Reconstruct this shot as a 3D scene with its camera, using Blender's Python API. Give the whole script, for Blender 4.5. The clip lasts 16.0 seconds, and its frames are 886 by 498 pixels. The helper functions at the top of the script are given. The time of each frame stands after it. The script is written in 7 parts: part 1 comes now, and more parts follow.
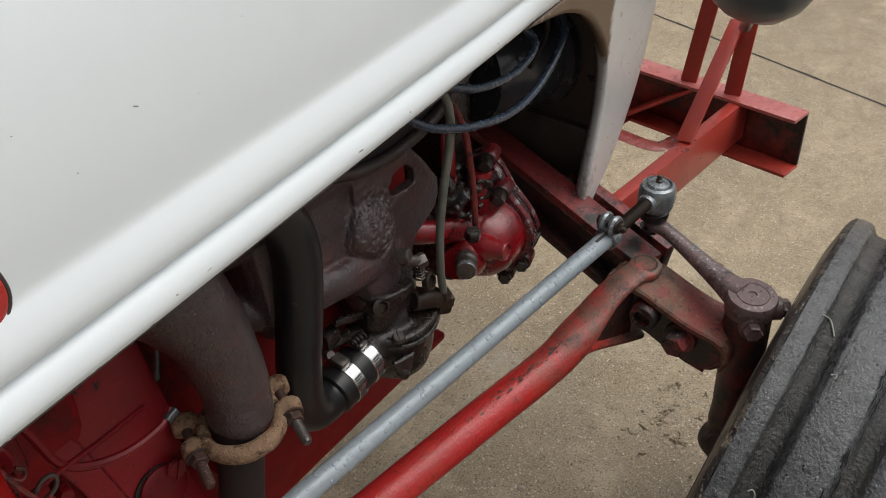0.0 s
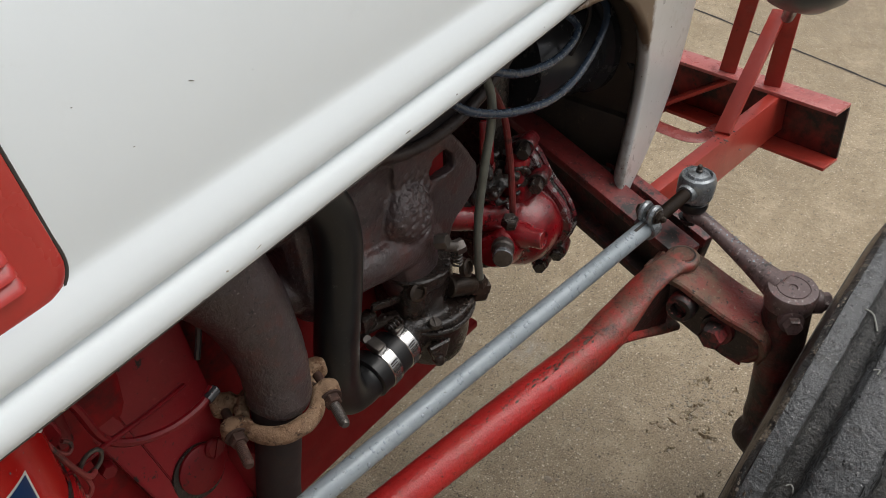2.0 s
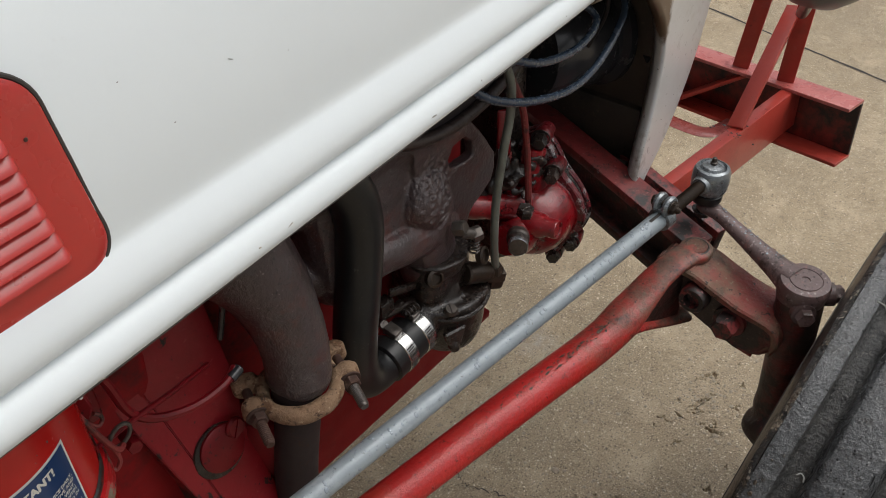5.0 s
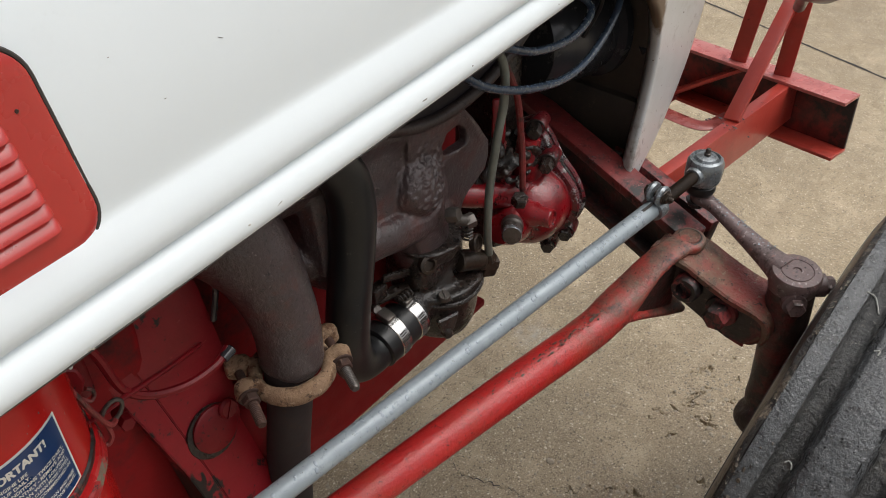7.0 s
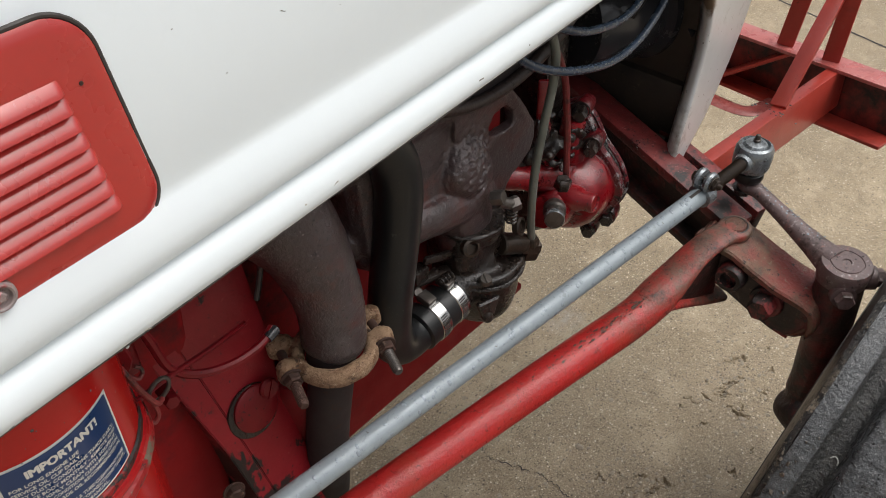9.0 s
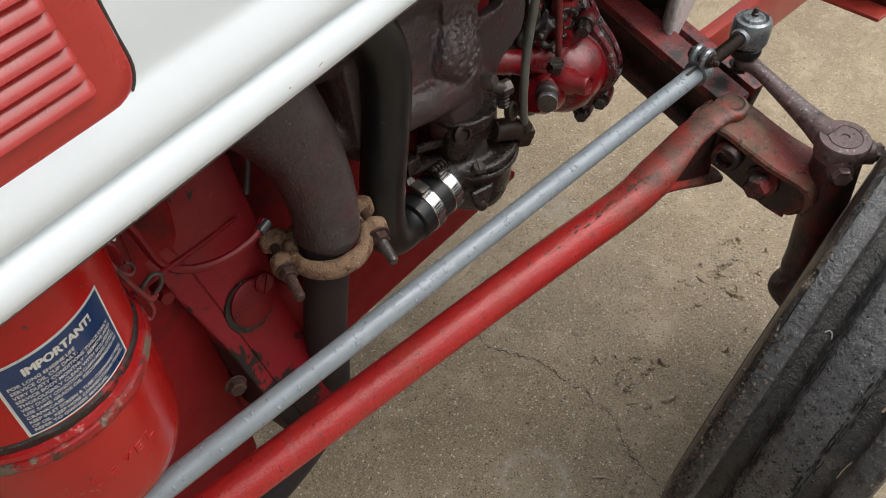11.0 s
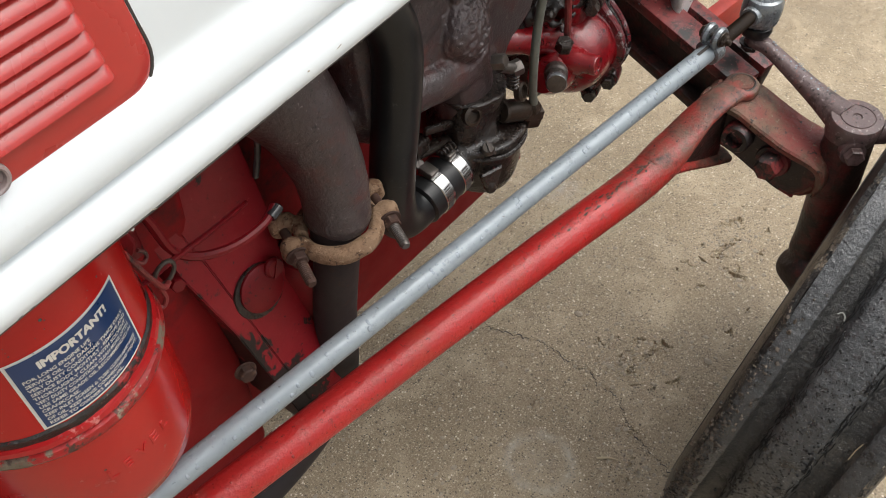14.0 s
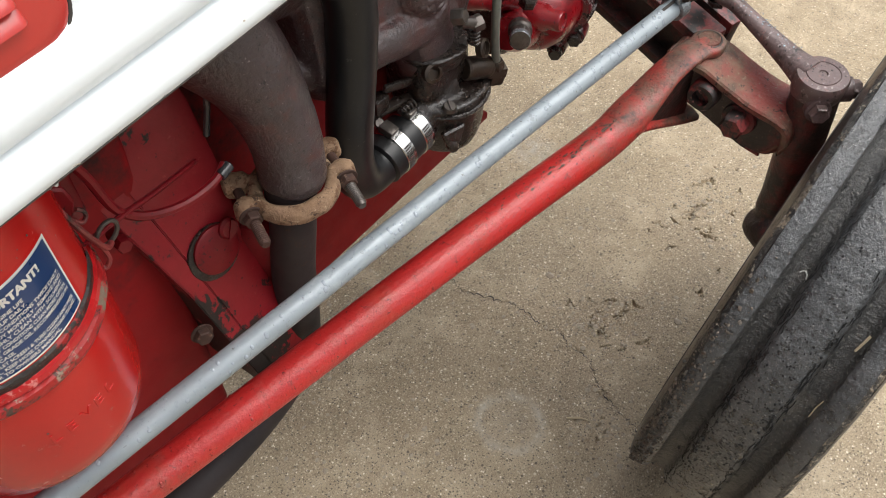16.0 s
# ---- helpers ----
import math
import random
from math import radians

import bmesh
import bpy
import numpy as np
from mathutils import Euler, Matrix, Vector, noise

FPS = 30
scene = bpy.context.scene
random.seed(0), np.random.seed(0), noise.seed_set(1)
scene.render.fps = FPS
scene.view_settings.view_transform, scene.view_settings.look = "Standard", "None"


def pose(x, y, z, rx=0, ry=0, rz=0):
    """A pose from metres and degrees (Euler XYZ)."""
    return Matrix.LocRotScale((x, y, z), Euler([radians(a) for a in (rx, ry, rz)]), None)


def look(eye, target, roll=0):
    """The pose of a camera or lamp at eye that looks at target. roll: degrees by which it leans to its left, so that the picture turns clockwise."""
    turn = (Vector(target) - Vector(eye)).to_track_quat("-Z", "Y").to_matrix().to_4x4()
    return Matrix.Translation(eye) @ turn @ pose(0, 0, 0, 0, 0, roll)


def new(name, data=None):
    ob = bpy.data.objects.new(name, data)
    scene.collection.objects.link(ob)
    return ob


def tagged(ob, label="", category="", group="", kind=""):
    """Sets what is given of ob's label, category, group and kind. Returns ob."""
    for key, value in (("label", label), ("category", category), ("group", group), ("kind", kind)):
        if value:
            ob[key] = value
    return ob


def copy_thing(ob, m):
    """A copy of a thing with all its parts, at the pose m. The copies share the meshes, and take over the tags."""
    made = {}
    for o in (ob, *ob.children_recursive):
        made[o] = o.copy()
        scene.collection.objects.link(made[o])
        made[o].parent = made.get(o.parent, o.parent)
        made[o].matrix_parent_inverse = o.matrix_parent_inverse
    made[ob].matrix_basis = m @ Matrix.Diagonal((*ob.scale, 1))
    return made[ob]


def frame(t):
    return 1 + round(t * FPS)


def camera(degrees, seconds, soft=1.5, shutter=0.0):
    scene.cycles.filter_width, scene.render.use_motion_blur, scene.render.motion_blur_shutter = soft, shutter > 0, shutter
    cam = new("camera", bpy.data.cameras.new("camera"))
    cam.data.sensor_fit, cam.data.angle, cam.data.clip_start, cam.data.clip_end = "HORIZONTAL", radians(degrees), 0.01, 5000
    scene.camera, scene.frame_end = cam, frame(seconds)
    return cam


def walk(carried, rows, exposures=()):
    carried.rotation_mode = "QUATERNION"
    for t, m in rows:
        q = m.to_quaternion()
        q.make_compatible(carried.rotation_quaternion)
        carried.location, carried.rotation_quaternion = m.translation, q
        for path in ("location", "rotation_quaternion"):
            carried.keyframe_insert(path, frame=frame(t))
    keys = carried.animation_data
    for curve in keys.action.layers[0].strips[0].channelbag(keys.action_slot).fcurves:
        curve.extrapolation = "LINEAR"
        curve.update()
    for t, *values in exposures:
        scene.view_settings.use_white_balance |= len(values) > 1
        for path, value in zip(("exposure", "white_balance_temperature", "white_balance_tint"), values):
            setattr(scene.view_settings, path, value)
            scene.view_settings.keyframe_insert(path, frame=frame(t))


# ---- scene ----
cam = camera(54.8, 16.0, soft=0.6)
PATH = [
    (0, (0.0, 0.012, 1.311), (1.254, 0.953, 0.069), -1.2),
    (0.5, (-0.005, 0.026, 1.31), (1.236, 0.984, 0.067), -1.3),
    (1, (0.005, 0.021, 1.303), (1.235, 0.986, 0.056), -1.4),
    (1.5, (-0.007, 0.021, 1.305), (1.214, 0.992, 0.053), -1.4),
    (2, (-0.01, 0.024, 1.304), (1.202, 1.0, 0.049), -1.4),
    (2.5, (-0.016, 0.032, 1.304), (1.189, 1.013, 0.044), -1.2),
    (3, (-0.016, 0.035, 1.306), (1.189, 1.018, 0.047), -1.2),
    (3.5, (-0.012, 0.032, 1.305), (1.195, 1.011, 0.046), -1.0),
    (4, (-0.018, 0.032, 1.305), (1.19, 1.01, 0.047), -1.0),
    (6.5, (-0.033, 0.015, 1.299), (1.162, 0.996, 0.029), -0.4),
    (7, (-0.033, 0.012, 1.3), (1.162, 0.992, 0.032), -0.4),
    (7.5, (-0.035, 0.006, 1.298), (1.16, 0.988, 0.029), -0.5),
    (8, (-0.036, 0.011, 1.294), (1.162, 0.987, 0.026), -0.3),
    (8.5, (-0.03, 0.013, 1.294), (1.167, 0.99, 0.025), -0.3),
    (9, (-0.038, 0.036, 1.293), (1.103, 1.036, -0.01), -0.3),
    (9.5, (-0.034, 0.044, 1.293), (1.079, 1.059, -0.023), -0.2),
    (9.7, (-0.034, 0.044, 1.293), (1.079, 1.059, -0.023), -0.2),
    (9.8, (-0.0338, 0.0455, 1.2901), (1.0645, 1.0407, -0.0511), -0.41),
    (9.9, (-0.0334, 0.0482, 1.2846), (1.0376, 1.0068, -0.1034), -0.8),
    (10, (-0.033, 0.051, 1.279), (1.01, 0.972, -0.157), -1.2),
    (10.2, (-0.033, 0.049, 1.278), (0.991, 0.925, -0.2), -1.9),
    (12.5, (-0.043, 0.026, 1.284), (0.977, 0.918, -0.188), -1.8),
    (13, (-0.041, 0.024, 1.285), (0.982, 0.915, -0.185), -1.7),
    (13.5, (-0.039, 0.024, 1.284), (0.985, 0.914, -0.185), -1.8),
    (14, (-0.038, 0.057, 1.275), (0.964, 0.904, -0.235), -1.8),
    (14.5, (-0.015, 0.08, 1.277), (0.968, 0.893, -0.264), -1.5),
    (15, (-0.029, 0.056, 1.27), (0.956, 0.866, -0.271), -1.4),
    (15.5, (-0.025, 0.071, 1.259), (0.949, 0.848, -0.306), -0.8),
    (16, (-0.023, 0.044, 1.264), (0.955, 0.818, -0.3), -0.7),
]
walk(cam, [(t, look(eye, target, roll)) for t, eye, target, roll in PATH],
     [(0, -0.70), (1.0, -0.77), (2.0, -0.71), (4.0, -0.80), (6.5, -0.49), (9.7, -0.46), (10.1, -0.54), (12.5, -0.21), (13.5, -0.23), (14.5, -0.09), (15.0, -0.13), (15.5, 0.04), (16.0, 0.09)])

# ---- light ----
world = bpy.data.worlds.new("overcast_sky")
scene.world = world
world.use_nodes = True
wn = world.node_tree.nodes
sky = wn.new("ShaderNodeTexSky")
sky.sky_type, sky.sun_disc = "NISHITA", False
sky.sun_elevation, sky.sun_rotation = radians(64), radians(136)
sky.air_density, sky.dust_density = 1.0, 6.0
soft_sky = wn.new("ShaderNodeHueSaturation")
soft_sky.inputs["Saturation"].default_value = 0.25
world.node_tree.links.new(sky.outputs[0], soft_sky.inputs["Color"])
world.node_tree.links.new(soft_sky.outputs[0], wn["Background"].inputs["Color"])
wn["Background"].inputs["Strength"].default_value = 0.19
sun = new("sun", bpy.data.lights.new("sun", "SUN"))
sun.data.energy, sun.data.angle, sun.data.color = 1.55, radians(70), (1.0, 0.99, 0.965)
sun.matrix_world = look((1.6, -1.05, 3.7), (0.4, 0.5, 0.0))


# ---- materials ----
def rgba(c):
    return (c[0], c[1], c[2], 1.0)


def mat(name, c1, c2, scale=20.0, rough=0.5, metal=0.0, layers=(), bumps=(), coat=0.0, spec=0.5, transmission=0.0, stretch=(1, 1, 1), mottle=0.0):
    """A weathered surface: two base colours mixed by noise; layers of (scale, low, high, colour, roughness, detail, metal) laid over it where
    noise lies between low and high; bumps of (kind, scale, strength, distance)."""
    m = bpy.data.materials.new(name)
    m.use_nodes = True
    nt = m.node_tree
    n, l = nt.nodes, nt.links
    b = n["Principled BSDF"]
    tc = n.new("ShaderNodeTexCoord")
    mp = n.new("ShaderNodeMapping")
    mp.inputs["Scale"].default_value = stretch
    l.new(tc.outputs["Object"], mp.inputs["Vector"])
    co = mp.outputs["Vector"]

    def noise_at(sc, detail=4.0, rgh=0.55, off=0.0):
        t = n.new("ShaderNodeTexNoise")
        t.inputs["Scale"].default_value, t.inputs["Detail"].default_value, t.inputs["Roughness"].default_value = sc, detail, rgh
        if off:
            mv = n.new("ShaderNodeVectorMath")
            mv.inputs[1].default_value = (off, off * 0.7, -off)
            l.new(co, mv.inputs[0])
            l.new(mv.outputs[0], t.inputs["Vector"])
        else:
            l.new(co, t.inputs["Vector"])
        return t.outputs["Fac"]

    def ranged(sock, lo, hi):
        r = n.new("ShaderNodeMapRange")
        r.inputs["From Min"].default_value, r.inputs["From Max"].default_value = lo, hi
        l.new(sock, r.inputs["Value"])
        return r.outputs["Result"]

    def mixed(fac, a, c):
        x = n.new("ShaderNodeMix")
        x.data_type = "RGBA"
        l.new(fac, x.inputs["Factor"])
        if isinstance(a, tuple):
            x.inputs[6].default_value = rgba(a)
        else:
            l.new(a, x.inputs[6])
        x.inputs[7].default_value = rgba(c)
        return x.outputs[2]

    def mixf(fac, a, c):
        x = n.new("ShaderNodeMix")
        l.new(fac, x.inputs["Factor"])
        if isinstance(a, (int, float)):
            x.inputs[2].default_value = a
        else:
            l.new(a, x.inputs[2])
        x.inputs[3].default_value = c
        return x.outputs[0]

    col = mixed(ranged(noise_at(scale, 8.0, 0.68), 0.35, 0.65), tuple(c1), c2)
    rg = mixf(ranged(noise_at(scale * 2.3, off=3.1), 0.3, 0.7), rough * 0.85, min(1.0, rough * 1.15))
    mt = metal
    for i, (sc, lo, hi, c, r, det, me, *where) in enumerate(layers):
        rag = n.new("ShaderNodeMath")
        rag.operation = "MULTIPLY_ADD"
        l.new(noise_at(sc * 7.0, 4.0, 0.7, 2.0 + 3.7 * i), rag.inputs[0])
        rag.inputs[1].default_value = 0.30
        fine = n.new("ShaderNodeMath")
        fine.operation = "ADD"
        fine.inputs[1].default_value = -0.15
        l.new(noise_at(sc, det, 0.66, 5.0 + 7.3 * i), fine.inputs[0])
        l.new(fine.outputs[0], rag.inputs[2])
        more = rag.outputs[0]
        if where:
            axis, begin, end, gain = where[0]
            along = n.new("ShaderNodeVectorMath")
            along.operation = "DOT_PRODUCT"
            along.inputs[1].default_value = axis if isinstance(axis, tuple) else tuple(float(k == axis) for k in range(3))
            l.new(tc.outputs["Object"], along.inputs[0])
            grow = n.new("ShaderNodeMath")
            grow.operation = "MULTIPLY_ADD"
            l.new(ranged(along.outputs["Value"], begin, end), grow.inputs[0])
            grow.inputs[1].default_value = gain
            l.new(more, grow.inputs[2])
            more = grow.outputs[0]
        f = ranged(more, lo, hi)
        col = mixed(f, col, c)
        rg = mixf(f, rg, r)
        if metal or me:
            mt = mixf(f, mt, me)
    l.new(col, b.inputs["Base Color"])
    l.new(rg, b.inputs["Roughness"])
    if isinstance(mt, (int, float)):
        b.inputs["Metallic"].default_value = mt
    else:
        l.new(mt, b.inputs["Metallic"])
    last = None
    for kind, sc, strength, dist in bumps:
        bp = n.new("ShaderNodeBump")
        bp.inputs["Strength"].default_value, bp.inputs["Distance"].default_value = strength, dist
        if kind == "voronoi":
            v = n.new("ShaderNodeTexVoronoi")
            v.inputs["Scale"].default_value = sc
            l.new(co, v.inputs["Vector"])
            l.new(v.outputs["Distance"], bp.inputs["Height"])
        else:
            l.new(noise_at(sc, 5.0, 0.6, 1.7), bp.inputs["Height"])
        if last:
            l.new(last, bp.inputs["Normal"])
        last = bp.outputs["Normal"]
    if last:
        l.new(last, b.inputs["Normal"])
        l.new(last, b.inputs["Coat Normal"])
    b.inputs["Coat Weight"].default_value = coat
    b.inputs["Coat Roughness"].default_value = 0.15
    b.inputs["Specular IOR Level"].default_value = spec
    b.inputs["Transmission Weight"].default_value = transmission
    return m


M = {}
M["hood"] = mat("grey_white_paint", (0.725, 0.773, 0.790), (0.700, 0.746, 0.763), 5, 0.42, layers=[(240, 0.82, 0.86, (0.46, 0.45, 0.43), 0.6, 2, 0), (30, 0.70, 0.95, (0.63, 0.65, 0.65), 0.5, 8, 0), (7, 0.60, 0.82, (0.675, 0.715, 0.725), 0.34, 7, 0)], bumps=[("noise", 300, 0.04, 0.0005), ("noise", 14, 0.05, 0.004)], coat=0.1, spec=0.35)
M["grille"] = mat("grey_shell_paint", (0.60, 0.605, 0.60), (0.53, 0.53, 0.515), 8, 0.32, layers=[(9, 0.56, 0.78, (0.42, 0.38, 0.32), 0.45, 8, 0), (12, 0.60, 0.82, (0.13, 0.085, 0.05), 0.6, 9, 0, ((1.0, 0.0, -0.15), 0.722, 0.700, 0.40)), (16, 0.68, 0.80, (0.22, 0.155, 0.10), 0.7, 8, 0), (150, 0.70, 0.74, (0.12, 0.09, 0.07), 0.8, 2, 0)], bumps=[("noise", 200, 0.08, 0.0006)], coat=0.35)
M["panel_red"] = mat("louvre_panel_red", (0.44, 0.028, 0.022), (0.39, 0.024, 0.020), 12, 0.28, layers=[(40, 0.62, 0.72, (0.31, 0.02, 0.018), 0.40, 6, 0), (9, 0.60, 0.80, (0.42, 0.05, 0.045), 0.35, 7, 0)], bumps=[("noise", 260, 0.04, 0.0005), ("noise", 16, 0.05, 0.003)], coat=0.6)
M["chip"] = mat("small_grey_paint_chip", (0.16, 0.15, 0.14), (0.24, 0.22, 0.20), 200, 0.6)
M["red_clean"] = mat("glossy_red_paint", (0.46, 0.010, 0.008), (0.40, 0.008, 0.007), 9, 0.24, layers=[(14, 0.60, 0.85, (0.33, 0.008, 0.008), 0.34, 6, 0), (150, 0.72, 0.75, (0.16, 0.02, 0.015), 0.6, 3, 0)], bumps=[("noise", 120, 0.06, 0.0010), ("noise", 22, 0.10, 0.006)], coat=0.25, spec=0.4)
M["red_rod"] = mat("faded_red_rod_paint", (0.46, 0.023, 0.021), (0.38, 0.018, 0.017), 14, 0.34, layers=[(9, 0.52, 0.76, (0.34, 0.055, 0.030), 0.40, 7, 0), (36, 0.60, 0.72, (0.40, 0.06, 0.052), 0.38, 9, 0), (60, 0.68, 0.76, (0.15, 0.04, 0.028), 0.55, 9, 0), (230, 0.645, 0.675, (0.12, 0.014, 0.012), 0.5, 3, 0), (120, 0.71, 0.74, (0.04, 0.014, 0.011), 0.6, 5, 0),
                                                                                      (18, 0.58, 0.86, (0.130, 0.080, 0.054), 0.6, 9, 0, (0, 0.56, 0.78, 0.36)), (45, 0.62, 0.80, (0.035, 0.022, 0.016), 0.6, 9, 0, (0, 0.48, 0.76, 0.15))], bumps=[("noise", 240, 0.6, 0.0014), ("noise", 60, 0.2, 0.002)], coat=0.15)
M["red_block"] = mat("engine_red_oily", (0.175, 0.005, 0.009), (0.125, 0.004, 0.007), 15, 0.42, layers=[(6, 0.56, 0.74, (0.065, 0.003, 0.005), 0.40, 8, 0), (45, 0.67, 0.72, (0.016, 0.009, 0.008), 0.4, 8, 0), (170, 0.69, 0.72, (0.25, 0.035, 0.035), 0.4, 4, 0), (240, 0.65, 0.68, (0.03, 0.005, 0.005), 0.5, 4, 0)], bumps=[("noise", 220, 0.22, 0.0010), ("noise", 40, 0.15, 0.003)], coat=0.06, spec=0.3)
M["red_chipped"] = mat("engine_red_chipped", (0.235, 0.011, 0.017), (0.18, 0.008, 0.012), 15, 0.36, layers=[(22, 0.615, 0.622, (0.018, 0.014, 0.012), 0.5, 11, 0, ((1.0, 0.0, 0.556), 0.585, 0.515, 0.24)), (240, 0.66, 0.69, (0.03, 0.008, 0.008), 0.5, 4, 0), (200, 0.68, 0.71, (0.27, 0.045, 0.045), 0.4, 4, 0)], bumps=[("noise", 200, 0.25, 0.0010), ("noise", 60, 0.15, 0.002)], coat=0.06, spec=0.3)
M["red_greasy"] = mat("red_paint_with_black_grease", (0.27, 0.007, 0.012), (0.20, 0.005, 0.009), 24, 0.30, layers=[(11, 0.55, 0.70, (0.10, 0.004, 0.006), 0.28, 9, 0), (26, 0.56, 0.66, (0.010, 0.006, 0.006), 0.24, 9, 0), (260, 0.62, 0.66, (0.07, 0.004, 0.006), 0.3, 5, 0)], bumps=[("noise", 60, 0.25, 0.003), ("noise", 300, 0.35, 0.0012)], coat=0.45, spec=0.5)
M["grease"] = mat("black_greasy_casting", (0.011, 0.008, 0.007), (0.020, 0.014, 0.011), 28, 0.28, layers=[(45, 0.56, 0.68, (0.036, 0.020, 0.014), 0.38, 8, 0), (330, 0.64, 0.67, (0.12, 0.09, 0.075), 0.25, 3, 0), (22, 0.64, 0.72, (0.07, 0.006, 0.007), 0.35, 8, 0)], bumps=[("noise", 300, 0.6, 0.0018), ("noise", 100, 0.4, 0.0025)], coat=0.2, spec=0.5)
M["cast"] = mat("brown_black_cast_iron", (0.066, 0.042, 0.042), (0.042, 0.027, 0.028), 16, 0.32, layers=[(9, 0.48, 0.70, (0.060, 0.054, 0.056), 0.34, 8, 0), (22, 0.56, 0.72, (0.088, 0.030, 0.025), 0.45, 9, 0), (300, 0.62, 0.68, (0.012, 0.008, 0.008), 0.6, 3, 0), (14, 0.60, 0.70, (0.014, 0.011, 0.011), 0.36, 9, 0), (380, 0.67, 0.71, (0.19, 0.16, 0.155), 0.28, 2, 0)], bumps=[("noise", 260, 0.6, 0.0022), ("noise", 90, 0.4, 0.003)], coat=0.25)
M["pipe"] = mat("dark_exhaust_steel", (0.024, 0.020, 0.021), (0.034, 0.027, 0.027), 16, 0.62, layers=[(60, 0.62, 0.75, (0.05, 0.03, 0.022), 0.75, 8, 0)], bumps=[("noise", 160, 0.2, 0.0012)], spec=0.25)
M["rust"] = mat("pale_rusted_iron", (0.29, 0.185, 0.11), (0.20, 0.12, 0.07), 50, 0.85, layers=[(60, 0.54, 0.62, (0.13, 0.066, 0.033), 0.9, 8, 0), (150, 0.58, 0.64, (0.05, 0.026, 0.016), 0.9, 6, 0), (220, 0.64, 0.69, (0.42, 0.31, 0.21), 0.9, 4, 0)], bumps=[("noise", 320, 1.0, 0.0018), ("noise", 70, 0.6, 0.003)])
M["rust_dark"] = mat("dark_rusted_bolt", (0.085, 0.042, 0.03), (0.05, 0.03, 0.024), 60, 0.75, metal=0.3, layers=[(160, 0.58, 0.7, (0.2, 0.12, 0.08), 0.8, 5, 0.2)], bumps=[("noise", 400, 0.5, 0.0008)])
M["zinc"] = mat("galvanised_steel_tube", (0.285, 0.325, 0.350), (0.235, 0.27, 0.292), 30, 0.42, metal=0.15, layers=[(24, 0.56, 0.75, (0.335, 0.375, 0.40), 0.45, 7, 0.1), (70, 0.62, 0.68, (0.20, 0.225, 0.245), 0.5, 8, 0.1), (230, 0.66, 0.69, (0.12, 0.12, 0.12), 0.6, 4, 0.1)], bumps=[("noise", 240, 0.12, 0.0006)])
M["zinc_end"] = mat("zinc_ball_joint", (0.26, 0.285, 0.30), (0.19, 0.205, 0.215), 40, 0.28, metal=0.55, layers=[(60, 0.56, 0.66, (0.09, 0.09, 0.088), 0.4, 8, 0.3), (200, 0.62, 0.67, (0.55, 0.58, 0.60), 0.2, 4, 0.5)], bumps=[("noise", 200, 0.35, 0.001)])
M["chrome"] = mat("bright_steel_band", (0.58, 0.58, 0.57), (0.45, 0.45, 0.44), 60, 0.22, metal=1.0, layers=[(60, 0.62, 0.72, (0.2, 0.19, 0.18), 0.45, 6, 0.8)], bumps=[("noise", 140, 0.08, 0.0006)])
M["steel"] = mat("oily_grey_steel", (0.12, 0.105, 0.095), (0.07, 0.06, 0.052), 60, 0.35, metal=0.6, layers=[(80, 0.56, 0.7, (0.04, 0.03, 0.025), 0.5, 7, 0.2)], bumps=[("noise", 300, 0.2, 0.0007)])
M["brass"] = mat("tarnished_brass", (0.050, 0.034, 0.024), (0.032, 0.023, 0.017), 60, 0.34, metal=0.4, layers=[(90, 0.54, 0.66, (0.018, 0.013, 0.010), 0.4, 6, 0.1), (220, 0.64, 0.68, (0.12, 0.09, 0.07), 0.35, 4, 0.3)], bumps=[("noise", 260, 0.5, 0.001)])
M["hole"] = mat("black_pits", (0.004, 0.004, 0.004), (0.006, 0.006, 0.006), 60, 0.8)
M["bumper_oily"] = mat("bumper_red_blackened", (0.26, 0.024, 0.018), (0.20, 0.018, 0.014), 14, 0.4, layers=[(7, 0.40, 0.56, (0.016, 0.010, 0.008), 0.5, 9, 0), (60, 0.62, 0.68, (0.06, 0.03, 0.02), 0.6, 9, 0)], bumps=[("noise", 130, 0.3, 0.0012)], coat=0.2)
M["hose"] = mat("black_rubber_hose", (0.009, 0.009, 0.0095), (0.014, 0.014, 0.0145), 20, 0.36, layers=[(50, 0.6, 0.75, (0.022, 0.021, 0.020), 0.5, 8, 0), (240, 0.68, 0.71, (0.05, 0.048, 0.045), 0.5, 3, 0)], bumps=[("noise", 150, 0.12, 0.0006), ("noise", 18, 0.1, 0.006)], spec=0.4)
M["cable"] = mat("slate_blue_cable", (0.035, 0.052, 0.080), (0.028, 0.042, 0.064), 40, 0.26, layers=[(90, 0.62, 0.7, (0.03, 0.035, 0.04), 0.5, 5, 0)])
M["line"] = mat("grey_green_fuel_line", (0.17, 0.18, 0.155), (0.12, 0.125, 0.105), 50, 0.42, metal=0.3, layers=[(70, 0.6, 0.7, (0.06, 0.05, 0.04), 0.6, 6, 0)])
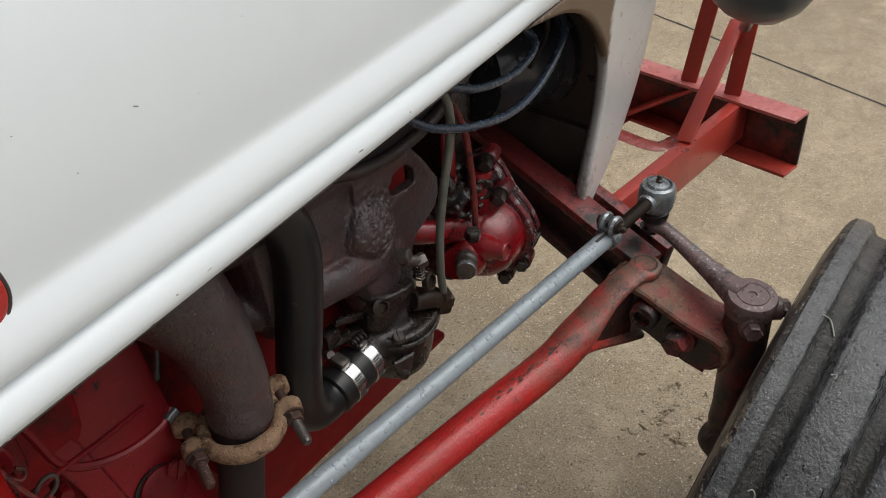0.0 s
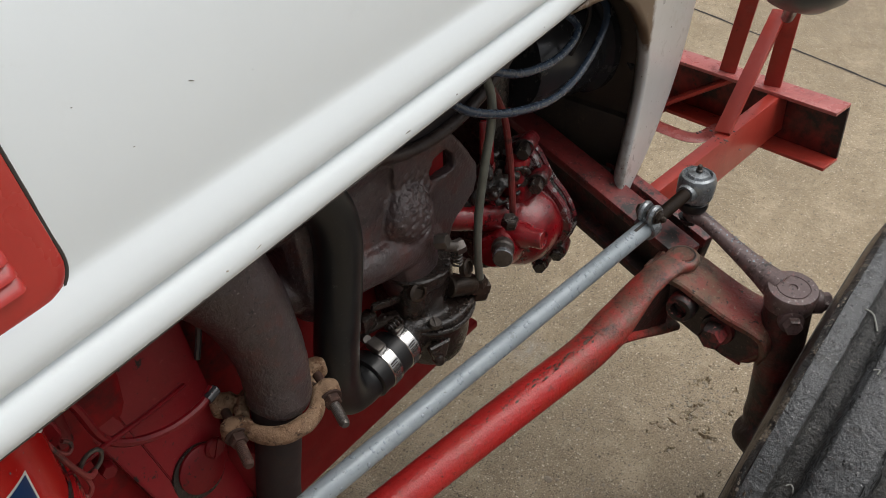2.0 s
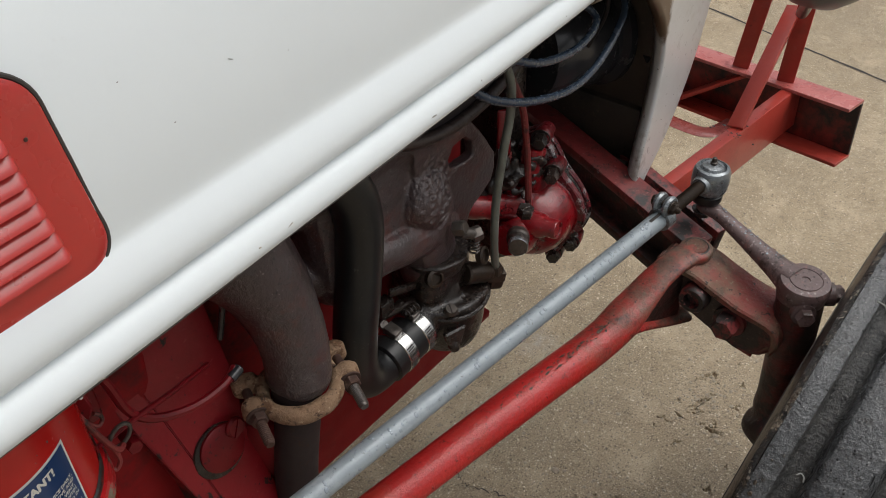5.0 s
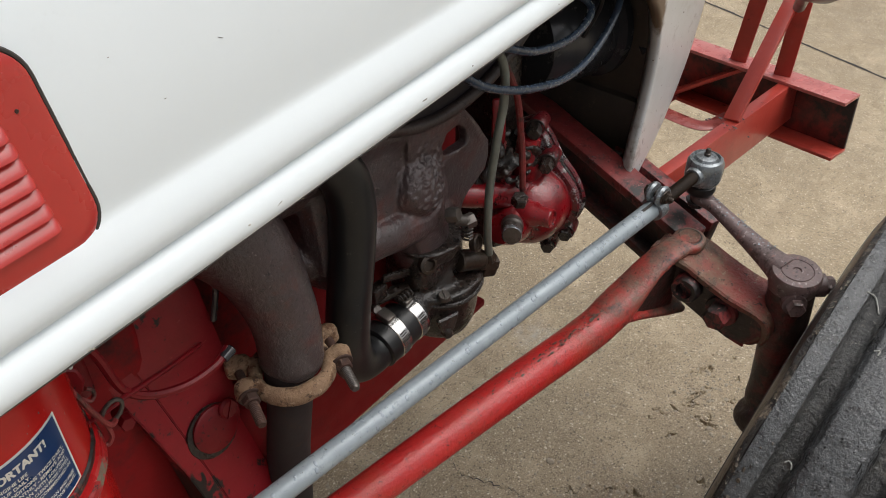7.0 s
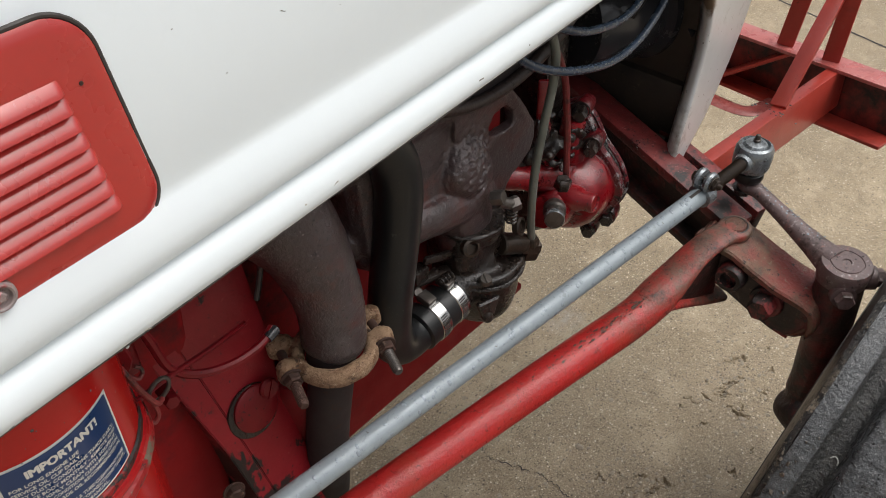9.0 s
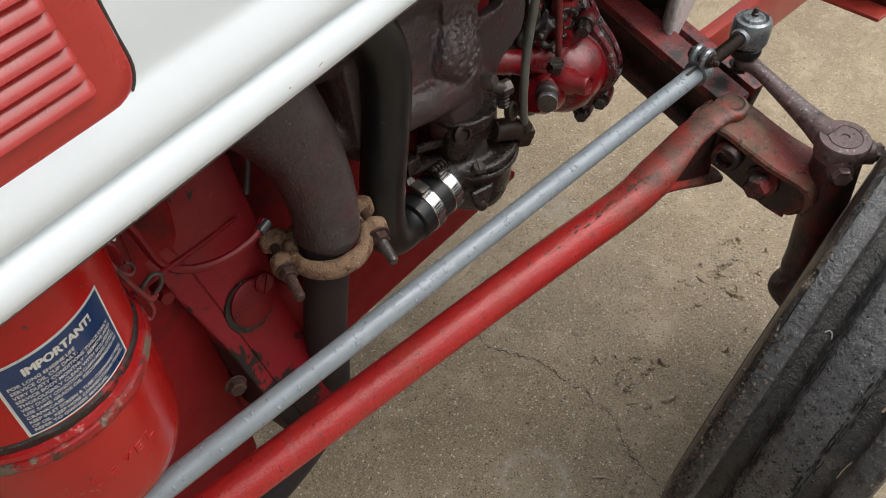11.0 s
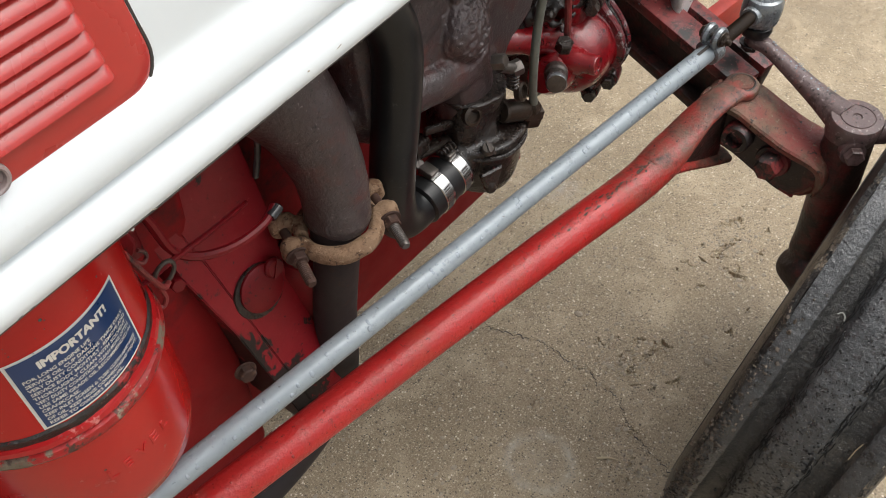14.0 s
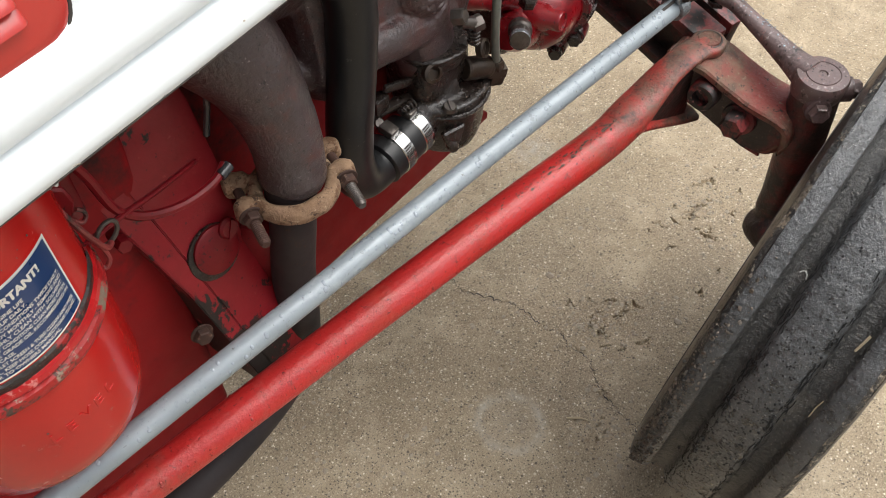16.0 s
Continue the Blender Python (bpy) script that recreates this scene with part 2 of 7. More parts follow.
M["tyre"] = mat("wet_black_rubber", (0.030, 0.032, 0.034), (0.050, 0.053, 0.055), 30, 0.30, layers=[(12, 0.54, 0.74, (0.082, 0.085, 0.087), 0.30, 9, 0), (60, 0.54, 0.62, (0.010, 0.010, 0.010), 0.26, 9, 0), (240, 0.59, 0.66, (0.125, 0.128, 0.127), 0.32, 5, 0), (130, 0.60, 0.64, (0.005, 0.005, 0.005), 0.5, 6, 0), (380, 0.66, 0.69, (0.24, 0.24, 0.23), 0.3, 3, 0)], bumps=[("noise", 320, 0.8, 0.0022), ("noise", 120, 0.5, 0.0026), ("noise", 30, 0.2, 0.003)], coat=0.8, spec=0.5)
M["tyre_groove"] = mat("weathered_groove_rubber", (0.036, 0.035, 0.033), (0.020, 0.020, 0.019), 24, 0.42, layers=[(16, 0.54, 0.70, (0.090, 0.082, 0.068), 0.55, 9, 0), (60, 0.56, 0.62, (0.005, 0.005, 0.005), 0.5, 9, 0), (200, 0.61, 0.67, (0.12, 0.112, 0.098), 0.5, 5, 0), (340, 0.66, 0.69, (0.22, 0.21, 0.185), 0.5, 3, 0)], bumps=[("noise", 260, 1.0, 0.003), ("noise", 70, 0.6, 0.004)], coat=0.2)
M["tyre_worn"] = mat("scuffed_shoulder_rubber", (0.022, 0.021, 0.020), (0.040, 0.036, 0.031), 40, 0.42, layers=[(15, 0.55, 0.64, (0.15, 0.122, 0.088), 0.75, 9, 0), (50, 0.57, 0.62, (0.25, 0.205, 0.15), 0.8, 9, 0), (70, 0.54, 0.58, (0.005, 0.005, 0.005), 0.5, 8, 0), (220, 0.60, 0.64, (0.34, 0.30, 0.24), 0.6, 4, 0)], bumps=[("noise", 240, 1.0, 0.004), ("noise", 90, 0.9, 0.005)], coat=0.1)
M["dirty_axle"] = mat("axle_red_under_dirt", (0.185, 0.115, 0.070), (0.105, 0.062, 0.041), 22, 0.60, layers=[(10, 0.45, 0.64, (0.23, 0.036, 0.028), 0.5, 9, 0), (18, 0.53, 0.72, (0.028, 0.019, 0.015), 0.55, 9, 0), (120, 0.60, 0.66, (0.018, 0.013, 0.011), 0.6, 6, 0), (220, 0.64, 0.68, (0.24, 0.17, 0.12), 0.6, 3, 0)], bumps=[("noise", 240, 0.7, 0.002), ("noise", 60, 0.4, 0.003)])
M["axle_red"] = mat("axle_dull_red", (0.24, 0.032, 0.030), (0.17, 0.022, 0.021), 16, 0.45, layers=[(9, 0.48, 0.70, (0.055, 0.020, 0.017), 0.45, 9, 0), (30, 0.56, 0.68, (0.014, 0.010, 0.009), 0.5, 9, 0, (1, 0.46, 0.28, 0.16)), (200, 0.64, 0.68, (0.30, 0.11, 0.10), 0.35, 4, 0)], bumps=[("noise", 200, 0.5, 0.0014)], coat=0.08)
M["spindle"] = mat("mauve_brown_primer", (0.150, 0.098, 0.094), (0.105, 0.068, 0.064), 30, 0.34, layers=[(26, 0.55, 0.66, (0.05, 0.030, 0.026), 0.45, 8, 0), (60, 0.60, 0.66, (0.020, 0.014, 0.012), 0.45, 8, 0), (90, 0.60, 0.66, (0.21, 0.10, 0.09), 0.4, 8, 0), (200, 0.62, 0.66, (0.30, 0.24, 0.23), 0.3, 4, 0)], bumps=[("noise", 240, 0.5, 0.0012)], coat=0.25)
M["dark_iron"] = mat("dark_brown_spindle_iron", (0.045, 0.024, 0.019), (0.026, 0.016, 0.013), 26, 0.48, layers=[(14, 0.46, 0.64, (0.15, 0.020, 0.018), 0.42, 9, 0), (40, 0.57, 0.68, (0.010, 0.008, 0.007), 0.4, 8, 0), (220, 0.64, 0.68, (0.13, 0.08, 0.06), 0.5, 4, 0)], bumps=[("noise", 220, 0.6, 0.002), ("noise", 50, 0.3, 0.003)], coat=0.1)
M["bumper"] = mat("bumper_red_paint", (0.46, 0.054, 0.036), (0.39, 0.043, 0.030), 12, 0.34, layers=[(7, 0.56, 0.80, (0.20, 0.032, 0.022), 0.35, 8, 0), (14, 0.62, 0.78, (0.40, 0.10, 0.085), 0.32, 7, 0), (50, 0.64, 0.70, (0.05, 0.020, 0.015), 0.6, 9, 0)], bumps=[("noise", 160, 0.2, 0.001)], coat=0.15)
M["lamp"] = mat("slate_lamp_shell", (0.075, 0.09, 0.095), (0.06, 0.07, 0.075), 14, 0.35, layers=[(90, 0.68, 0.72, (0.2, 0.2, 0.19), 0.6, 4, 0)], bumps=[("noise", 90, 0.06, 0.001)], coat=0.2)
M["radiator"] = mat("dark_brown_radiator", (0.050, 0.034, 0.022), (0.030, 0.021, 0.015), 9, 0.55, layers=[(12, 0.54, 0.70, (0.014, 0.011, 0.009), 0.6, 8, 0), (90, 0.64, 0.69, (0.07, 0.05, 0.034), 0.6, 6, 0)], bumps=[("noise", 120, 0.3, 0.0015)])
M["shell_inside"] = mat("brown_stained_shell_inside", (0.20, 0.142, 0.092), (0.125, 0.088, 0.058), 9, 0.5, layers=[(12, 0.54, 0.70, (0.030, 0.023, 0.018), 0.6, 8, 0), (90, 0.64, 0.69, (0.02, 0.015, 0.012), 0.6, 6, 0)], bumps=[("noise", 120, 0.3, 0.0015)])
M["black"] = mat("black_plastic_and_paint", (0.026, 0.027, 0.031), (0.036, 0.037, 0.041), 20, 0.22, layers=[(40, 0.6, 0.7, (0.04, 0.036, 0.032), 0.6, 8, 0)], bumps=[("noise", 110, 0.2, 0.001)])
M["seal"] = mat("dark_rubber_seal", (0.03, 0.026, 0.024), (0.045, 0.035, 0.03), 60, 0.6)
M["label_blue"] = mat("label_blue", (0.010, 0.040, 0.135), (0.009, 0.036, 0.12), 20, 0.3, coat=0.3)
M["label_white"] = mat("label_white", (0.72, 0.71, 0.66), (0.66, 0.65, 0.60), 60, 0.35, layers=[(80, 0.66, 0.74, (0.40, 0.36, 0.30), 0.5, 6, 0)], coat=0.2)
M["chipped_rim"] = mat("chipped_rim_paint", (0.38, 0.012, 0.013), (0.29, 0.010, 0.011), 30, 0.34, layers=[(26, 0.53, 0.56, (0.17, 0.135, 0.095), 0.6, 11, 0), (60, 0.57, 0.61, (0.055, 0.034, 0.024), 0.6, 11, 0), (110, 0.60, 0.64, (0.30, 0.25, 0.19), 0.6, 8, 0), (150, 0.62, 0.66, (0.015, 0.011, 0.009), 0.6, 6, 0)], bumps=[("noise", 160, 0.8, 0.0018)], coat=0.1)
M["rim_grime"] = mat("black_rim_grime", (0.020, 0.014, 0.012), (0.012, 0.009, 0.008), 40, 0.42, layers=[(30, 0.57, 0.61, (0.32, 0.010, 0.012), 0.35, 10, 0), (90, 0.62, 0.66, (0.16, 0.12, 0.085), 0.6, 8, 0)], bumps=[("noise", 220, 0.9, 0.002)], coat=0.2)
M["red_bead"] = mat("rubbed_red_bead", (0.44, 0.012, 0.014), (0.36, 0.010, 0.012), 20, 0.26, layers=[(34, 0.60, 0.66, (0.58, 0.22, 0.20), 0.4, 9, 0), (60, 0.64, 0.68, (0.04, 0.02, 0.016), 0.5, 9, 0)], bumps=[("noise", 160, 0.4, 0.0012)], coat=0.3)
M["cast_smooth"] = mat("worn_smooth_cast_iron", (0.052, 0.040, 0.037), (0.032, 0.022, 0.020), 22, 0.38, layers=[(34, 0.54, 0.68, (0.035, 0.018, 0.015), 0.45, 8, 0), (200, 0.60, 0.64, (0.010, 0.008, 0.007), 0.6, 5, 0)], bumps=[("noise", 260, 0.5, 0.0014), ("noise", 60, 0.3, 0.003)], spec=0.35)
M["worn_flange"] = mat("flange_red_worn_to_metal", (0.17, 0.012, 0.018), (0.10, 0.008, 0.012), 50, 0.30, layers=[(42, 0.52, 0.60, (0.012, 0.009, 0.009), 0.24, 9, 0), (60, 0.54, 0.60, (0.36, 0.35, 0.35), 0.30, 9, 0.3), (240, 0.58, 0.62, (0.02, 0.012, 0.012), 0.3, 4, 0)], bumps=[("noise", 220, 0.8, 0.0018)], coat=0.4)
M["rod_dirt"] = mat("caked_brown_road_dirt", (0.13, 0.070, 0.048), (0.06, 0.034, 0.025), 90, 0.7, layers=[(120, 0.54, 0.62, (0.030, 0.018, 0.013), 0.8, 8, 0), (60, 0.52, 0.64, (0.24, 0.03, 0.025), 0.5, 8, 0)], bumps=[("noise", 260, 1.0, 0.002)])
# lighter pink copy of the bumper red: reflected sky painted into the colour
M["bumper_sheen"] = mat("red_paint_pink_sheen", (0.52, 0.155, 0.14), (0.45, 0.105, 0.092), 14, 0.28, layers=[(20, 0.55, 0.70, (0.26, 0.035, 0.028), 0.35, 8, 0), (90, 0.66, 0.70, (0.06, 0.02, 0.015), 0.6, 8, 0), (260, 0.66, 0.69, (0.6, 0.35, 0.32), 0.2, 3, 0)], bumps=[("noise", 220, 0.4, 0.0012)], coat=0.4)
M["tyre_side"] = mat("brown_grey_sidewall_rubber", (0.050, 0.043, 0.036), (0.030, 0.026, 0.023), 20, 0.40, layers=[(10, 0.50, 0.70, (0.078, 0.067, 0.054), 0.5, 9, 0), (44, 0.58, 0.63, (0.010, 0.009, 0.008), 0.5, 9, 0), (200, 0.62, 0.66, (0.15, 0.13, 0.105), 0.6, 4, 0)], bumps=[("noise", 240, 0.7, 0.0018)], coat=0.25, spec=0.45)
M["crumb"] = mat("crumbled_brown_rubber", (0.11, 0.085, 0.062), (0.05, 0.040, 0.032), 120, 0.7, layers=[(200, 0.58, 0.64, (0.20, 0.165, 0.125), 0.7, 4, 0), (150, 0.54, 0.60, (0.010, 0.009, 0.008), 0.7, 5, 0)], bumps=[("noise", 300, 0.8, 0.0015)])
M["latch"] = mat("rubbed_fastener_paint", (0.34, 0.29, 0.28), (0.26, 0.20, 0.19), 50, 0.4, metal=0.2, layers=[(45, 0.50, 0.60, (0.38, 0.04, 0.045), 0.35, 7, 0), (120, 0.60, 0.66, (0.10, 0.07, 0.06), 0.6, 6, 0)], bumps=[("noise", 200, 0.3, 0.001)])
M["red_dark"] = mat("red_paint_under_oil", (0.15, 0.006, 0.010), (0.08, 0.004, 0.006), 24, 0.30, layers=[(20, 0.48, 0.60, (0.012, 0.007, 0.007), 0.28, 9, 0), (240, 0.62, 0.66, (0.24, 0.05, 0.055), 0.25, 4, 0)], bumps=[("noise", 160, 0.7, 0.002)], coat=0.2)
# the first layer grows with height, so this red is darker towards the top
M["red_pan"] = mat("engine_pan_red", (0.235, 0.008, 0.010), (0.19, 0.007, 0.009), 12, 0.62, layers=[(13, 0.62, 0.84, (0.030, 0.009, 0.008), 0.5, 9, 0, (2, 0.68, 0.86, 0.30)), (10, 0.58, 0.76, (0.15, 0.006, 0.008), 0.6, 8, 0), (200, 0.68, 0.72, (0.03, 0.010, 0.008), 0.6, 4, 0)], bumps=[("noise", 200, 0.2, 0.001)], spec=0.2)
M["stone"] = mat("pale_stone", (0.36, 0.31, 0.235), (0.24, 0.20, 0.15), 140, 0.7, layers=[(60, 0.6, 0.7, (0.13, 0.105, 0.08), 0.8, 5, 0)])
M["straw"] = mat("dry_straw", (0.46, 0.38, 0.25), (0.36, 0.29, 0.19), 60, 0.7)
M["pale_fibre"] = mat("pale_fibre", (0.36, 0.36, 0.33), (0.28, 0.28, 0.25), 60, 0.7)

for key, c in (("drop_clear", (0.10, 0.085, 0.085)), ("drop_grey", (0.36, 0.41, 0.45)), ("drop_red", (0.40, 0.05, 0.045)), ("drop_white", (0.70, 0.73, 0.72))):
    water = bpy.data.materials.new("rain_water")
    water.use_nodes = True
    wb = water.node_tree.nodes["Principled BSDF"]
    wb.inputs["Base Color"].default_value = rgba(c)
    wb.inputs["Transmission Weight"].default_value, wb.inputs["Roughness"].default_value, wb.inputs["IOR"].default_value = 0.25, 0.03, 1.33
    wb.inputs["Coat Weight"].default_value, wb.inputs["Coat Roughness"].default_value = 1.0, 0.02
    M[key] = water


def concrete():
    m = bpy.data.materials.new("damp_concrete")
    m.use_nodes = True
    n, l = m.node_tree.nodes, m.node_tree.links
    b = n["Principled BSDF"]
    tc = n.new("ShaderNodeTexCoord")
    co = tc.outputs["Object"]

    def noise_at(sc, detail=6.0, rgh=0.6):
        t = n.new("ShaderNodeTexNoise")
        t.inputs["Scale"].default_value, t.inputs["Detail"].default_value, t.inputs["Roughness"].default_value = sc, detail, rgh
        l.new(co, t.inputs["Vector"])
        return t.outputs["Fac"]

    def ramp(sock, stops):
        r = n.new("ShaderNodeValToRGB")
        while len(r.color_ramp.elements) < len(stops):
            r.color_ramp.elements.new(0.5)
        for e, (p, c) in zip(r.color_ramp.elements, stops):
            e.position, e.color = p, rgba(c)
        l.new(sock, r.inputs["Fac"])
        return r.outputs["Color"]

    def over(fac, a, c, kind="MIX", amount=None):
        x = n.new("ShaderNodeMix")
        x.data_type, x.blend_type = "RGBA", kind
        if fac is None:
            x.inputs["Factor"].default_value = amount
        else:
            l.new(fac, x.inputs["Factor"])
        l.new(a, x.inputs[6])
        if isinstance(c, tuple):
            x.inputs[7].default_value = rgba(c)
        else:
            l.new(c, x.inputs[7])
        return x.outputs[2]

    def band(sock, lo, hi):
        r = n.new("ShaderNodeMapRange")
        r.inputs["From Min"].default_value, r.inputs["From Max"].default_value = lo, hi
        l.new(sock, r.inputs["Value"])
        return r.outputs["Result"]

    col = ramp(noise_at(2.2, 8), [(0.30, (0.198, 0.151, 0.093)), (0.52, (0.282, 0.222, 0.142)), (0.72, (0.385, 0.313, 0.211))])
    col = over(band(noise_at(26, 7), 0.50, 0.72), col, (0.205, 0.158, 0.098))
    col = over(band(noise_at(70, 5, 0.7), 0.57, 0.66), col, (0.15, 0.115, 0.072))
    col = over(band(noise_at(9, 8, 0.7), 0.52, 0.70), col, (0.41, 0.335, 0.23))
    col = over(band(noise_at(300, 4, 0.8), 0.51, 0.66), col, (0.45, 0.37, 0.255))
    col = over(band(noise_at(410, 4, 0.8), 0.53, 0.66), col, (0.10, 0.079, 0.054))
    for sc, share, c, size in ((230, 0.70, (0.47, 0.395, 0.285), 0.30), (250, 0.72, (0.105, 0.083, 0.055), 0.34), (130, 0.90, (0.10, 0.078, 0.052), 0.28), (150, 0.93, (0.62, 0.545, 0.42), 0.24), (110, 0.90, (0.50, 0.425, 0.315), 0.24), (330, 0.86, (0.45, 0.38, 0.28), 0.34), (190, 0.90, (0.68, 0.61, 0.49), 0.27), (230, 0.93, (0.11, 0.086, 0.060), 0.28)):
        v = n.new("ShaderNodeTexVoronoi")
        v.inputs["Scale"].default_value = sc
        l.new(co, v.inputs["Vector"])
        pick = n.new("ShaderNodeSeparateColor")
        l.new(v.outputs["Color"], pick.inputs["Color"])
        grain = n.new("ShaderNodeMath")
        grain.operation = "MULTIPLY"
        l.new(band(v.outputs["Distance"], size + 0.08, size - 0.06), grain.inputs[0])
        l.new(band(pick.outputs[0], share, share + 0.04), grain.inputs[1])
        col = over(grain.outputs[0], col, c)
    # slab colour brightens away from the tractor, standing in for more open-sky light
    place = n.new("ShaderNodeSeparateXYZ")
    l.new(co, place.inputs["Vector"])
    wander = n.new("ShaderNodeMath")
    wander.operation = "ADD"
    l.new(place.outputs["X"], wander.inputs[0])
    l.new(noise_at(1.6, 6, 0.6), wander.inputs[1])
    col = over(band(wander.outputs[0], 1.15, 2.3), col, (1.32, 1.30, 1.27), "MULTIPLY")
    # a pale ring left by a can, and the grey scuff beside it
    for cx, cy, r0, wid, c, amount in ((0.548, 0.362, 0.050, 0.014, (0.42, 0.385, 0.32), 0.45), (0.548, 0.362, 0.0, 0.05, (0.34, 0.305, 0.25), 0.30), (1.09, 0.685, 0.0, 0.06, (0.40, 0.38, 0.34), 0.5)):
        d = n.new("ShaderNodeVectorMath")
        d.operation = "DISTANCE"
        d.inputs[1].default_value = (cx, cy, 0)
        l.new(co, d.inputs[0])
        s = n.new("ShaderNodeMath")
        s.operation = "SUBTRACT"
        s.inputs[1].default_value = r0
        l.new(d.outputs["Value"], s.inputs[0])
        a = n.new("ShaderNodeMath")
        a.operation = "ABSOLUTE"
        l.new(s.outputs[0], a.inputs[0])
        f = n.new("ShaderNodeMath")
        f.operation = "MULTIPLY"
        l.new(band(a.outputs[0], wid, 0.0), f.inputs[0])
        g = n.new("ShaderNodeMath")
        g.operation = "MULTIPLY"
        g.inputs[1].default_value = amount * 2
        l.new(band(noise_at(40, 5), 0.35, 0.75), g.inputs[0])
        l.new(g.outputs[0], f.inputs[1])
        col = over(f.outputs[0], col, c)
    l.new(col, b.inputs["Base Color"])
    rr = n.new("ShaderNodeMapRange")
    rr.inputs["To Min"].default_value, rr.inputs["To Max"].default_value = 0.30, 0.62
    l.new(band(noise_at(7, 6), 0.3, 0.7), rr.inputs["Value"])
    l.new(rr.outputs["Result"], b.inputs["Roughness"])
    b1 = n.new("ShaderNodeBump")
    b1.inputs["Strength"].default_value, b1.inputs["Distance"].default_value = 0.7, 0.0035
    l.new(noise_at(210, 6, 0.65), b1.inputs["Height"])
    b2 = n.new("ShaderNodeBump")
    b2.inputs["Strength"].default_value, b2.inputs["Distance"].default_value = 0.4, 0.01
    l.new(noise_at(24, 6, 0.6), b2.inputs["Height"])
    l.new(b1.outputs["Normal"], b2.inputs["Normal"])
    l.new(b2.outputs["Normal"], b.inputs["Normal"])
    return m


M["concrete"] = concrete()


# ---- building helpers ----
def V(*a):
    return Vector(a)


def finish(me, material, angle=35):
    me.materials.append(material)
    for p in me.polygons:
        p.use_smooth = True
    me.set_sharp_from_angle(angle=radians(angle))
    return me


def part(name, bm, material, parent=None, label="", angle=35):
    """One mesh object out of a bmesh, under its thing or part."""
    me = bpy.data.meshes.new(name)
    bmesh.ops.recalc_face_normals(bm, faces=bm.faces)
    bm.to_mesh(me)
    bm.free()
    ob = new(name, finish(me, M[material], angle))
    ob.parent = parent
    if label:
        tagged(ob, label)
    return ob


def frame_of(direction, up=(0, 0, 1)):
    """Rotation whose z axis runs along direction and whose y axis keeps near up."""
    z = Vector(direction).normalized()
    y = Vector(up) - z * Vector(up).dot(z)
    if y.length < 1e-4:
        y = Vector((1, 0, 0)) - z * z.x
    y.normalize()
    x = y.cross(z)
    return Matrix((x, y, z)).transposed().to_4x4()


def smooth_path(pts, steps=8):
    """Catmull-Rom curve through points that carry a radius as fourth value."""
    P = [np.array(p, float) for p in pts]
    P = [2 * P[0] - P[1]] + P + [2 * P[-1] - P[-2]]
    out = []
    for i in range(1, len(P) - 2):
        a, b, c, d = P[i - 1:i + 3]
        for k in range(steps):
            t = k / steps
            out.append(0.5 * (2 * b + (c - a) * t + (2 * a - 5 * b + 4 * c - d) * t * t + (3 * b - a - 3 * c + d) * t ** 3))
    out.append(P[-2])
    return out


def sweep(bm, pts, segs=16, steps=8, flat=1.0, up=(0, 0, 1), caps=True):
    """A round (or flattened) bar along a path of (x, y, z, radius)."""
    path = smooth_path(pts, steps) if steps > 1 else [np.array(p, float) for p in pts]
    rings = []
    tan0 = Vector(path[1][:3] - path[0][:3]).normalized()
    rot = frame_of(tan0, up).to_3x3()
    for i, p in enumerate(path):
        a, b = path[max(i - 1, 0)][:3], path[min(i + 1, len(path) - 1)][:3]
        tan = Vector(b - a).normalized()
        rot = tan0.rotation_difference(tan).to_matrix() @ rot
        tan0 = tan
        ring = []
        for k in range(segs):
            w = 2 * math.pi * k / segs
            off = rot @ Vector((math.cos(w) * p[3], math.sin(w) * p[3] * (p[4] if len(p) > 4 else flat), 0))
            ring.append(bm.verts.new(Vector(p[:3]) + off))
        rings.append(ring)
    for r0, r1 in zip(rings, rings[1:]):
        for k in range(segs):
            bm.faces.new((r0[k], r0[(k + 1) % segs], r1[(k + 1) % segs], r1[k]))
    if caps:
        bm.faces.new(rings[0][::-1])
        bm.faces.new(rings[-1])
    return bm


def lathe(bm, profile, origin, axis=(0, 0, 1), segs=32, up=(0, 1, 0), caps=True):
    """A turned body: profile of (radius, height along the axis)."""
    m = Matrix.Translation(origin) @ frame_of(axis, up)
    rings = []
    for r, h in profile:
        rings.append([bm.verts.new(m @ Vector((r * math.cos(2 * math.pi * k / segs), r * math.sin(2 * math.pi * k / segs), h))) for k in range(segs)])
    for r0, r1 in zip(rings, rings[1:]):
        for k in range(segs):
            bm.faces.new((r0[k], r0[(k + 1) % segs], r1[(k + 1) % segs], r1[k]))
    if caps:
        bm.faces.new(rings[0][::-1])
        bm.faces.new(rings[-1])
    return bm


def box(bm, size, m, bevel=0.003, segments=2):
    """A bevelled box of that size round the pose m."""
    made = bmesh.new()
    bmesh.ops.create_cube(made, size=1.0, matrix=Matrix.Diagonal((*size, 1)))
    if bevel:
        bmesh.ops.bevel(made, geom=list(made.edges), offset=bevel, segments=segments, affect="EDGES", profile=0.5)
    me = bpy.data.meshes.new("tmp")
    made.to_mesh(me)
    made.free()
    me.transform(m)
    bm.from_mesh(me)
    bpy.data.meshes.remove(me)
    return bm


def beam(bm, a, b, width, height, bevel=0.003, up=(0, 0, 1), extend=0.0):
    """A square bar from a to b: height along up, width across."""
    a, b = Vector(a), Vector(b)
    d = (b - a).normalized()
    m = Matrix.Translation((a + b) / 2) @ frame_of(d, up)
    return box(bm, (width, height, (b - a).length + 2 * extend), m, bevel)


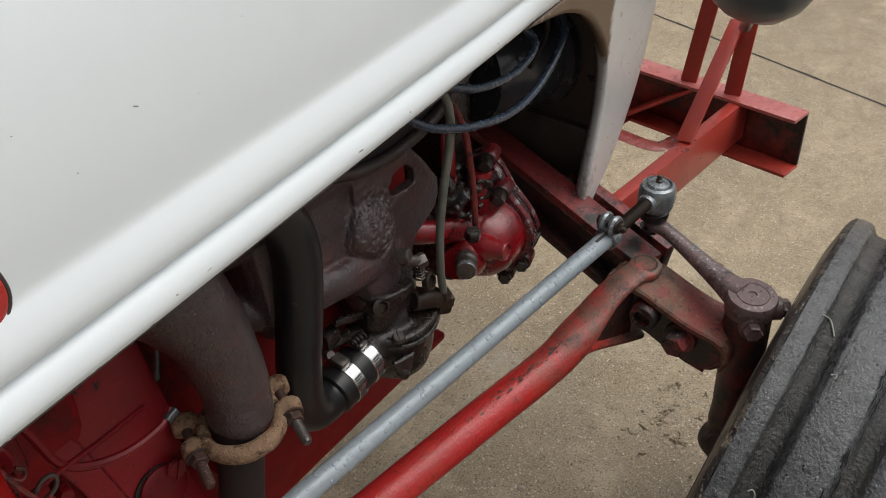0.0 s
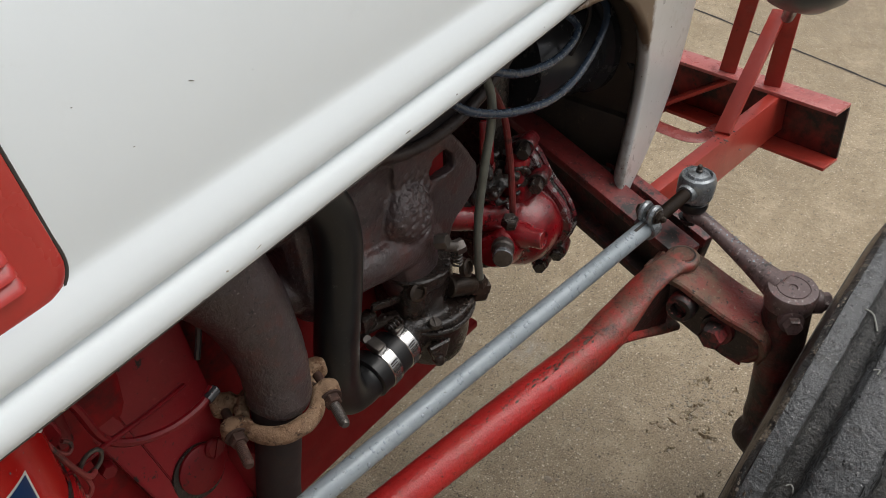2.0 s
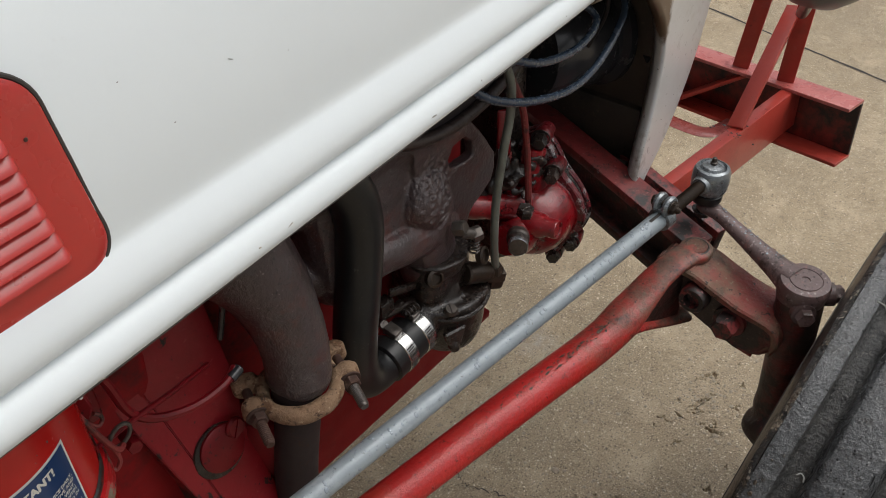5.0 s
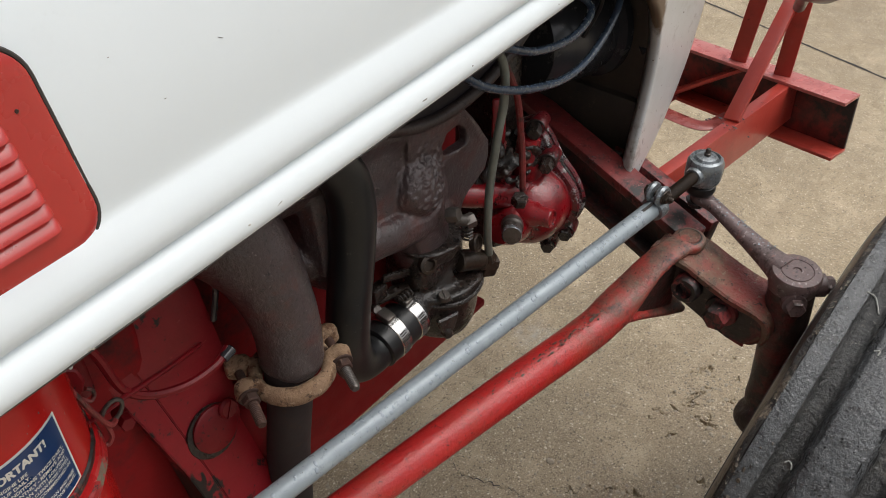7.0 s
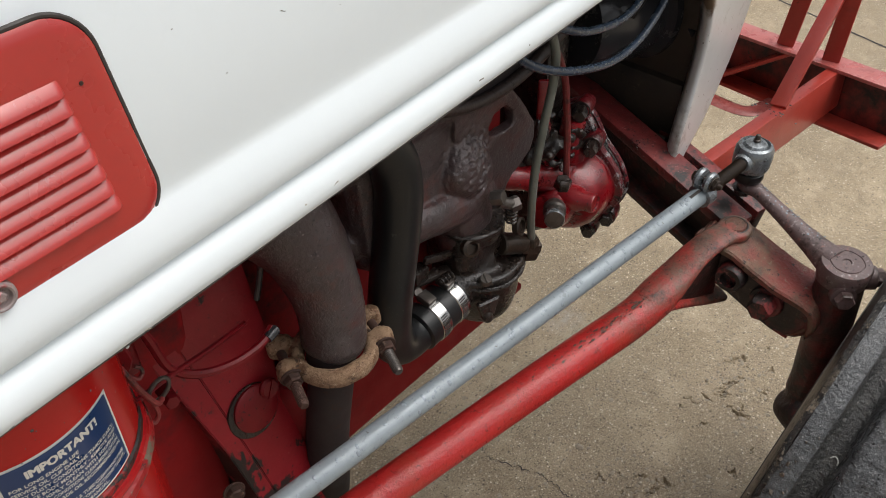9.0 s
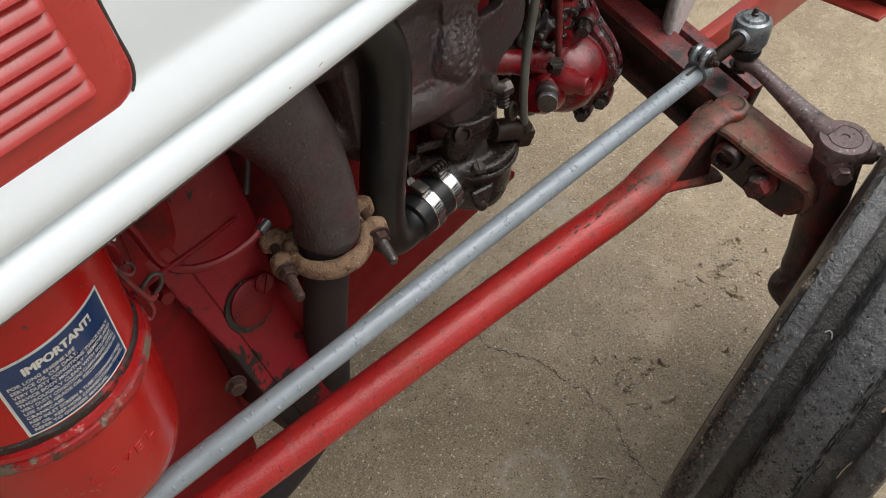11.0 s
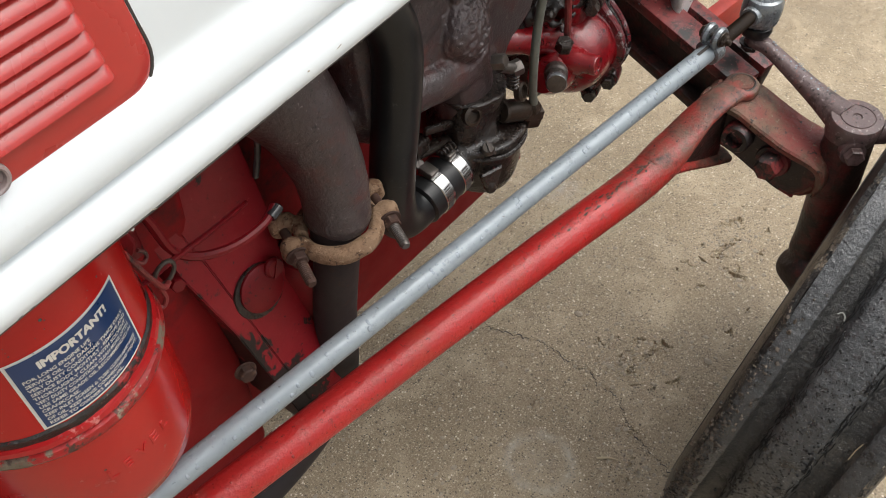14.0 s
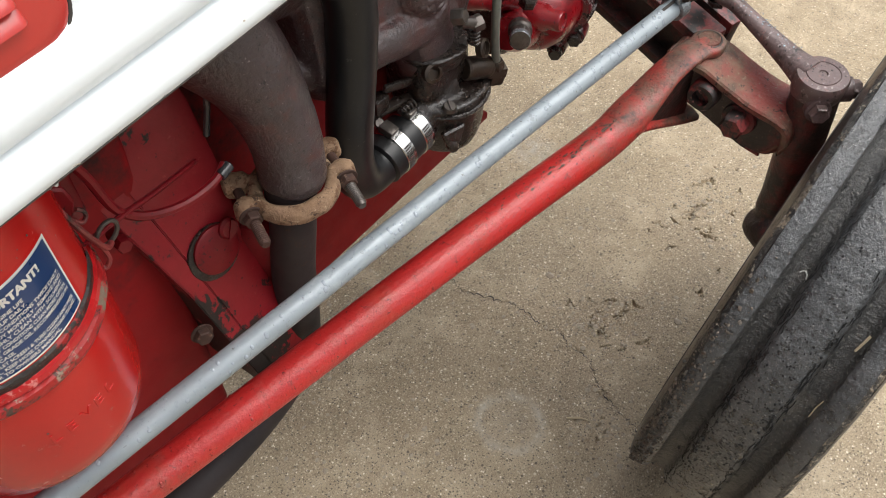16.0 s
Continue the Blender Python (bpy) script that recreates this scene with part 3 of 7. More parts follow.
def slab(bm, outline, thick, m, bevel=0.0015):
    """A flat plate: a 2D outline pushed out to a thickness along the pose's z."""
    made = bmesh.new()
    f = made.faces.new([made.verts.new((x, y, -thick / 2)) for x, y in outline])
    r = bmesh.ops.extrude_face_region(made, geom=[f])
    bmesh.ops.translate(made, vec=(0, 0, thick), verts=[v for v in r["geom"] if isinstance(v, bmesh.types.BMVert)])
    bmesh.ops.recalc_face_normals(made, faces=made.faces)
    if bevel:
        bmesh.ops.bevel(made, geom=list(made.edges), offset=bevel, segments=1, affect="EDGES")
    me = bpy.data.meshes.new("tmp")
    made.to_mesh(me)
    made.free()
    me.transform(m)
    bm.from_mesh(me)
    bpy.data.meshes.remove(me)
    return bm


def hexhead(bm, at, axis, r=0.009, h=0.008, washer=True, stud=0.0, stud_r=0.004):
    """A hexagon bolt head or nut on its washer, with a stud end showing if asked for."""
    m = Matrix.Translation(at) @ frame_of(axis, (0.3, 0.2, 1))
    if washer:
        lathe(bm, [(r * 1.25, 0), (r * 1.3, 0.0008), (r * 1.25, 0.0018)], at, axis, 20)
    prof = [(r, 0.0015), (r, h * 0.85), (r * 0.84, h)]
    rings = [[bm.verts.new(m @ Vector((q * math.cos(math.pi * k / 3), q * math.sin(math.pi * k / 3), z))) for k in range(6)] for q, z in prof]
    for r0, r1 in zip(rings, rings[1:]):
        for k in range(6):
            bm.faces.new((r0[k], r0[(k + 1) % 6], r1[(k + 1) % 6], r1[k]))
    bm.faces.new(rings[0][::-1]), bm.faces.new(rings[-1])
    if stud:
        n = max(4, int(stud / 0.0022))
        prof = []
        for i in range(n):
            prof += [(stud_r, h + stud * i / n), (stud_r * 0.84, h + stud * (i + 0.5) / n)]
        prof += [(stud_r * 0.9, h + stud), (stud_r * 0.6, h + stud + 0.001)]
        lathe(bm, prof, at, axis, 12)
    return bm


def screwhead(bm, at, axis, r=0.006, h=0.003):
    """A round slotted screw head."""
    lathe(bm, [(r, 0), (r, h * 0.5), (r * 0.8, h)], at, axis, 18)
    m = Matrix.Translation(Vector(at) + Vector(axis).normalized() * h) @ frame_of(axis, (0.4, 0.6, 0.5))
    box(bm, (r * 0.24, r * 1.8, h * 0.5), m, 0)
    return bm


def lumps(bm, amount, scale, seed=0.0, along=None):
    """Uneven casting or wear: shift the vertices by smooth noise."""
    for v in bm.verts:
        n = noise.noise_vector(v.co * scale + Vector((seed, seed * 1.3, -seed)))
        v.co += n * amount
    return bm


def fused(ob, voxel=0.004, rounds=3):
    """Melt overlapping bodies into one casting."""
    r = ob.modifiers.new("melt", "REMESH")
    r.mode, r.voxel_size, r.use_smooth_shade = "VOXEL", voxel, True
    s = ob.modifiers.new("soften", "SMOOTH")
    s.iterations, s.factor = rounds, 0.5
    return ob


# ---- ground ----
PITS = []


def ground():
    bm = bmesh.new()
    rng = random.Random(4)
    x0, x1, y0, y1, step = 0.18, 1.42, 0.06, 0.86, 0.0016
    nx, ny = int((x1 - x0) / step), int((y1 - y0) / step)
    xs, ys = np.linspace(x0, x1, nx + 1), np.linspace(y0, y1, ny + 1)
    X, Y = np.meshgrid(xs, ys, indexing="ij")
    Z = np.zeros_like(X)
    # chipped pits, in two loose clusters and a few strays
    pits = []
    for cx, cy, sx, sy, n, r1 in ((0.800, 0.352, 0.030, 0.032, 26, 0.0085), (0.850, 0.325, 0.025, 0.025, 10, 0.008), (1.165, 0.335, 0.050, 0.030, 26, 0.0085), (1.09, 0.325, 0.02, 0.03, 10, 0.009), (0.625, 0.232, 0.018, 0.015, 9, 0.008), (0.634, 0.385, 0.015, 0.025, 6, 0.006), (0.686, 0.280, 0.012, 0.015, 6, 0.007)):
        pits += [(rng.gauss(cx, sx), rng.gauss(cy, sy), rng.uniform(0.003, r1)) for _ in range(n)]
    pits += [(1.2285, 0.3504, 0.013), (1.154, 0.337, 0.014), (1.094, 0.354, 0.011), (1.096, 0.283, 0.013), (1.030, 0.332, 0.010), (1.176, 0.2755, 0.010), (0.805, 0.409, 0.009), (0.788, 0.333, 0.011), (0.854, 0.356, 0.010), (0.871, 0.313, 0.011), (0.812, 0.263, 0.011), (1.033, 0.234, 0.009), (0.968, 0.235, 0.010)]
    pits += [(rng.uniform(0.25, 1.35), rng.uniform(0.12, 0.8), rng.uniform(0.0025, 0.0045)) for _ in range(60)]
    for px, py, r in pits:
        a, e = rng.uniform(0, math.pi), rng.uniform(0.35, 0.8)
        u = (X - px) * math.cos(a) + (Y - py) * math.sin(a)
        w = (-(X - px) * math.sin(a) + (Y - py) * math.cos(a)) / e
        d = np.sqrt(u * u + w * w) / r
        an = np.arctan2(w, u)
        d = d * (1 + 0.3 * np.sin(3 * an + px * 40) + 0.2 * np.sin(7 * an + py * 70))
        wall = np.clip((1 - d) / 0.30, 0, 1)
        slope = np.clip(0.5 + 0.5 * ((X - px) * 0.75 + (Y - py) * 0.66) / r, 0.08, 1.0)
        Z -= wall * (3 - 2 * wall) * wall * slope * r * 0.72
    PITS.extend(pits)
    # a wandering hairline crack
    crack = [(0.7208, 0.6123), (0.713, 0.5805), (0.7352, 0.5206), (0.7448, 0.4777), (0.738, 0.4367), (0.7424, 0.392), (0.7299, 0.3607), (0.7302, 0.3323), (0.7105, 0.3032), (0.6867, 0.2722), (0.68, 0.2464), (0.6673, 0.2124), (0.6609, 0.1878), (0.645, 0.12)]
    D = np.full_like(X, 9.0)
    wig = 0.006 * np.sin(X * 90 + Y * 130) + 0.004 * np.sin(Y * 310)
    for (ax, ay), (bx, by) in zip(crack, crack[1:]):
        dx, dy = bx - ax, by - ay
        t = np.clip(((X - ax) * dx + (Y - ay) * dy) / (dx * dx + dy * dy), 0, 1)
        D = np.minimum(D, np.hypot(X + wig - ax - t * dx, Y - ay - t * dy))
    Z -= np.clip(1 - D / 0.0035, 0, 1) * 0.0022
    edge = np.minimum(np.minimum(X - x0, x1 - X), np.minimum(Y - y0, y1 - Y))
    Z *= np.clip(edge / 0.02, 0, 1)
    worn = bpy.data.meshes.new("worn_slab")
    k = np.arange((nx + 1) * (ny + 1)).reshape(nx + 1, ny + 1)
    quads = np.stack((k[:-1, :-1], k[1:, :-1], k[1:, 1:], k[:-1, 1:]), -1).reshape(-1, 4)
    worn.from_pydata(np.stack((X, Y, Z), -1).reshape(-1, 3).tolist(), [], quads.tolist())
    bm.from_mesh(worn)
    bpy.data.meshes.remove(worn)
    # the slab round it, up to the joint, and the next slab to the horizon
    far = 400.0
    jx, jy = 0.264, 0.964
    p1 = (2.684 - jx * far, 0.345 - jy * far)
    p2 = (2.684 + jx * far, 0.345 + jy * far)
    c = [(x0, y0), (x1, y0), (x1, y1), (x0, y1)]
    o = [(-far, -far), p1, p2, (-far, far)]
    for i in range(4):
        k = (i + 1) % 4
        bm.faces.new([bm.verts.new((*q, 0)) for q in (c[i], o[i], o[k], c[k])])
    g = 0.006
    a1, a2 = (p1[0] + g, p1[1]), (p2[0] + g, p2[1])
    bm.faces.new([bm.verts.new((*q, 0.0)) for q in (a1, (far * 2, p1[1]), (far * 2, p2[1]), a2)])
    bm.faces.new([bm.verts.new((*q, -0.012)) for q in (p1, a1, a2, p2)])
    for s in ((p1, p2), (a1, a2)):
        bm.faces.new([bm.verts.new((*s[0], 0)), bm.verts.new((*s[1], 0)), bm.verts.new((*s[1], -0.012)), bm.verts.new((*s[0], -0.012))])
    ob = part("ground", bm, "concrete", angle=60)
    return tagged(ob, "damp brown concrete yard with pits, hairline crack and slab joint", "ground", kind="structure")


ground()

# ---- the tractor ----
tractor = new("tractor")
tractor.location = (0.774, 0.63, 0.0)
tagged(tractor, "old red and grey farm tractor with oily engine, wet with rain", "tractor")
bpy.context.view_layer.update()
HOME = tractor.matrix_world.inverted()


def tpart(name, bm, material, label="", parent=None, angle=35):
    ob = part(name, bm, material, parent or tractor, label, angle)
    if parent is None:
        ob.matrix_parent_inverse = HOME
    return ob


MID = 0.63


# hood ---------------------------------------------------------------
def hood_y(x):
    return 0.335 + 0.08 * x


def lerp_table(table, v):
    if v <= table[0][0]:
        return table[0][1]
    for (a, b), (c, d) in zip(table, table[1:]):
        if v <= c:
            return b + (d - b) * (v - a) / (c - a)
    return table[-1][1]


NOSE = [(0.655, 0.908), (0.67, 0.926), (0.71, 0.980), (0.79, 1.037), (0.90, 1.066), (1.05, 1.07), (1.2, 1.035), (1.3, 0.96)]
OPENING = [(0.655, 0.815), (0.68, 0.820), (0.705, 0.825), (0.735, 0.833), (0.77, 0.842), (0.81, 0.848), (0.852, 0.846), (0.885, 0.833), (0.905, 0.817), (0.935, 0.785), (0.955, 0.752), (0.972, 0.705), (0.985, 0.63)]
ROLL = [(0.0, 0.0085), (0.002, 0.001), (0.006, -0.0050), (0.010, -0.0080), (0.014, -0.0090), (0.018, -0.0086), (0.022, -0.0068), (0.0255, -0.0042), (0.0278, -0.0012), (0.0287, 0.0016), (0.0294, 0.0024), (0.0303, 0.0010),
        (0.033, -0.0018), (0.038, -0.0034), (0.043, -0.0030), (0.048, -0.0012), (0.053, 0.0014), (0.057, 0.0038), (0.0598, 0.0058), (0.0620, 0.0070), (0.065, 0.0076), (0.07, 0.0078), (0.085, 0.0083), (0.10, 0.0098), (0.12, 0.0128), (0.14, 0.0170), (0.16, 0.0225),
        (0.18, 0.0295), (0.20, 0.039), (0.22, 0.052), (0.24, 0.070), (0.26, 0.095), (0.28, 0.130), (0.295, 0.170), (0.305, 0.212), (0.31, 0.26), (0.312, 0.32)]


SOFT_NOSE = sorted((p[0], p[1]) for p in smooth_path([(*q, 0, 0) for q in NOSE], 10))


def hood_row(z, dy, start, n_side=40, n_nose=14):
    front = lerp_table(SOFT_NOSE, z)
    corner = max(front - 0.085, start + 0.004)
    row = []
    for i in range(n_side + 1):
        x = start + (corner - start) * i / n_side
        fade = 1 - min(1, max(0, (x - 0.58) / 0.16)) if z < 1.05 else 1
        row.append((x, min(hood_y(x) + dy * fade, MID), z))
    y0 = row[-1][1]
    for i in range(1, n_nose + 1):
        w = math.pi / 2 * i / n_nose
        row.append((corner + (front - corner) * math.sin(w) ** 0.8, y0 + (MID - y0) * (1 - math.cos(w) ** 0.75), z))
    return row


def mirror_y(bm):
    made = bmesh.ops.duplicate(bm, geom=list(bm.verts) + list(bm.edges) + list(bm.faces))
    for v in made["geom"]:
        if isinstance(v, bmesh.types.BMVert):
            v.co.y = 2 * MID - v.co.y


def grid_from(bm, rows):
    vs = [[bm.verts.new(p) for p in r] for r in rows]
    for a, b in zip(vs, vs[1:]):
        for k in range(len(a) - 1):
            bm.faces.new((a[k], a[k + 1], b[k + 1], b[k]))
    return vs


def hood():
    bm = bmesh.new()
    inner = hood_row(0.985, 0.016, -0.55)
    grid_from(bm, [inner] + [hood_row(0.985 + dz, dy, -0.55) for dz, dy in ROLL])
    mirror_y(bm)
    bmesh.ops.remove_doubles(bm, verts=bm.verts, dist=0.0004)
    h = tpart("hood", bm, "hood", "pale grey-white painted sheet-metal hood with rolled lower edge", angle=50)
    s = h.modifiers.new("sheet", "SOLIDIFY")
    s.thickness, s.offset = 0.0022, -1
    # the folded hem along the lower edge
    bm = bmesh.new()
    sweep(bm, [(x, hood_y(x) + 0.0075, 0.9845, 0.0026) for x in np.linspace(-0.5, 0.64, 24)], 8, 2)
    part("hem", bm, "hood", h, "folded lower hem with trapped dirt")
    bm = bmesh.new()
    sweep(bm, [(x, hood_y(x) - 0.0064 + 0.0003 * math.sin(x * 37), 0.9928, 0.0005 + 0.0003 * math.sin(x * 23) ** 2) for x in np.linspace(-0.5, 0.58, 60)], 6, 2)
    part("seam", bm, "seal", h, "dark dirty seam line")
    # the shell round the radiator
    bm = bmesh.new()
    zs = [0.985 - 0.33 * k / 66 for k in range(67)]
    soft_opening = sorted((p[0], p[1]) for p in smooth_path([(*q, 0, 0) for q in OPENING], 10))
    rows = [hood_row(z, 0.0, lerp_table(soft_opening, z), 16, 14) for z in zs]
    # the rear edge rolls inwards
    full = []
    for r in rows:
        x, y, z = r[0]
        full.append([(x + 0.012, y + 0.020, z - 0.002), (x + 0.003, y + 0.012, z), (x - 0.001, y + 0.005, z)] + r)
    grid_from(bm, full)
    mirror_y(bm)
    bmesh.ops.remove_doubles(bm, verts=bm.verts, dist=0.0004)
    lin = bmesh.new()
    grid_from(lin, [[(x, y + 0.006, z) for x, y, z in hood_row(z0, 0.0, lerp_table(soft_opening, z0) + 0.020, 10, 8)] for z0 in zs[2:-4]])
    g = tpart("radiator_shell", bm, "grille", "grey front shell with stained rounded edge", angle=89)
    part("inner_face", lin, "shell_inside", g, "brown stained inner face of the shell")
    s = g.modifiers.new("sheet", "SOLIDIFY")
    s.thickness, s.offset = 0.0022, -1
    return h


HOOD = hood()


def louvre_panel():
    """The red side panel with its pressed louvres, lying on the hood's flank."""
    def on(x, z, out):
        return (x - (z - 1.05) * 0.11, hood_y(x) + 0.0078 + (z - 1.0405) * 0.085 - out, z)
    def outline(grow):
        a, b, lo, hi, r = -0.30 - grow, 0.1185 + grow, 1.0405 - grow, 1.145 + grow, 0.020
        pts = []
        for cx, cz, s in ((b - r, hi - r, 0), (a + r, hi - r, 1), (a + r, lo + r, 2), (b - r, lo + r, 3)):
            for k in range(9):
                w = math.pi / 2 * (s + k / 8)
                pts.append((cx + r * math.cos(w), cz + r * math.sin(w)))
        return pts
    bm = bmesh.new()
    rings = []
    for grow, out in ((0.0006, 0.0), (0.0006, 0.0022), (-0.0012, 0.0034), (-0.006, 0.0040)):
        rings.append([bm.verts.new(on(x, z, out)) for x, z in outline(grow)])
    for a, b in zip(rings, rings[1:]):
        for k in range(len(a)):
            bm.faces.new((a[k], a[(k + 1) % len(a)], b[(k + 1) % len(a)], b[k]))
    bm.faces.new(rings[-1])
    p = part("side_panel", bm, "panel_red", HOOD, "red louvred side panel with dark rubber edge")
    bm = bmesh.new()
    pts = [on(x, z, 0.0012) for x, z in outline(0.0014)]
    pts = pts + [pts[0]]
    sweep(bm, [(*q, 0.0013) for q in pts], 8, 1)
    part("panel_seal", bm, "seal", HOOD, "dark rubber seal round the panel")
    # louvres: each a pressed tongue open below
    for i in range(8):
        z = 1.0565 + i * 0.0083
        xe = 0.0985 - i * 0.0001
        bm = bmesh.new()
        rows = []
        for k in range(7):
            t = k / 6
            out = 0.0042 + 0.0042 * math.sin(math.pi * min(1, t * 1.1) * 0.5) * (1 if k < 6 else 0.05)
            zz = z + 0.0070 * (1 - t)
            row = []
            for j in range(13):
                s = j / 12
                x = -0.26 + (xe + 0.26) * s
                close = min(1.0, (1 - s) * (xe + 0.26) / 0.006, s * 60)
                close = math.sqrt(max(0.0, 1 - (1 - close) ** 2))
                row.append(on(x, zz, 0.0036 + (out - 0.0036) * close))
            # samples close together at the rounded front end
            for s in (0.004, 0.0025, 0.0012, 0.0):
                close = math.sqrt(max(0.0, 1 - (1 - s / 0.006) ** 2))
                row.insert(12, None)
                row[12] = on(xe - s, zz, 0.0036 + (out - 0.0036) * close)
            row = sorted(row, key=lambda q: q[0])
            rows.append(row)
        grid_from(bm, rows)
        part("louvre", bm, "panel_red", HOOD)
    bm = bmesh.new()
    at = on(0.033, 1.050, 0.004)
    lathe(bm, [(0.0066, -0.004), (0.0072, 0.001), (0.0070, 0.003), (0.0056, 0.0040), (0.0048, 0.0036), (0.0044, 0.0012), (0.001, 0.0012)], at, (0, -1, 0.1), 28)
    lathe(bm, [(0.0028, 0.001), (0.0028, 0.003), (0.0020, 0.0036)], at, (0, -1, 0.1), 6)
    part("panel_latch", bm, "latch", HOOD, "worn round panel fastener, red paint rubbed grey")
    bm = bmesh.new()
    screwhead(bm, on(0.106, 1.116, 0.004), (0, -1, 0), 0.0010, 0.0006)
    part("rivet", bm, "rust_dark", HOOD)


louvre_panel()


# engine -------------------------------------------------------------
def engine_block():
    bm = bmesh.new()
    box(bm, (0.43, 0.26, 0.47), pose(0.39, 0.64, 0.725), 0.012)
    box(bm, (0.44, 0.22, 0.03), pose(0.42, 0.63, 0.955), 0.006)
    b = tpart("engine_block", bm, "red_pan", "dull red oily engine block, darker towards the top")
    bm = bmesh.new()
    box(bm, (0.46, 0.20, 0.06), pose(0.43, 0.64, 0.505), 0.015)
    box(bm, (0.50, 0.245, 0.012), pose(0.425, 0.64, 0.492), 0.003)
    part("oil_pan", bm, "red_pan", b, "red oil pan below the block")
    # rear joint flange along a leaning seam, and the sloping casting beside it
    seam = [(0.122, 0.520, 0.885), (0.135, 0.505, 0.832), (0.154, 0.489, 0.760), (0.172, 0.470, 0.684), (0.183, 0.447, 0.610), (0.192, 0.425, 0.545)]
    edge = [(0.235, 0.520, 0.885), (0.245, 0.503, 0.832), (0.248, 0.490, 0.760), (0.243, 0.478, 0.684), (0.250, 0.458, 0.610), (0.262, 0.440, 0.545)]

    def casting(lo, hi, out, name, mname, label, soft=0.0012):
        rows = []
        for a, c in zip(seam, edge):
            a, c = V(*a), V(*c)
            rows.append([a + (c - a) * (lo + (hi - lo) * k / 8) + V(0, -out, 0) for k in range(9)])
        b2 = bmesh.new()
        grid_from(b2, rows)
        r = bmesh.ops.extrude_face_region(b2, geom=list(b2.faces))
        bmesh.ops.translate(b2, vec=(0, 0.09, -0.01), verts=[v for v in r["geom"] if isinstance(v, bmesh.types.BMVert)])
        bmesh.ops.recalc_face_normals(b2, faces=b2.faces)
        bmesh.ops.bevel(b2, geom=[e for e in b2.edges if len(e.link_faces) == 2 and e.calc_face_angle() > 0.7], offset=soft, segments=2, affect="EDGES")
        return part(name, b2, mname, b, label)
    casting(0.0, 0.235, 0.0022, "rear_flange", "red_chipped", "red flange with paint chipped to grey iron")
    casting(0.242, 1.0, 0.0014, "side_casting", "red_chipped", "sloping red side casting with chipped edge")
    bm = bmesh.new()
    box(bm, (0.05, 0.05, 0.12), pose(0.262, 0.490, 0.640, 12, 0, 25), 0.012)
    part("side_boss", bm, "red_block", b, "red boss with bevelled edges")
    bm = bmesh.new()
    lathe(bm, [(0.0225, -0.004), (0.0225, 0.0030), (0.0205, 0.0042)], (0.2115, 0.4735, 0.7035), (0.0, -1, 0.25), 28)
    part("core_plug", bm, "red_block", b)
    bm = bmesh.new()
    lathe(bm, [(0.0245, -0.004), (0.0262, 0.0006), (0.0255, 0.0020), (0.0238, 0.0022)], (0.2090, 0.4745, 0.7010), (0.0, -1, 0.25), 32)
    part("sealant_ring", bm, "grease", b, "dark sealant ring")
    bm = bmesh.new()
    screwhead(bm, (0.2275, 0.4725, 0.7165), (0, -1, 0.25), 0.0095, 0.0045)
    part("slotted_screw", bm, "red_block", b)
    bm = bmesh.new()
    hexhead(bm, (0.166, 0.462, 0.640), (-0.3, -1, 0.1), 0.008, 0.009)
    part("flange_bolt", bm, "rust_dark", b)
    bm = bmesh.new()
    lathe(bm, [(0.0060, -0.012), (0.0060, 0.0)], (0.134, 0.455, 0.803), (-0.2, -1, 0.2), 16)
    hexhead(bm, (0.134, 0.455, 0.803), (-0.2, -1, 0.2), 0.0062, 0.009, washer=False)
    part("flange_bolt", bm, "red_block", b)
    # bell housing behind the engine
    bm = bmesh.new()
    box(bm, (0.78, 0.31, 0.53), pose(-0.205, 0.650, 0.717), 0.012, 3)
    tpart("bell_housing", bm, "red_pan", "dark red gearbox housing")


engine_block()


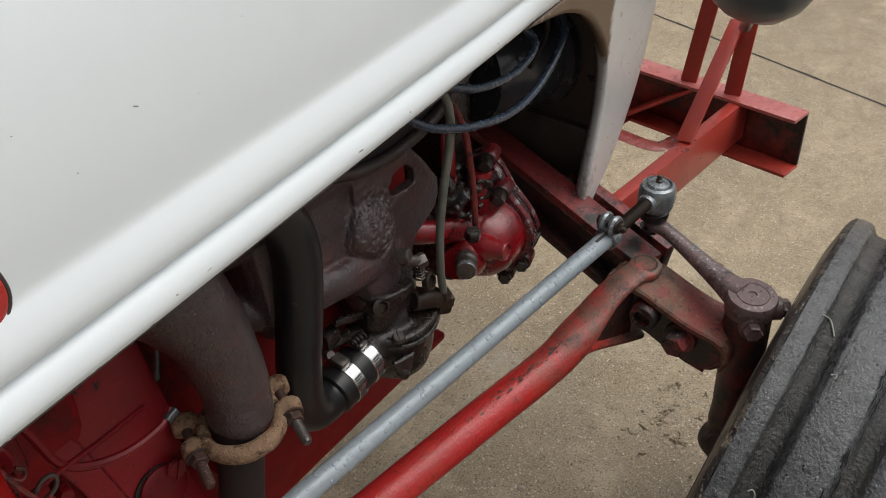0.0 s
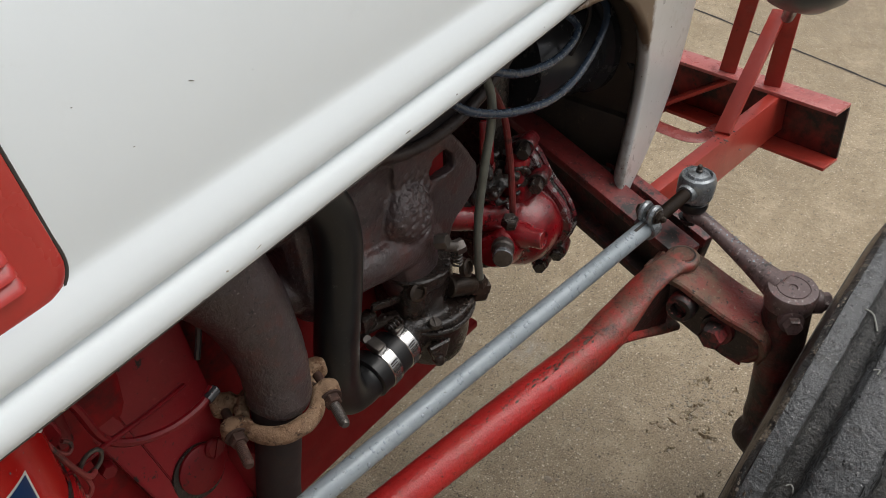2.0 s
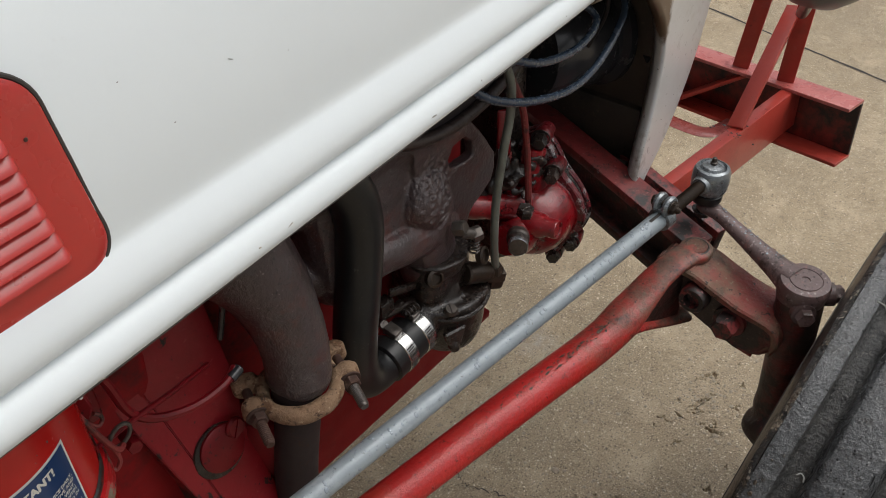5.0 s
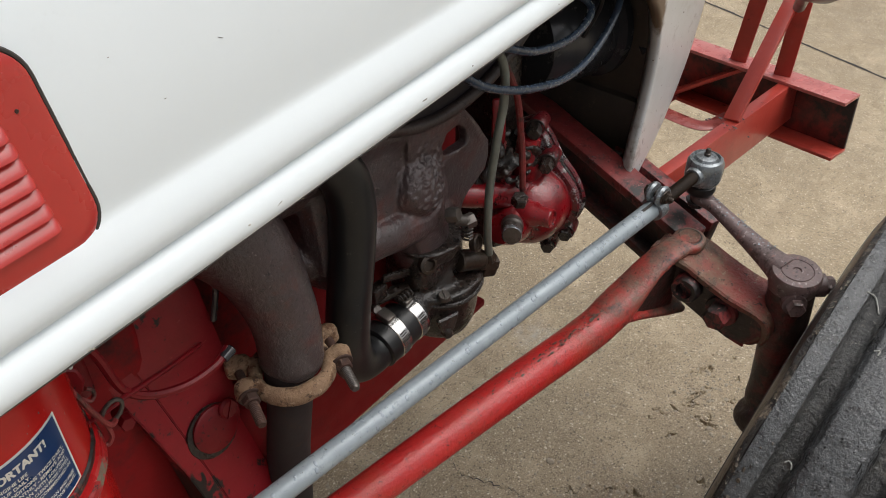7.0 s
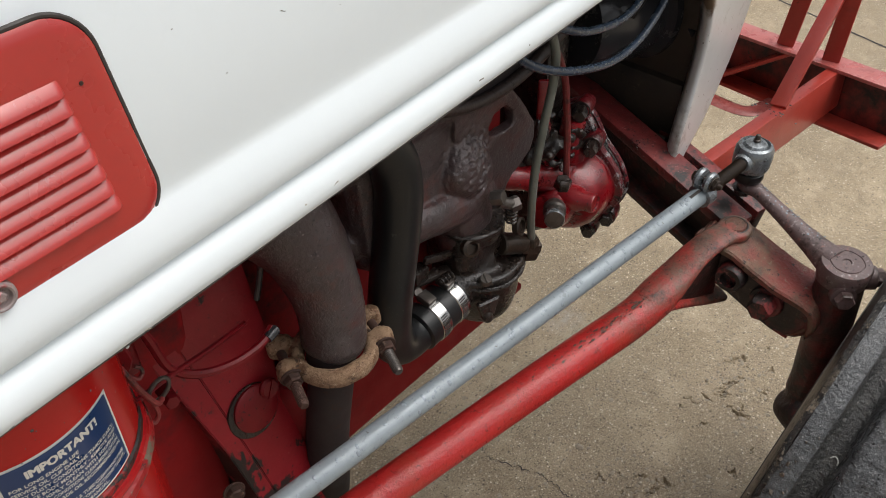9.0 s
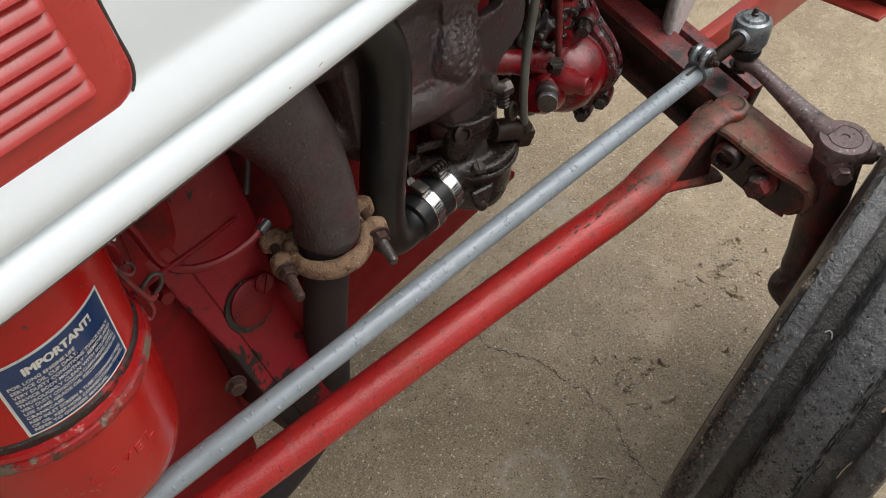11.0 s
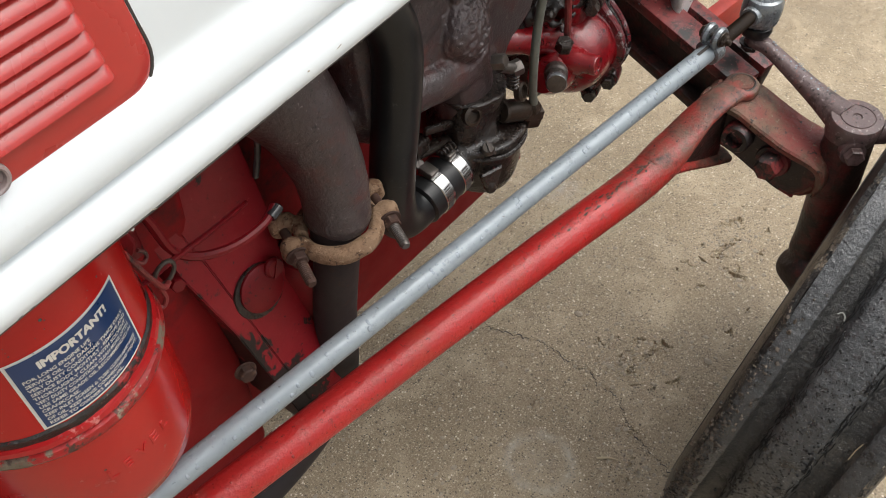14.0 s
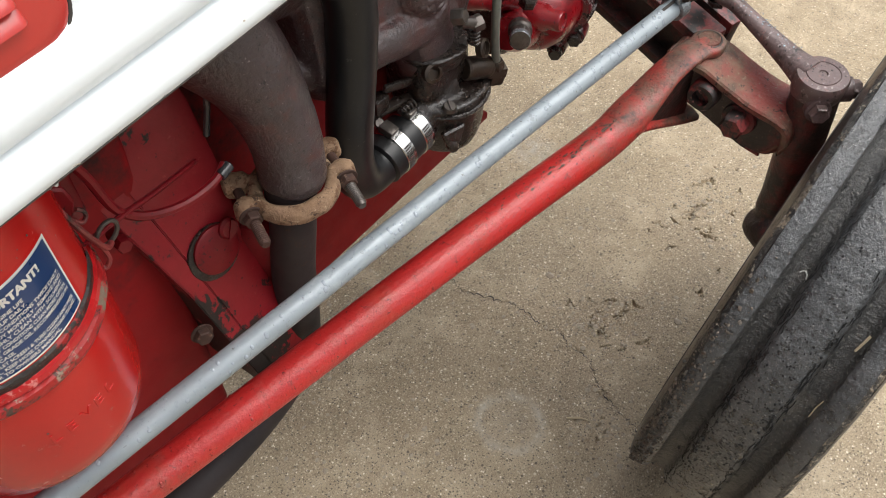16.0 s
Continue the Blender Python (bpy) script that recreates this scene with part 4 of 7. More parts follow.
def manifold():
    bm = bmesh.new()
    # one broad casting: exhaust log above, intake gallery below it
    sweep(bm, [(0.20, 0.535, 0.93, 0.045), (0.30, 0.515, 0.905, 0.05), (0.42, 0.512, 0.89, 0.048), (0.49, 0.512, 0.88, 0.046)], 18, 6)
    box(bm, (0.172, 0.070, 0.165), pose(0.428, 0.502, 0.862, -6, 0, 2), 0.018)
    box(bm, (0.17, 0.06, 0.085), pose(0.432, 0.492, 0.795, 0, 6, 3), 0.020)
    sweep(bm, [(0.34, 0.50, 0.800, 0.024), (0.40, 0.470, 0.794, 0.022), (0.45, 0.466, 0.786, 0.022), (0.495, 0.468, 0.774, 0.022), (0.53, 0.480, 0.765, 0.018)], 18, 6)
    # rough boss on the face with a hollow below it
    lathe(bm, [(0.040, -0.03), (0.034, -0.006), (0.028, 0.006), (0.020, 0.012), (0.010, 0.015), (0.002, 0.016)], (0.481, 0.459, 0.826), (0.1, -0.85, 0.45), 20)
    lathe(bm, [(0.030, -0.03), (0.022, -0.002), (0.014, 0.008), (0.002, 0.010)], (0.503, 0.462, 0.800), (0.2, -0.9, 0.3), 18)
    # neck down to the carburettor
    sweep(bm, [(0.485, 0.480, 0.79, 0.036), (0.49, 0.475, 0.745, 0.032), (0.492, 0.472, 0.72, 0.030)], 16, 4)
    # front wing with a ragged window through it
    slab(bm, [(0.465, 0.890), (0.545, 0.880), (0.5645, 0.8583), (0.5773, 0.8412), (0.591, 0.8171), (0.5927, 0.8022), (0.5864, 0.7861), (0.5698, 0.7745), (0.5581, 0.7699), (0.5504, 0.7617), (0.5447, 0.750), (0.5332, 0.7364), (0.465, 0.745), (0.465, 0.8455), (0.516, 0.8455),
              (0.5175, 0.8345), (0.5291, 0.8325), (0.54, 0.8322), (0.5555, 0.834), (0.5545, 0.8490), (0.541, 0.8605), (0.522, 0.8600), (0.516, 0.8465), (0.465, 0.8465)], 0.012, pose(0, 0.467, 0, 90, 0, 0), 0)
    lumps(bm, 0.0028, 38, 1.0)
    lumps(bm, 0.0006, 110, 1.0)
    m = fused(tpart("manifold", bm, "cast", "brown-black rough cast-iron manifold with pitted, oily surface"), 0.0018, 4)
    # deep pits eaten into the boss on its face
    bpy.context.view_layer.update()
    solid = bpy.data.meshes.new_from_object(m.evaluated_get(bpy.context.evaluated_depsgraph_get()))
    m.modifiers.clear()
    m.data = solid
    n = V(0.1, -0.85, 0.45).normalized()
    for v in m.data.vertices:
        near = max(0.0, 1 - ((v.co - V(0.484, 0.452, 0.832)).length / 0.046) ** 2)
        if near > 0:
            v.co -= n * near * (0.0075 * max(0.0, noise.noise(v.co * 210) - 0.04) - 0.0015 * noise.noise(v.co * 330))
    # outlet elbow down to the clamp
    bm = bmesh.new()
    sweep(bm, [(0.245, 0.52, 0.94, 0.060), (0.262, 0.49, 0.90, 0.048), (0.278, 0.462, 0.855, 0.036), (0.283, 0.447, 0.81, 0.030), (0.283, 0.442, 0.775, 0.0285), (0.280, 0.440, 0.756, 0.0275), (0.279, 0.440, 0.750, 0.022)], 36, 10)
    lumps(bm, 0.0010, 60, 4.0)
    lumps(bm, 0.0006, 180, 6.0)
    part("outlet_elbow", bm, "cast", m, "pitted dark cast-iron exhaust outlet")
    # broad round pan above the casting, its lower rim showing under the hood
    c, rr = V(0.524, 0.452, 1.0905), 0.206
    arc = [radians(-90 + a) for a in range(-44, 45, 4)]
    bm = bmesh.new()
    slab(bm, [(c.x + rr * math.cos(w), c.z + rr * math.sin(w)) for w in arc], 0.006, pose(0, 0.466, 0, 90, 0, 0), 0.001)
    d = part("dish", bm, "pipe", m, "dark brown round pan with raised rim")
    bm = bmesh.new()
    sweep(bm, [(c.x + rr * math.cos(w), 0.458, c.z + rr * math.sin(w), 0.0062) for w in arc], 12, 2)
    part("dish_rim", bm, "cast_smooth", m, "raised brown rim of the pan")
    # hexagon plug and spring-loaded screw
    bm = bmesh.new()
    hexhead(bm, (0.495, 0.440, 0.786), (0.25, -0.85, 0.3), 0.0080, 0.014, washer=False)
    part("hex_plug", bm, "steel", m)
    bm = bmesh.new()
    lathe(bm, [(0.006, 0), (0.006, 0.020)], (0.496, 0.432, 0.784), (0.85, -0.35, -0.45), 12)
    hexhead(bm, (0.508, 0.428, 0.774), (0.8, -0.45, 0.2), 0.0080, 0.012, washer=False)
    part("adjusting_screw", bm, "steel", m)
    bm = bmesh.new()
    sweep(bm, [(0.513 + 0.0055 * math.cos(k * 1.05), 0.428 + 0.0055 * math.sin(k * 1.05), 0.768 - 0.0007 * k, 0.0013) for k in range(26)], 6, 1)
    part("screw_spring", bm, "grease", m)
    return m


MANIFOLD = manifold()


def exhaust():
    bm = bmesh.new()
    sweep(bm, [(0.277, 0.439, 0.765, 0.0225), (0.272, 0.441, 0.71, 0.0205), (0.264, 0.446, 0.64, 0.0205), (0.262, 0.452, 0.56, 0.0205), (0.257, 0.462, 0.49, 0.0205), (0.235, 0.474, 0.44, 0.0205),
               (0.18, 0.482, 0.405, 0.0205), (0.08, 0.490, 0.385, 0.0205), (-0.2, 0.505, 0.37, 0.0205), (-0.6, 0.52, 0.36, 0.0205)], 24, 6)
    e = tpart("exhaust_pipe", bm, "pipe", "dark exhaust pipe dropping from manifold and running rearwards")

    c = V(0.2769, 0.4370, 0.7475)
    across, ahead = V(0.919, -0.394, 0), V(-0.394, -0.919, 0)

    def at(u, f, z=0.0):
        return c + across * u + ahead * f + V(0, 0, z)

    def half(name, side, ear, mname):
        """Half of the saddle clamp: a thick bent bar with a rounded ear at either end."""
        b = bmesh.new()
        pts = []
        for k in range(17):
            w = math.pi * k / 16
            q = at(-0.0315 * math.cos(w), side * (0.0030 + 0.0275 * math.sin(w)))
            pts.append((*q, 0.0064 + 0.0012 * math.sin(w)))
        sweep(b, pts, 12, 2, flat=1.25)
        for u in (-0.0420, 0.0420):
            box(b, (0.024, 0.0125, 0.020), Matrix.Translation(at(u * 0.97, ear)) @ frame_of((0, 0, 1), ahead) @ pose(0, 0, 0, 0, 0, 0), 0.0050, 3)
            lathe(b, [(0.0095, -0.0075), (0.0108, -0.003), (0.0108, 0.003), (0.0095, 0.0075)], at(u, ear), ahead, 20)
        lumps(b, 0.0009, 90, 7.0)
        return fused(part(name, b, mname, e, "pale rust-coloured cast clamp half"), 0.0016, 3)
    half("clamp_half", 1, 0.0045, "rust")
    half("clamp_half", -1, -0.0255, "rust")
    for u, mname in ((-0.0420, "rust_dark"), (0.0415, "steel")):
        bm = bmesh.new()
        lathe(bm, [(0.0042, -0.034), (0.0042, 0.012)], at(u, 0.004), ahead, 12)
        part("clamp_stud", bm, "rust_dark", e)
        bm = bmesh.new()
        hexhead(bm, at(u, 0.0120), ahead + V(0, 0, -0.10), 0.0080, 0.0085)
        part("clamp_nut", bm, "rust_dark", e, "rusted hexagon nut")
        bm = bmesh.new()
        prof = []
        for k in range(13):
            prof += [(0.0048, 0.0018 * k), (0.0041, 0.0018 * k + 0.0009)]
        prof += [(0.0036, 0.0240), (0.0034, 0.0246)]
        lathe(bm, prof, at(u, 0.0195, -0.0008), ahead + V(0, 0, -0.10), 14)
        part("stud_end", bm, mname, e, "threaded stud end")


exhaust()


def intake_hose():
    bm = bmesh.new()
    sweep(bm, [(0.22, 0.525, 0.965, 0.021), (0.29, 0.490, 0.950, 0.021), (0.343, 0.463, 0.929, 0.0212), (0.368, 0.453, 0.902, 0.0214), (0.376, 0.449, 0.865, 0.0214), (0.371, 0.449, 0.812, 0.0212), (0.359, 0.449, 0.745, 0.0212), (0.357, 0.450, 0.705, 0.0214),
               (0.366, 0.452, 0.675, 0.0216), (0.388, 0.455, 0.663, 0.0212), (0.412, 0.457, 0.664, 0.0208)], 28, 8)
    h = tpart("intake_hose", bm, "hose", "black rubber elbow hose between air cleaner and carburettor")
    ax = V(0.99, 0.05, 0.06).normalized()
    bm = bmesh.new()
    o = V(0.404, 0.4565, 0.6635)
    lathe(bm, [(0.0215, -0.006), (0.0246, -0.004), (0.0250, 0.03), (0.0246, 0.056), (0.0215, 0.058)], o, ax, 36)
    part("coupling", bm, "hose", h, "black rubber coupling sleeve")
    for d in (0.010, 0.040):
        bm = bmesh.new()
        lathe(bm, [(0.0250, 0), (0.0260, 0.0006), (0.0262, 0.007), (0.0260, 0.0134), (0.0250, 0.014)], o + ax * d, ax, 40, caps=False)
        c = part("hose_clamp", bm, "chrome", h, "bright worm-drive steel band")
        bm = bmesh.new()
        at = o + ax * (d + 0.0065) + V(-0.002, 0.001, 0.0285)
        box(bm, (0.013, 0.017, 0.009), Matrix.Translation(at) @ pose(0, 0, 0, 12, 0, 3), 0.002)
        lathe(bm, [(0.0042, 0), (0.0042, 0.006), (0.0056, 0.0065), (0.0056, 0.011), (0.0045, 0.012)], at + V(0.0, 0.007, 0.001), (0, 0.97, 0.2), 14)
        screwhead(bm, at + V(-0.002, 0.010, 0.004), (-0.3, -0.6, 0.7), 0.0052, 0.003)
        part("worm_screw", bm, "steel", h)
        # slots pressed into the band beside the screw housing
        bm = bmesh.new()
        for k in range(11):
            w = radians(188 - k * 6)
            r = 0.0262
            y, z = -math.sin(w - math.pi / 2 + 0.2) * r, math.cos(w - math.pi / 2 + 0.2) * r
            n = V(0, y, z).normalized()
            m = Matrix.Translation(o + ax * (d + 0.0065) + V(0, y, z)) @ frame_of(n, (1, 0.2, 0))
            box(bm, (0.0011, 0.008, 0.0006), m, 0)
        part("band_slots", bm, "seal", h)
    return h


intake_hose()


def carburettor():
    bm = bmesh.new()
    # throat body, bowl flange, fuel bowl and inlet horn
    box(bm, (0.075, 0.058, 0.055), pose(0.500, 0.475, 0.715), 0.012)
    lathe(bm, [(0.034, 0), (0.036, 0.012), (0.040, 0.02)], (0.497, 0.470, 0.728), (0, 0, 1), 24)
    sweep(bm, [(0.445, 0.460, 0.667, 0.0205), (0.475, 0.462, 0.672, 0.024), (0.51, 0.466, 0.69, 0.026)], 18, 4)
    slab(bm, [(0.062 * math.cos(w) * (1 if math.cos(w) > 0 else 0.85), 0.044 * math.sin(w)) for w in [k * math.pi / 14 for k in range(28)]], 0.010, pose(0.508, 0.466, 0.682, 0, 5, -8), 0.002)
    lathe(bm, [(0.006, -0.012), (0.022, -0.010), (0.036, 0.0), (0.041, 0.012), (0.043, 0.03), (0.0435, 0.056)], (0.508, 0.464, 0.622), (0.05, 0, 1), 28)
    lumps(bm, 0.0012, 55, 2.0)
    c = fused(tpart("carburettor", bm, "grease", "oil-blackened carburettor with round fuel bowl"), 0.0026, 2)
    # bowl lip
    bm = bmesh.new()
    sweep(bm, [(0.508 + 0.0455 * math.cos(w) * (1.22 if math.cos(w) > 0 else 1.0), 0.464 + 0.0455 * math.sin(w), 0.677 - 0.004 * math.cos(w), 0.0026) for w in [k * 2 * math.pi / 30 for k in range(31)]], 8, 1)
    part("bowl_lip", bm, "grease", c)
    # triangular drain lug
    bm = bmesh.new()
    slab(bm, [(-0.013, 0.010), (0.015, 0.012), (0.006, -0.008), (-0.002, -0.012), (-0.009, -0.007)], 0.008, pose(0.480, 0.427, 0.654, 78, 0, -20), 0.002)
    lathe(bm, [(0.006, -0.004), (0.007, 0.0), (0.006, 0.006), (0.0045, 0.008)], (0.478, 0.427, 0.646), (0, -0.4, -1), 14)
    part("drain_lug", bm, "grease", c)
    for at in ((0.480, 0.432, 0.690), (0.545, 0.438, 0.688), (0.542, 0.492, 0.688)):
        bm = bmesh.new()
        screwhead(bm, at, (-0.1, -0.25, 1), 0.0072, 0.005)
        part("bowl_screw", bm, "steel", c)
    for at, ax in (((0.470, 0.447, 0.735), (-0.25, -0.9, 0.35)), ((0.535, 0.436, 0.728), (0.2, -1, 0.3))):
        bm = bmesh.new()
        lathe(bm, [(0.010, 0), (0.010, 0.006), (0.007, 0.007), (0.007, 0.003)], at, ax, 18)
        part("brass_plug", bm, "brass", c)
    # throttle linkage spring and small levers at the back
    bm = bmesh.new()
    sweep(bm, [(0.436 + 0.0008 * k, 0.456 + 0.0045 * math.cos(k * 1.05), 0.704 + 0.0045 * math.sin(k * 1.05), 0.0011) for k in range(24)], 6, 2)
    part("spring", bm, "grease", c)
    bm = bmesh.new()
    beam(bm, (0.43, 0.472, 0.728), (0.478, 0.462, 0.716), 0.006, 0.010)
    beam(bm, (0.42, 0.478, 0.700), (0.462, 0.466, 0.700), 0.012, 0.008)
    box(bm, (0.02, 0.014, 0.018), pose(0.425, 0.475, 0.712), 0.003)
    part("lever", bm, "grease", c)
    # fuel inlet: brass barrel, elbow and nut, with the line that climbs from it
    bm = bmesh.new()
    lathe(bm, [(0.0105, 0), (0.0120, 0.002), (0.0120, 0.030), (0.010, 0.034)], (0.522, 0.446, 0.705), (0.90, -0.30, -0.32), 20)
    part("inlet_barrel", bm, "brass", c)
    bm = bmesh.new()
    box(bm, (0.018, 0.016, 0.020), pose(0.5575, 0.4315, 0.682, 0, 20, -20), 0.003)
    lathe(bm, [(0.008, -0.012), (0.009, 0.0), (0.009, 0.012)], (0.555, 0.432, 0.688), (0.9, -0.3, -0.3), 6)
    hexhead(bm, (0.5575, 0.4305, 0.690), (-0.05, 0.02, 1), 0.0085, 0.012, washer=False)
    part("inlet_elbow", bm, "brass", c)
    bm = bmesh.new()
    sweep(bm, [(0.557, 0.430, 0.695, 0.0045), (0.552, 0.430, 0.735, 0.0045), (0.553, 0.430, 0.79, 0.0045), (0.562, 0.430, 0.842, 0.0045), (0.572, 0.430, 0.888, 0.0045), (0.568, 0.432, 0.93, 0.0045), (0.545, 0.45, 0.985, 0.0045)], 12, 6)
    part("fuel_line", bm, "line", c, "grey-green metal fuel line")


carburettor()


def governor():
    ax = V(-0.97, -0.22, 0.02).normalized()
    o = V(0.726, 0.482, 0.664)
    bm = bmesh.new()
    lathe(bm, [(0.053, 0), (0.053, 0.008), (0.0505, 0.011), (0.050, 0.022), (0.0475, 0.038), (0.042, 0.052), (0.033, 0.062), (0.020, 0.068), (0.004, 0.070)], o, ax, 48)
    sweep(bm, [(0.705, 0.482, 0.700, 0.022), (0.690, 0.478, 0.732, 0.015), (0.694, 0.478, 0.765, 0.012)], 16, 5)
    lumps(bm, 0.0014, 45, 2.0)
    g = tpart("governor", bm, "red_greasy", "glossy red governor housing with worn flanges and black grease")

    def plate(r0, off, thick, seed, name, mname, label):
        """A flange plate whose ears rise to the upper bolts."""
        b = bmesh.new()
        out = []
        for k in range(48):
            w = 2 * math.pi * k / 48
            ear = max(0.0, math.cos(w - radians(98))) ** 14 * 0.046 + max(0.0, math.cos(w - radians(-72))) ** 30 * 0.012 + max(0.0, math.cos(w - radians(-120))) ** 30 * 0.012
            r = r0 + ear + 0.001 * math.sin(5 * w + seed)
            out.append((r * math.cos(w), r * math.sin(w)))
        slab(b, out, thick, Matrix.Translation(o + ax * off) @ frame_of(ax, (0, 0, 1)), 0.0018)
        lumps(b, 0.0008, 70, seed)
        return part(name, b, mname, g, label)
    plate(0.0600, 0.004, 0.010, 1.0, "front_flange", "worn_flange", "red flange edge worn to bare grey metal")
    plate(0.0620, -0.010, 0.008, 2.0, "rear_flange", "worn_flange", "second flange edge worn to bare grey metal")
    plate(0.0585, -0.003, 0.007, 3.0, "gasket", "grease", "black oozing gasket")
    # lugs with their bolts
    for at, ln in (((0.711, 0.478, 0.772), 0.020), ((0.712, 0.459, 0.731), 0.018), ((0.729, 0.457, 0.597), 0.010), ((0.735, 0.437, 0.621), 0.004)):
        q = V(*at)
        bm = bmesh.new()
        lathe(bm, [(0.0095, -0.022), (0.0112, -0.010), (0.0112, 0.0), (0.0100, 0.003), (0.004, 0.004)], q, ax, 18)
        part("bolt_lug", bm, "red_dark", g)
        if ln:
            bm = bmesh.new()
            hexhead(bm, q + ax * 0.003, ax + V(0, -0.25, 0), 0.0088, 0.010 + ln * 0.4)
            part("bolt", bm, "grease", g)
    bm = bmesh.new()
    sweep(bm, [(0.69, 0.480, 0.690, 0.024), (0.655, 0.484, 0.704, 0.018), (0.622, 0.490, 0.716, 0.015), (0.59, 0.51, 0.73, 0.015)], 18, 5)
    lumps(bm, 0.003, 60, 5.0)
    part("side_housing", bm, "red_greasy", g)
    # boss with a plug, and the bright cap beside it
    bm = bmesh.new()
    lathe(bm, [(0.0175, -0.034), (0.0150, -0.012), (0.0118, -0.006), (0.0116, 0.006), (0.0106, 0.0078), (0.0094, 0.0078), (0.0090, 0.0066), (0.001, 0.0066)], (0.668, 0.428, 0.686), (0.10, -0.90, 0.10), 26)
    part("boss", bm, "red_greasy", g)
    bm = bmesh.new()
    lathe(bm, [(0.0126, 0), (0.0132, 0.002), (0.0132, 0.010), (0.0112, 0.012), (0.0112, 0.026), (0.0104, 0.0285), (0.001, 0.0288)], (0.624, 0.447, 0.694), (-0.80, -0.55, 0.15), 28)
    cap = part("oil_cap", bm, "steel", g, "worn steel cap")
    bm = bmesh.new()
    lathe(bm, [(0.0112, 0.0215), (0.0118, 0.0225), (0.0116, 0.0275), (0.0108, 0.0290)], (0.624, 0.447, 0.694), (-0.80, -0.55, 0.15), 28, caps=False)
    part("bright_edge", bm, "zinc_end", cap, "edge rubbed bright")
    bm = bmesh.new()
    sweep(bm, [(0.69, 0.475, 0.665, 0.03), (0.65, 0.468, 0.668, 0.026), (0.622, 0.462, 0.680, 0.018)], 18, 4)
    lumps(bm, 0.001, 50, 2.0)
    part("side_boss", bm, "red_greasy", g)
    bm = bmesh.new()
    hexhead(bm, (0.640, 0.450, 0.712), (-0.1, -0.2, 1), 0.0100, 0.013, washer=False)
    part("fitting", bm, "grease", g)
    # red control rod and coil spring rising from it
    bm = bmesh.new()
    sweep(bm, [(0.651, 0.452, 0.712, 0.0038), (0.650, 0.455, 0.76, 0.0038), (0.648, 0.458, 0.80, 0.0038), (0.634, 0.460, 0.862, 0.0038), (0.60, 0.47, 0.93, 0.0038)], 10, 6)
    part("control_rod", bm, "axle_red", g)
    bm = bmesh.new()
    sweep(bm, [(0.648 + 0.0085 * math.cos(k * 0.9), 0.488 + 0.0085 * math.sin(k * 0.9), 0.735 + 0.0006 * k * 1.1, 0.0016) for k in range(64)], 6, 1)
    part("spring", bm, "axle_red", g)
    bm = bmesh.new()
    beam(bm, (0.648, 0.488, 0.775), (0.652, 0.492, 0.83), 0.016, 0.006)
    box(bm, (0.03, 0.012, 0.03), pose(0.70, 0.478, 0.745, 0, 20, 0), 0.004)
    part("lever", bm, "red_greasy", g)
    # timing cover that carries it
    bm = bmesh.new()
    box(bm, (0.05, 0.24, 0.30), pose(0.71, 0.63, 0.72), 0.02)
    box(bm, (0.10, 0.03, 0.05), pose(0.66, 0.505, 0.72), 0.01)
    lumps(bm, 0.002, 40, 3.0)
    tpart("timing_cover", bm, "grease", "timing cover caked in black grease")
    # grease lumps above the governor
    bm = bmesh.new()
    rng = random.Random(8)
    for _ in range(26):
        r = rng.uniform(0.004, 0.010)
        p = V(rng.gauss(0.650, 0.022), rng.gauss(0.488, 0.008), rng.gauss(0.748, 0.012))
        bmesh.ops.create_icosphere(bm, subdivisions=2, radius=r, matrix=Matrix.Translation(p))
    for _ in range(30):
        p = V(rng.uniform(0.645, 0.702), rng.gauss(0.472, 0.006), rng.gauss(0.738, 0.011))
        bmesh.ops.create_icosphere(bm, subdivisions=3, radius=rng.uniform(0.003, 0.007), matrix=Matrix.Translation(p) @ Matrix.Diagonal((1.5, 0.8, 0.8, 1)))
    lumps(bm, 0.004, 120, 5.0)
    lumps(bm, 0.002, 260, 2.0)
    fused(part("grease", bm, "grease", g, "caked black grease"), 0.003, 1)


governor()


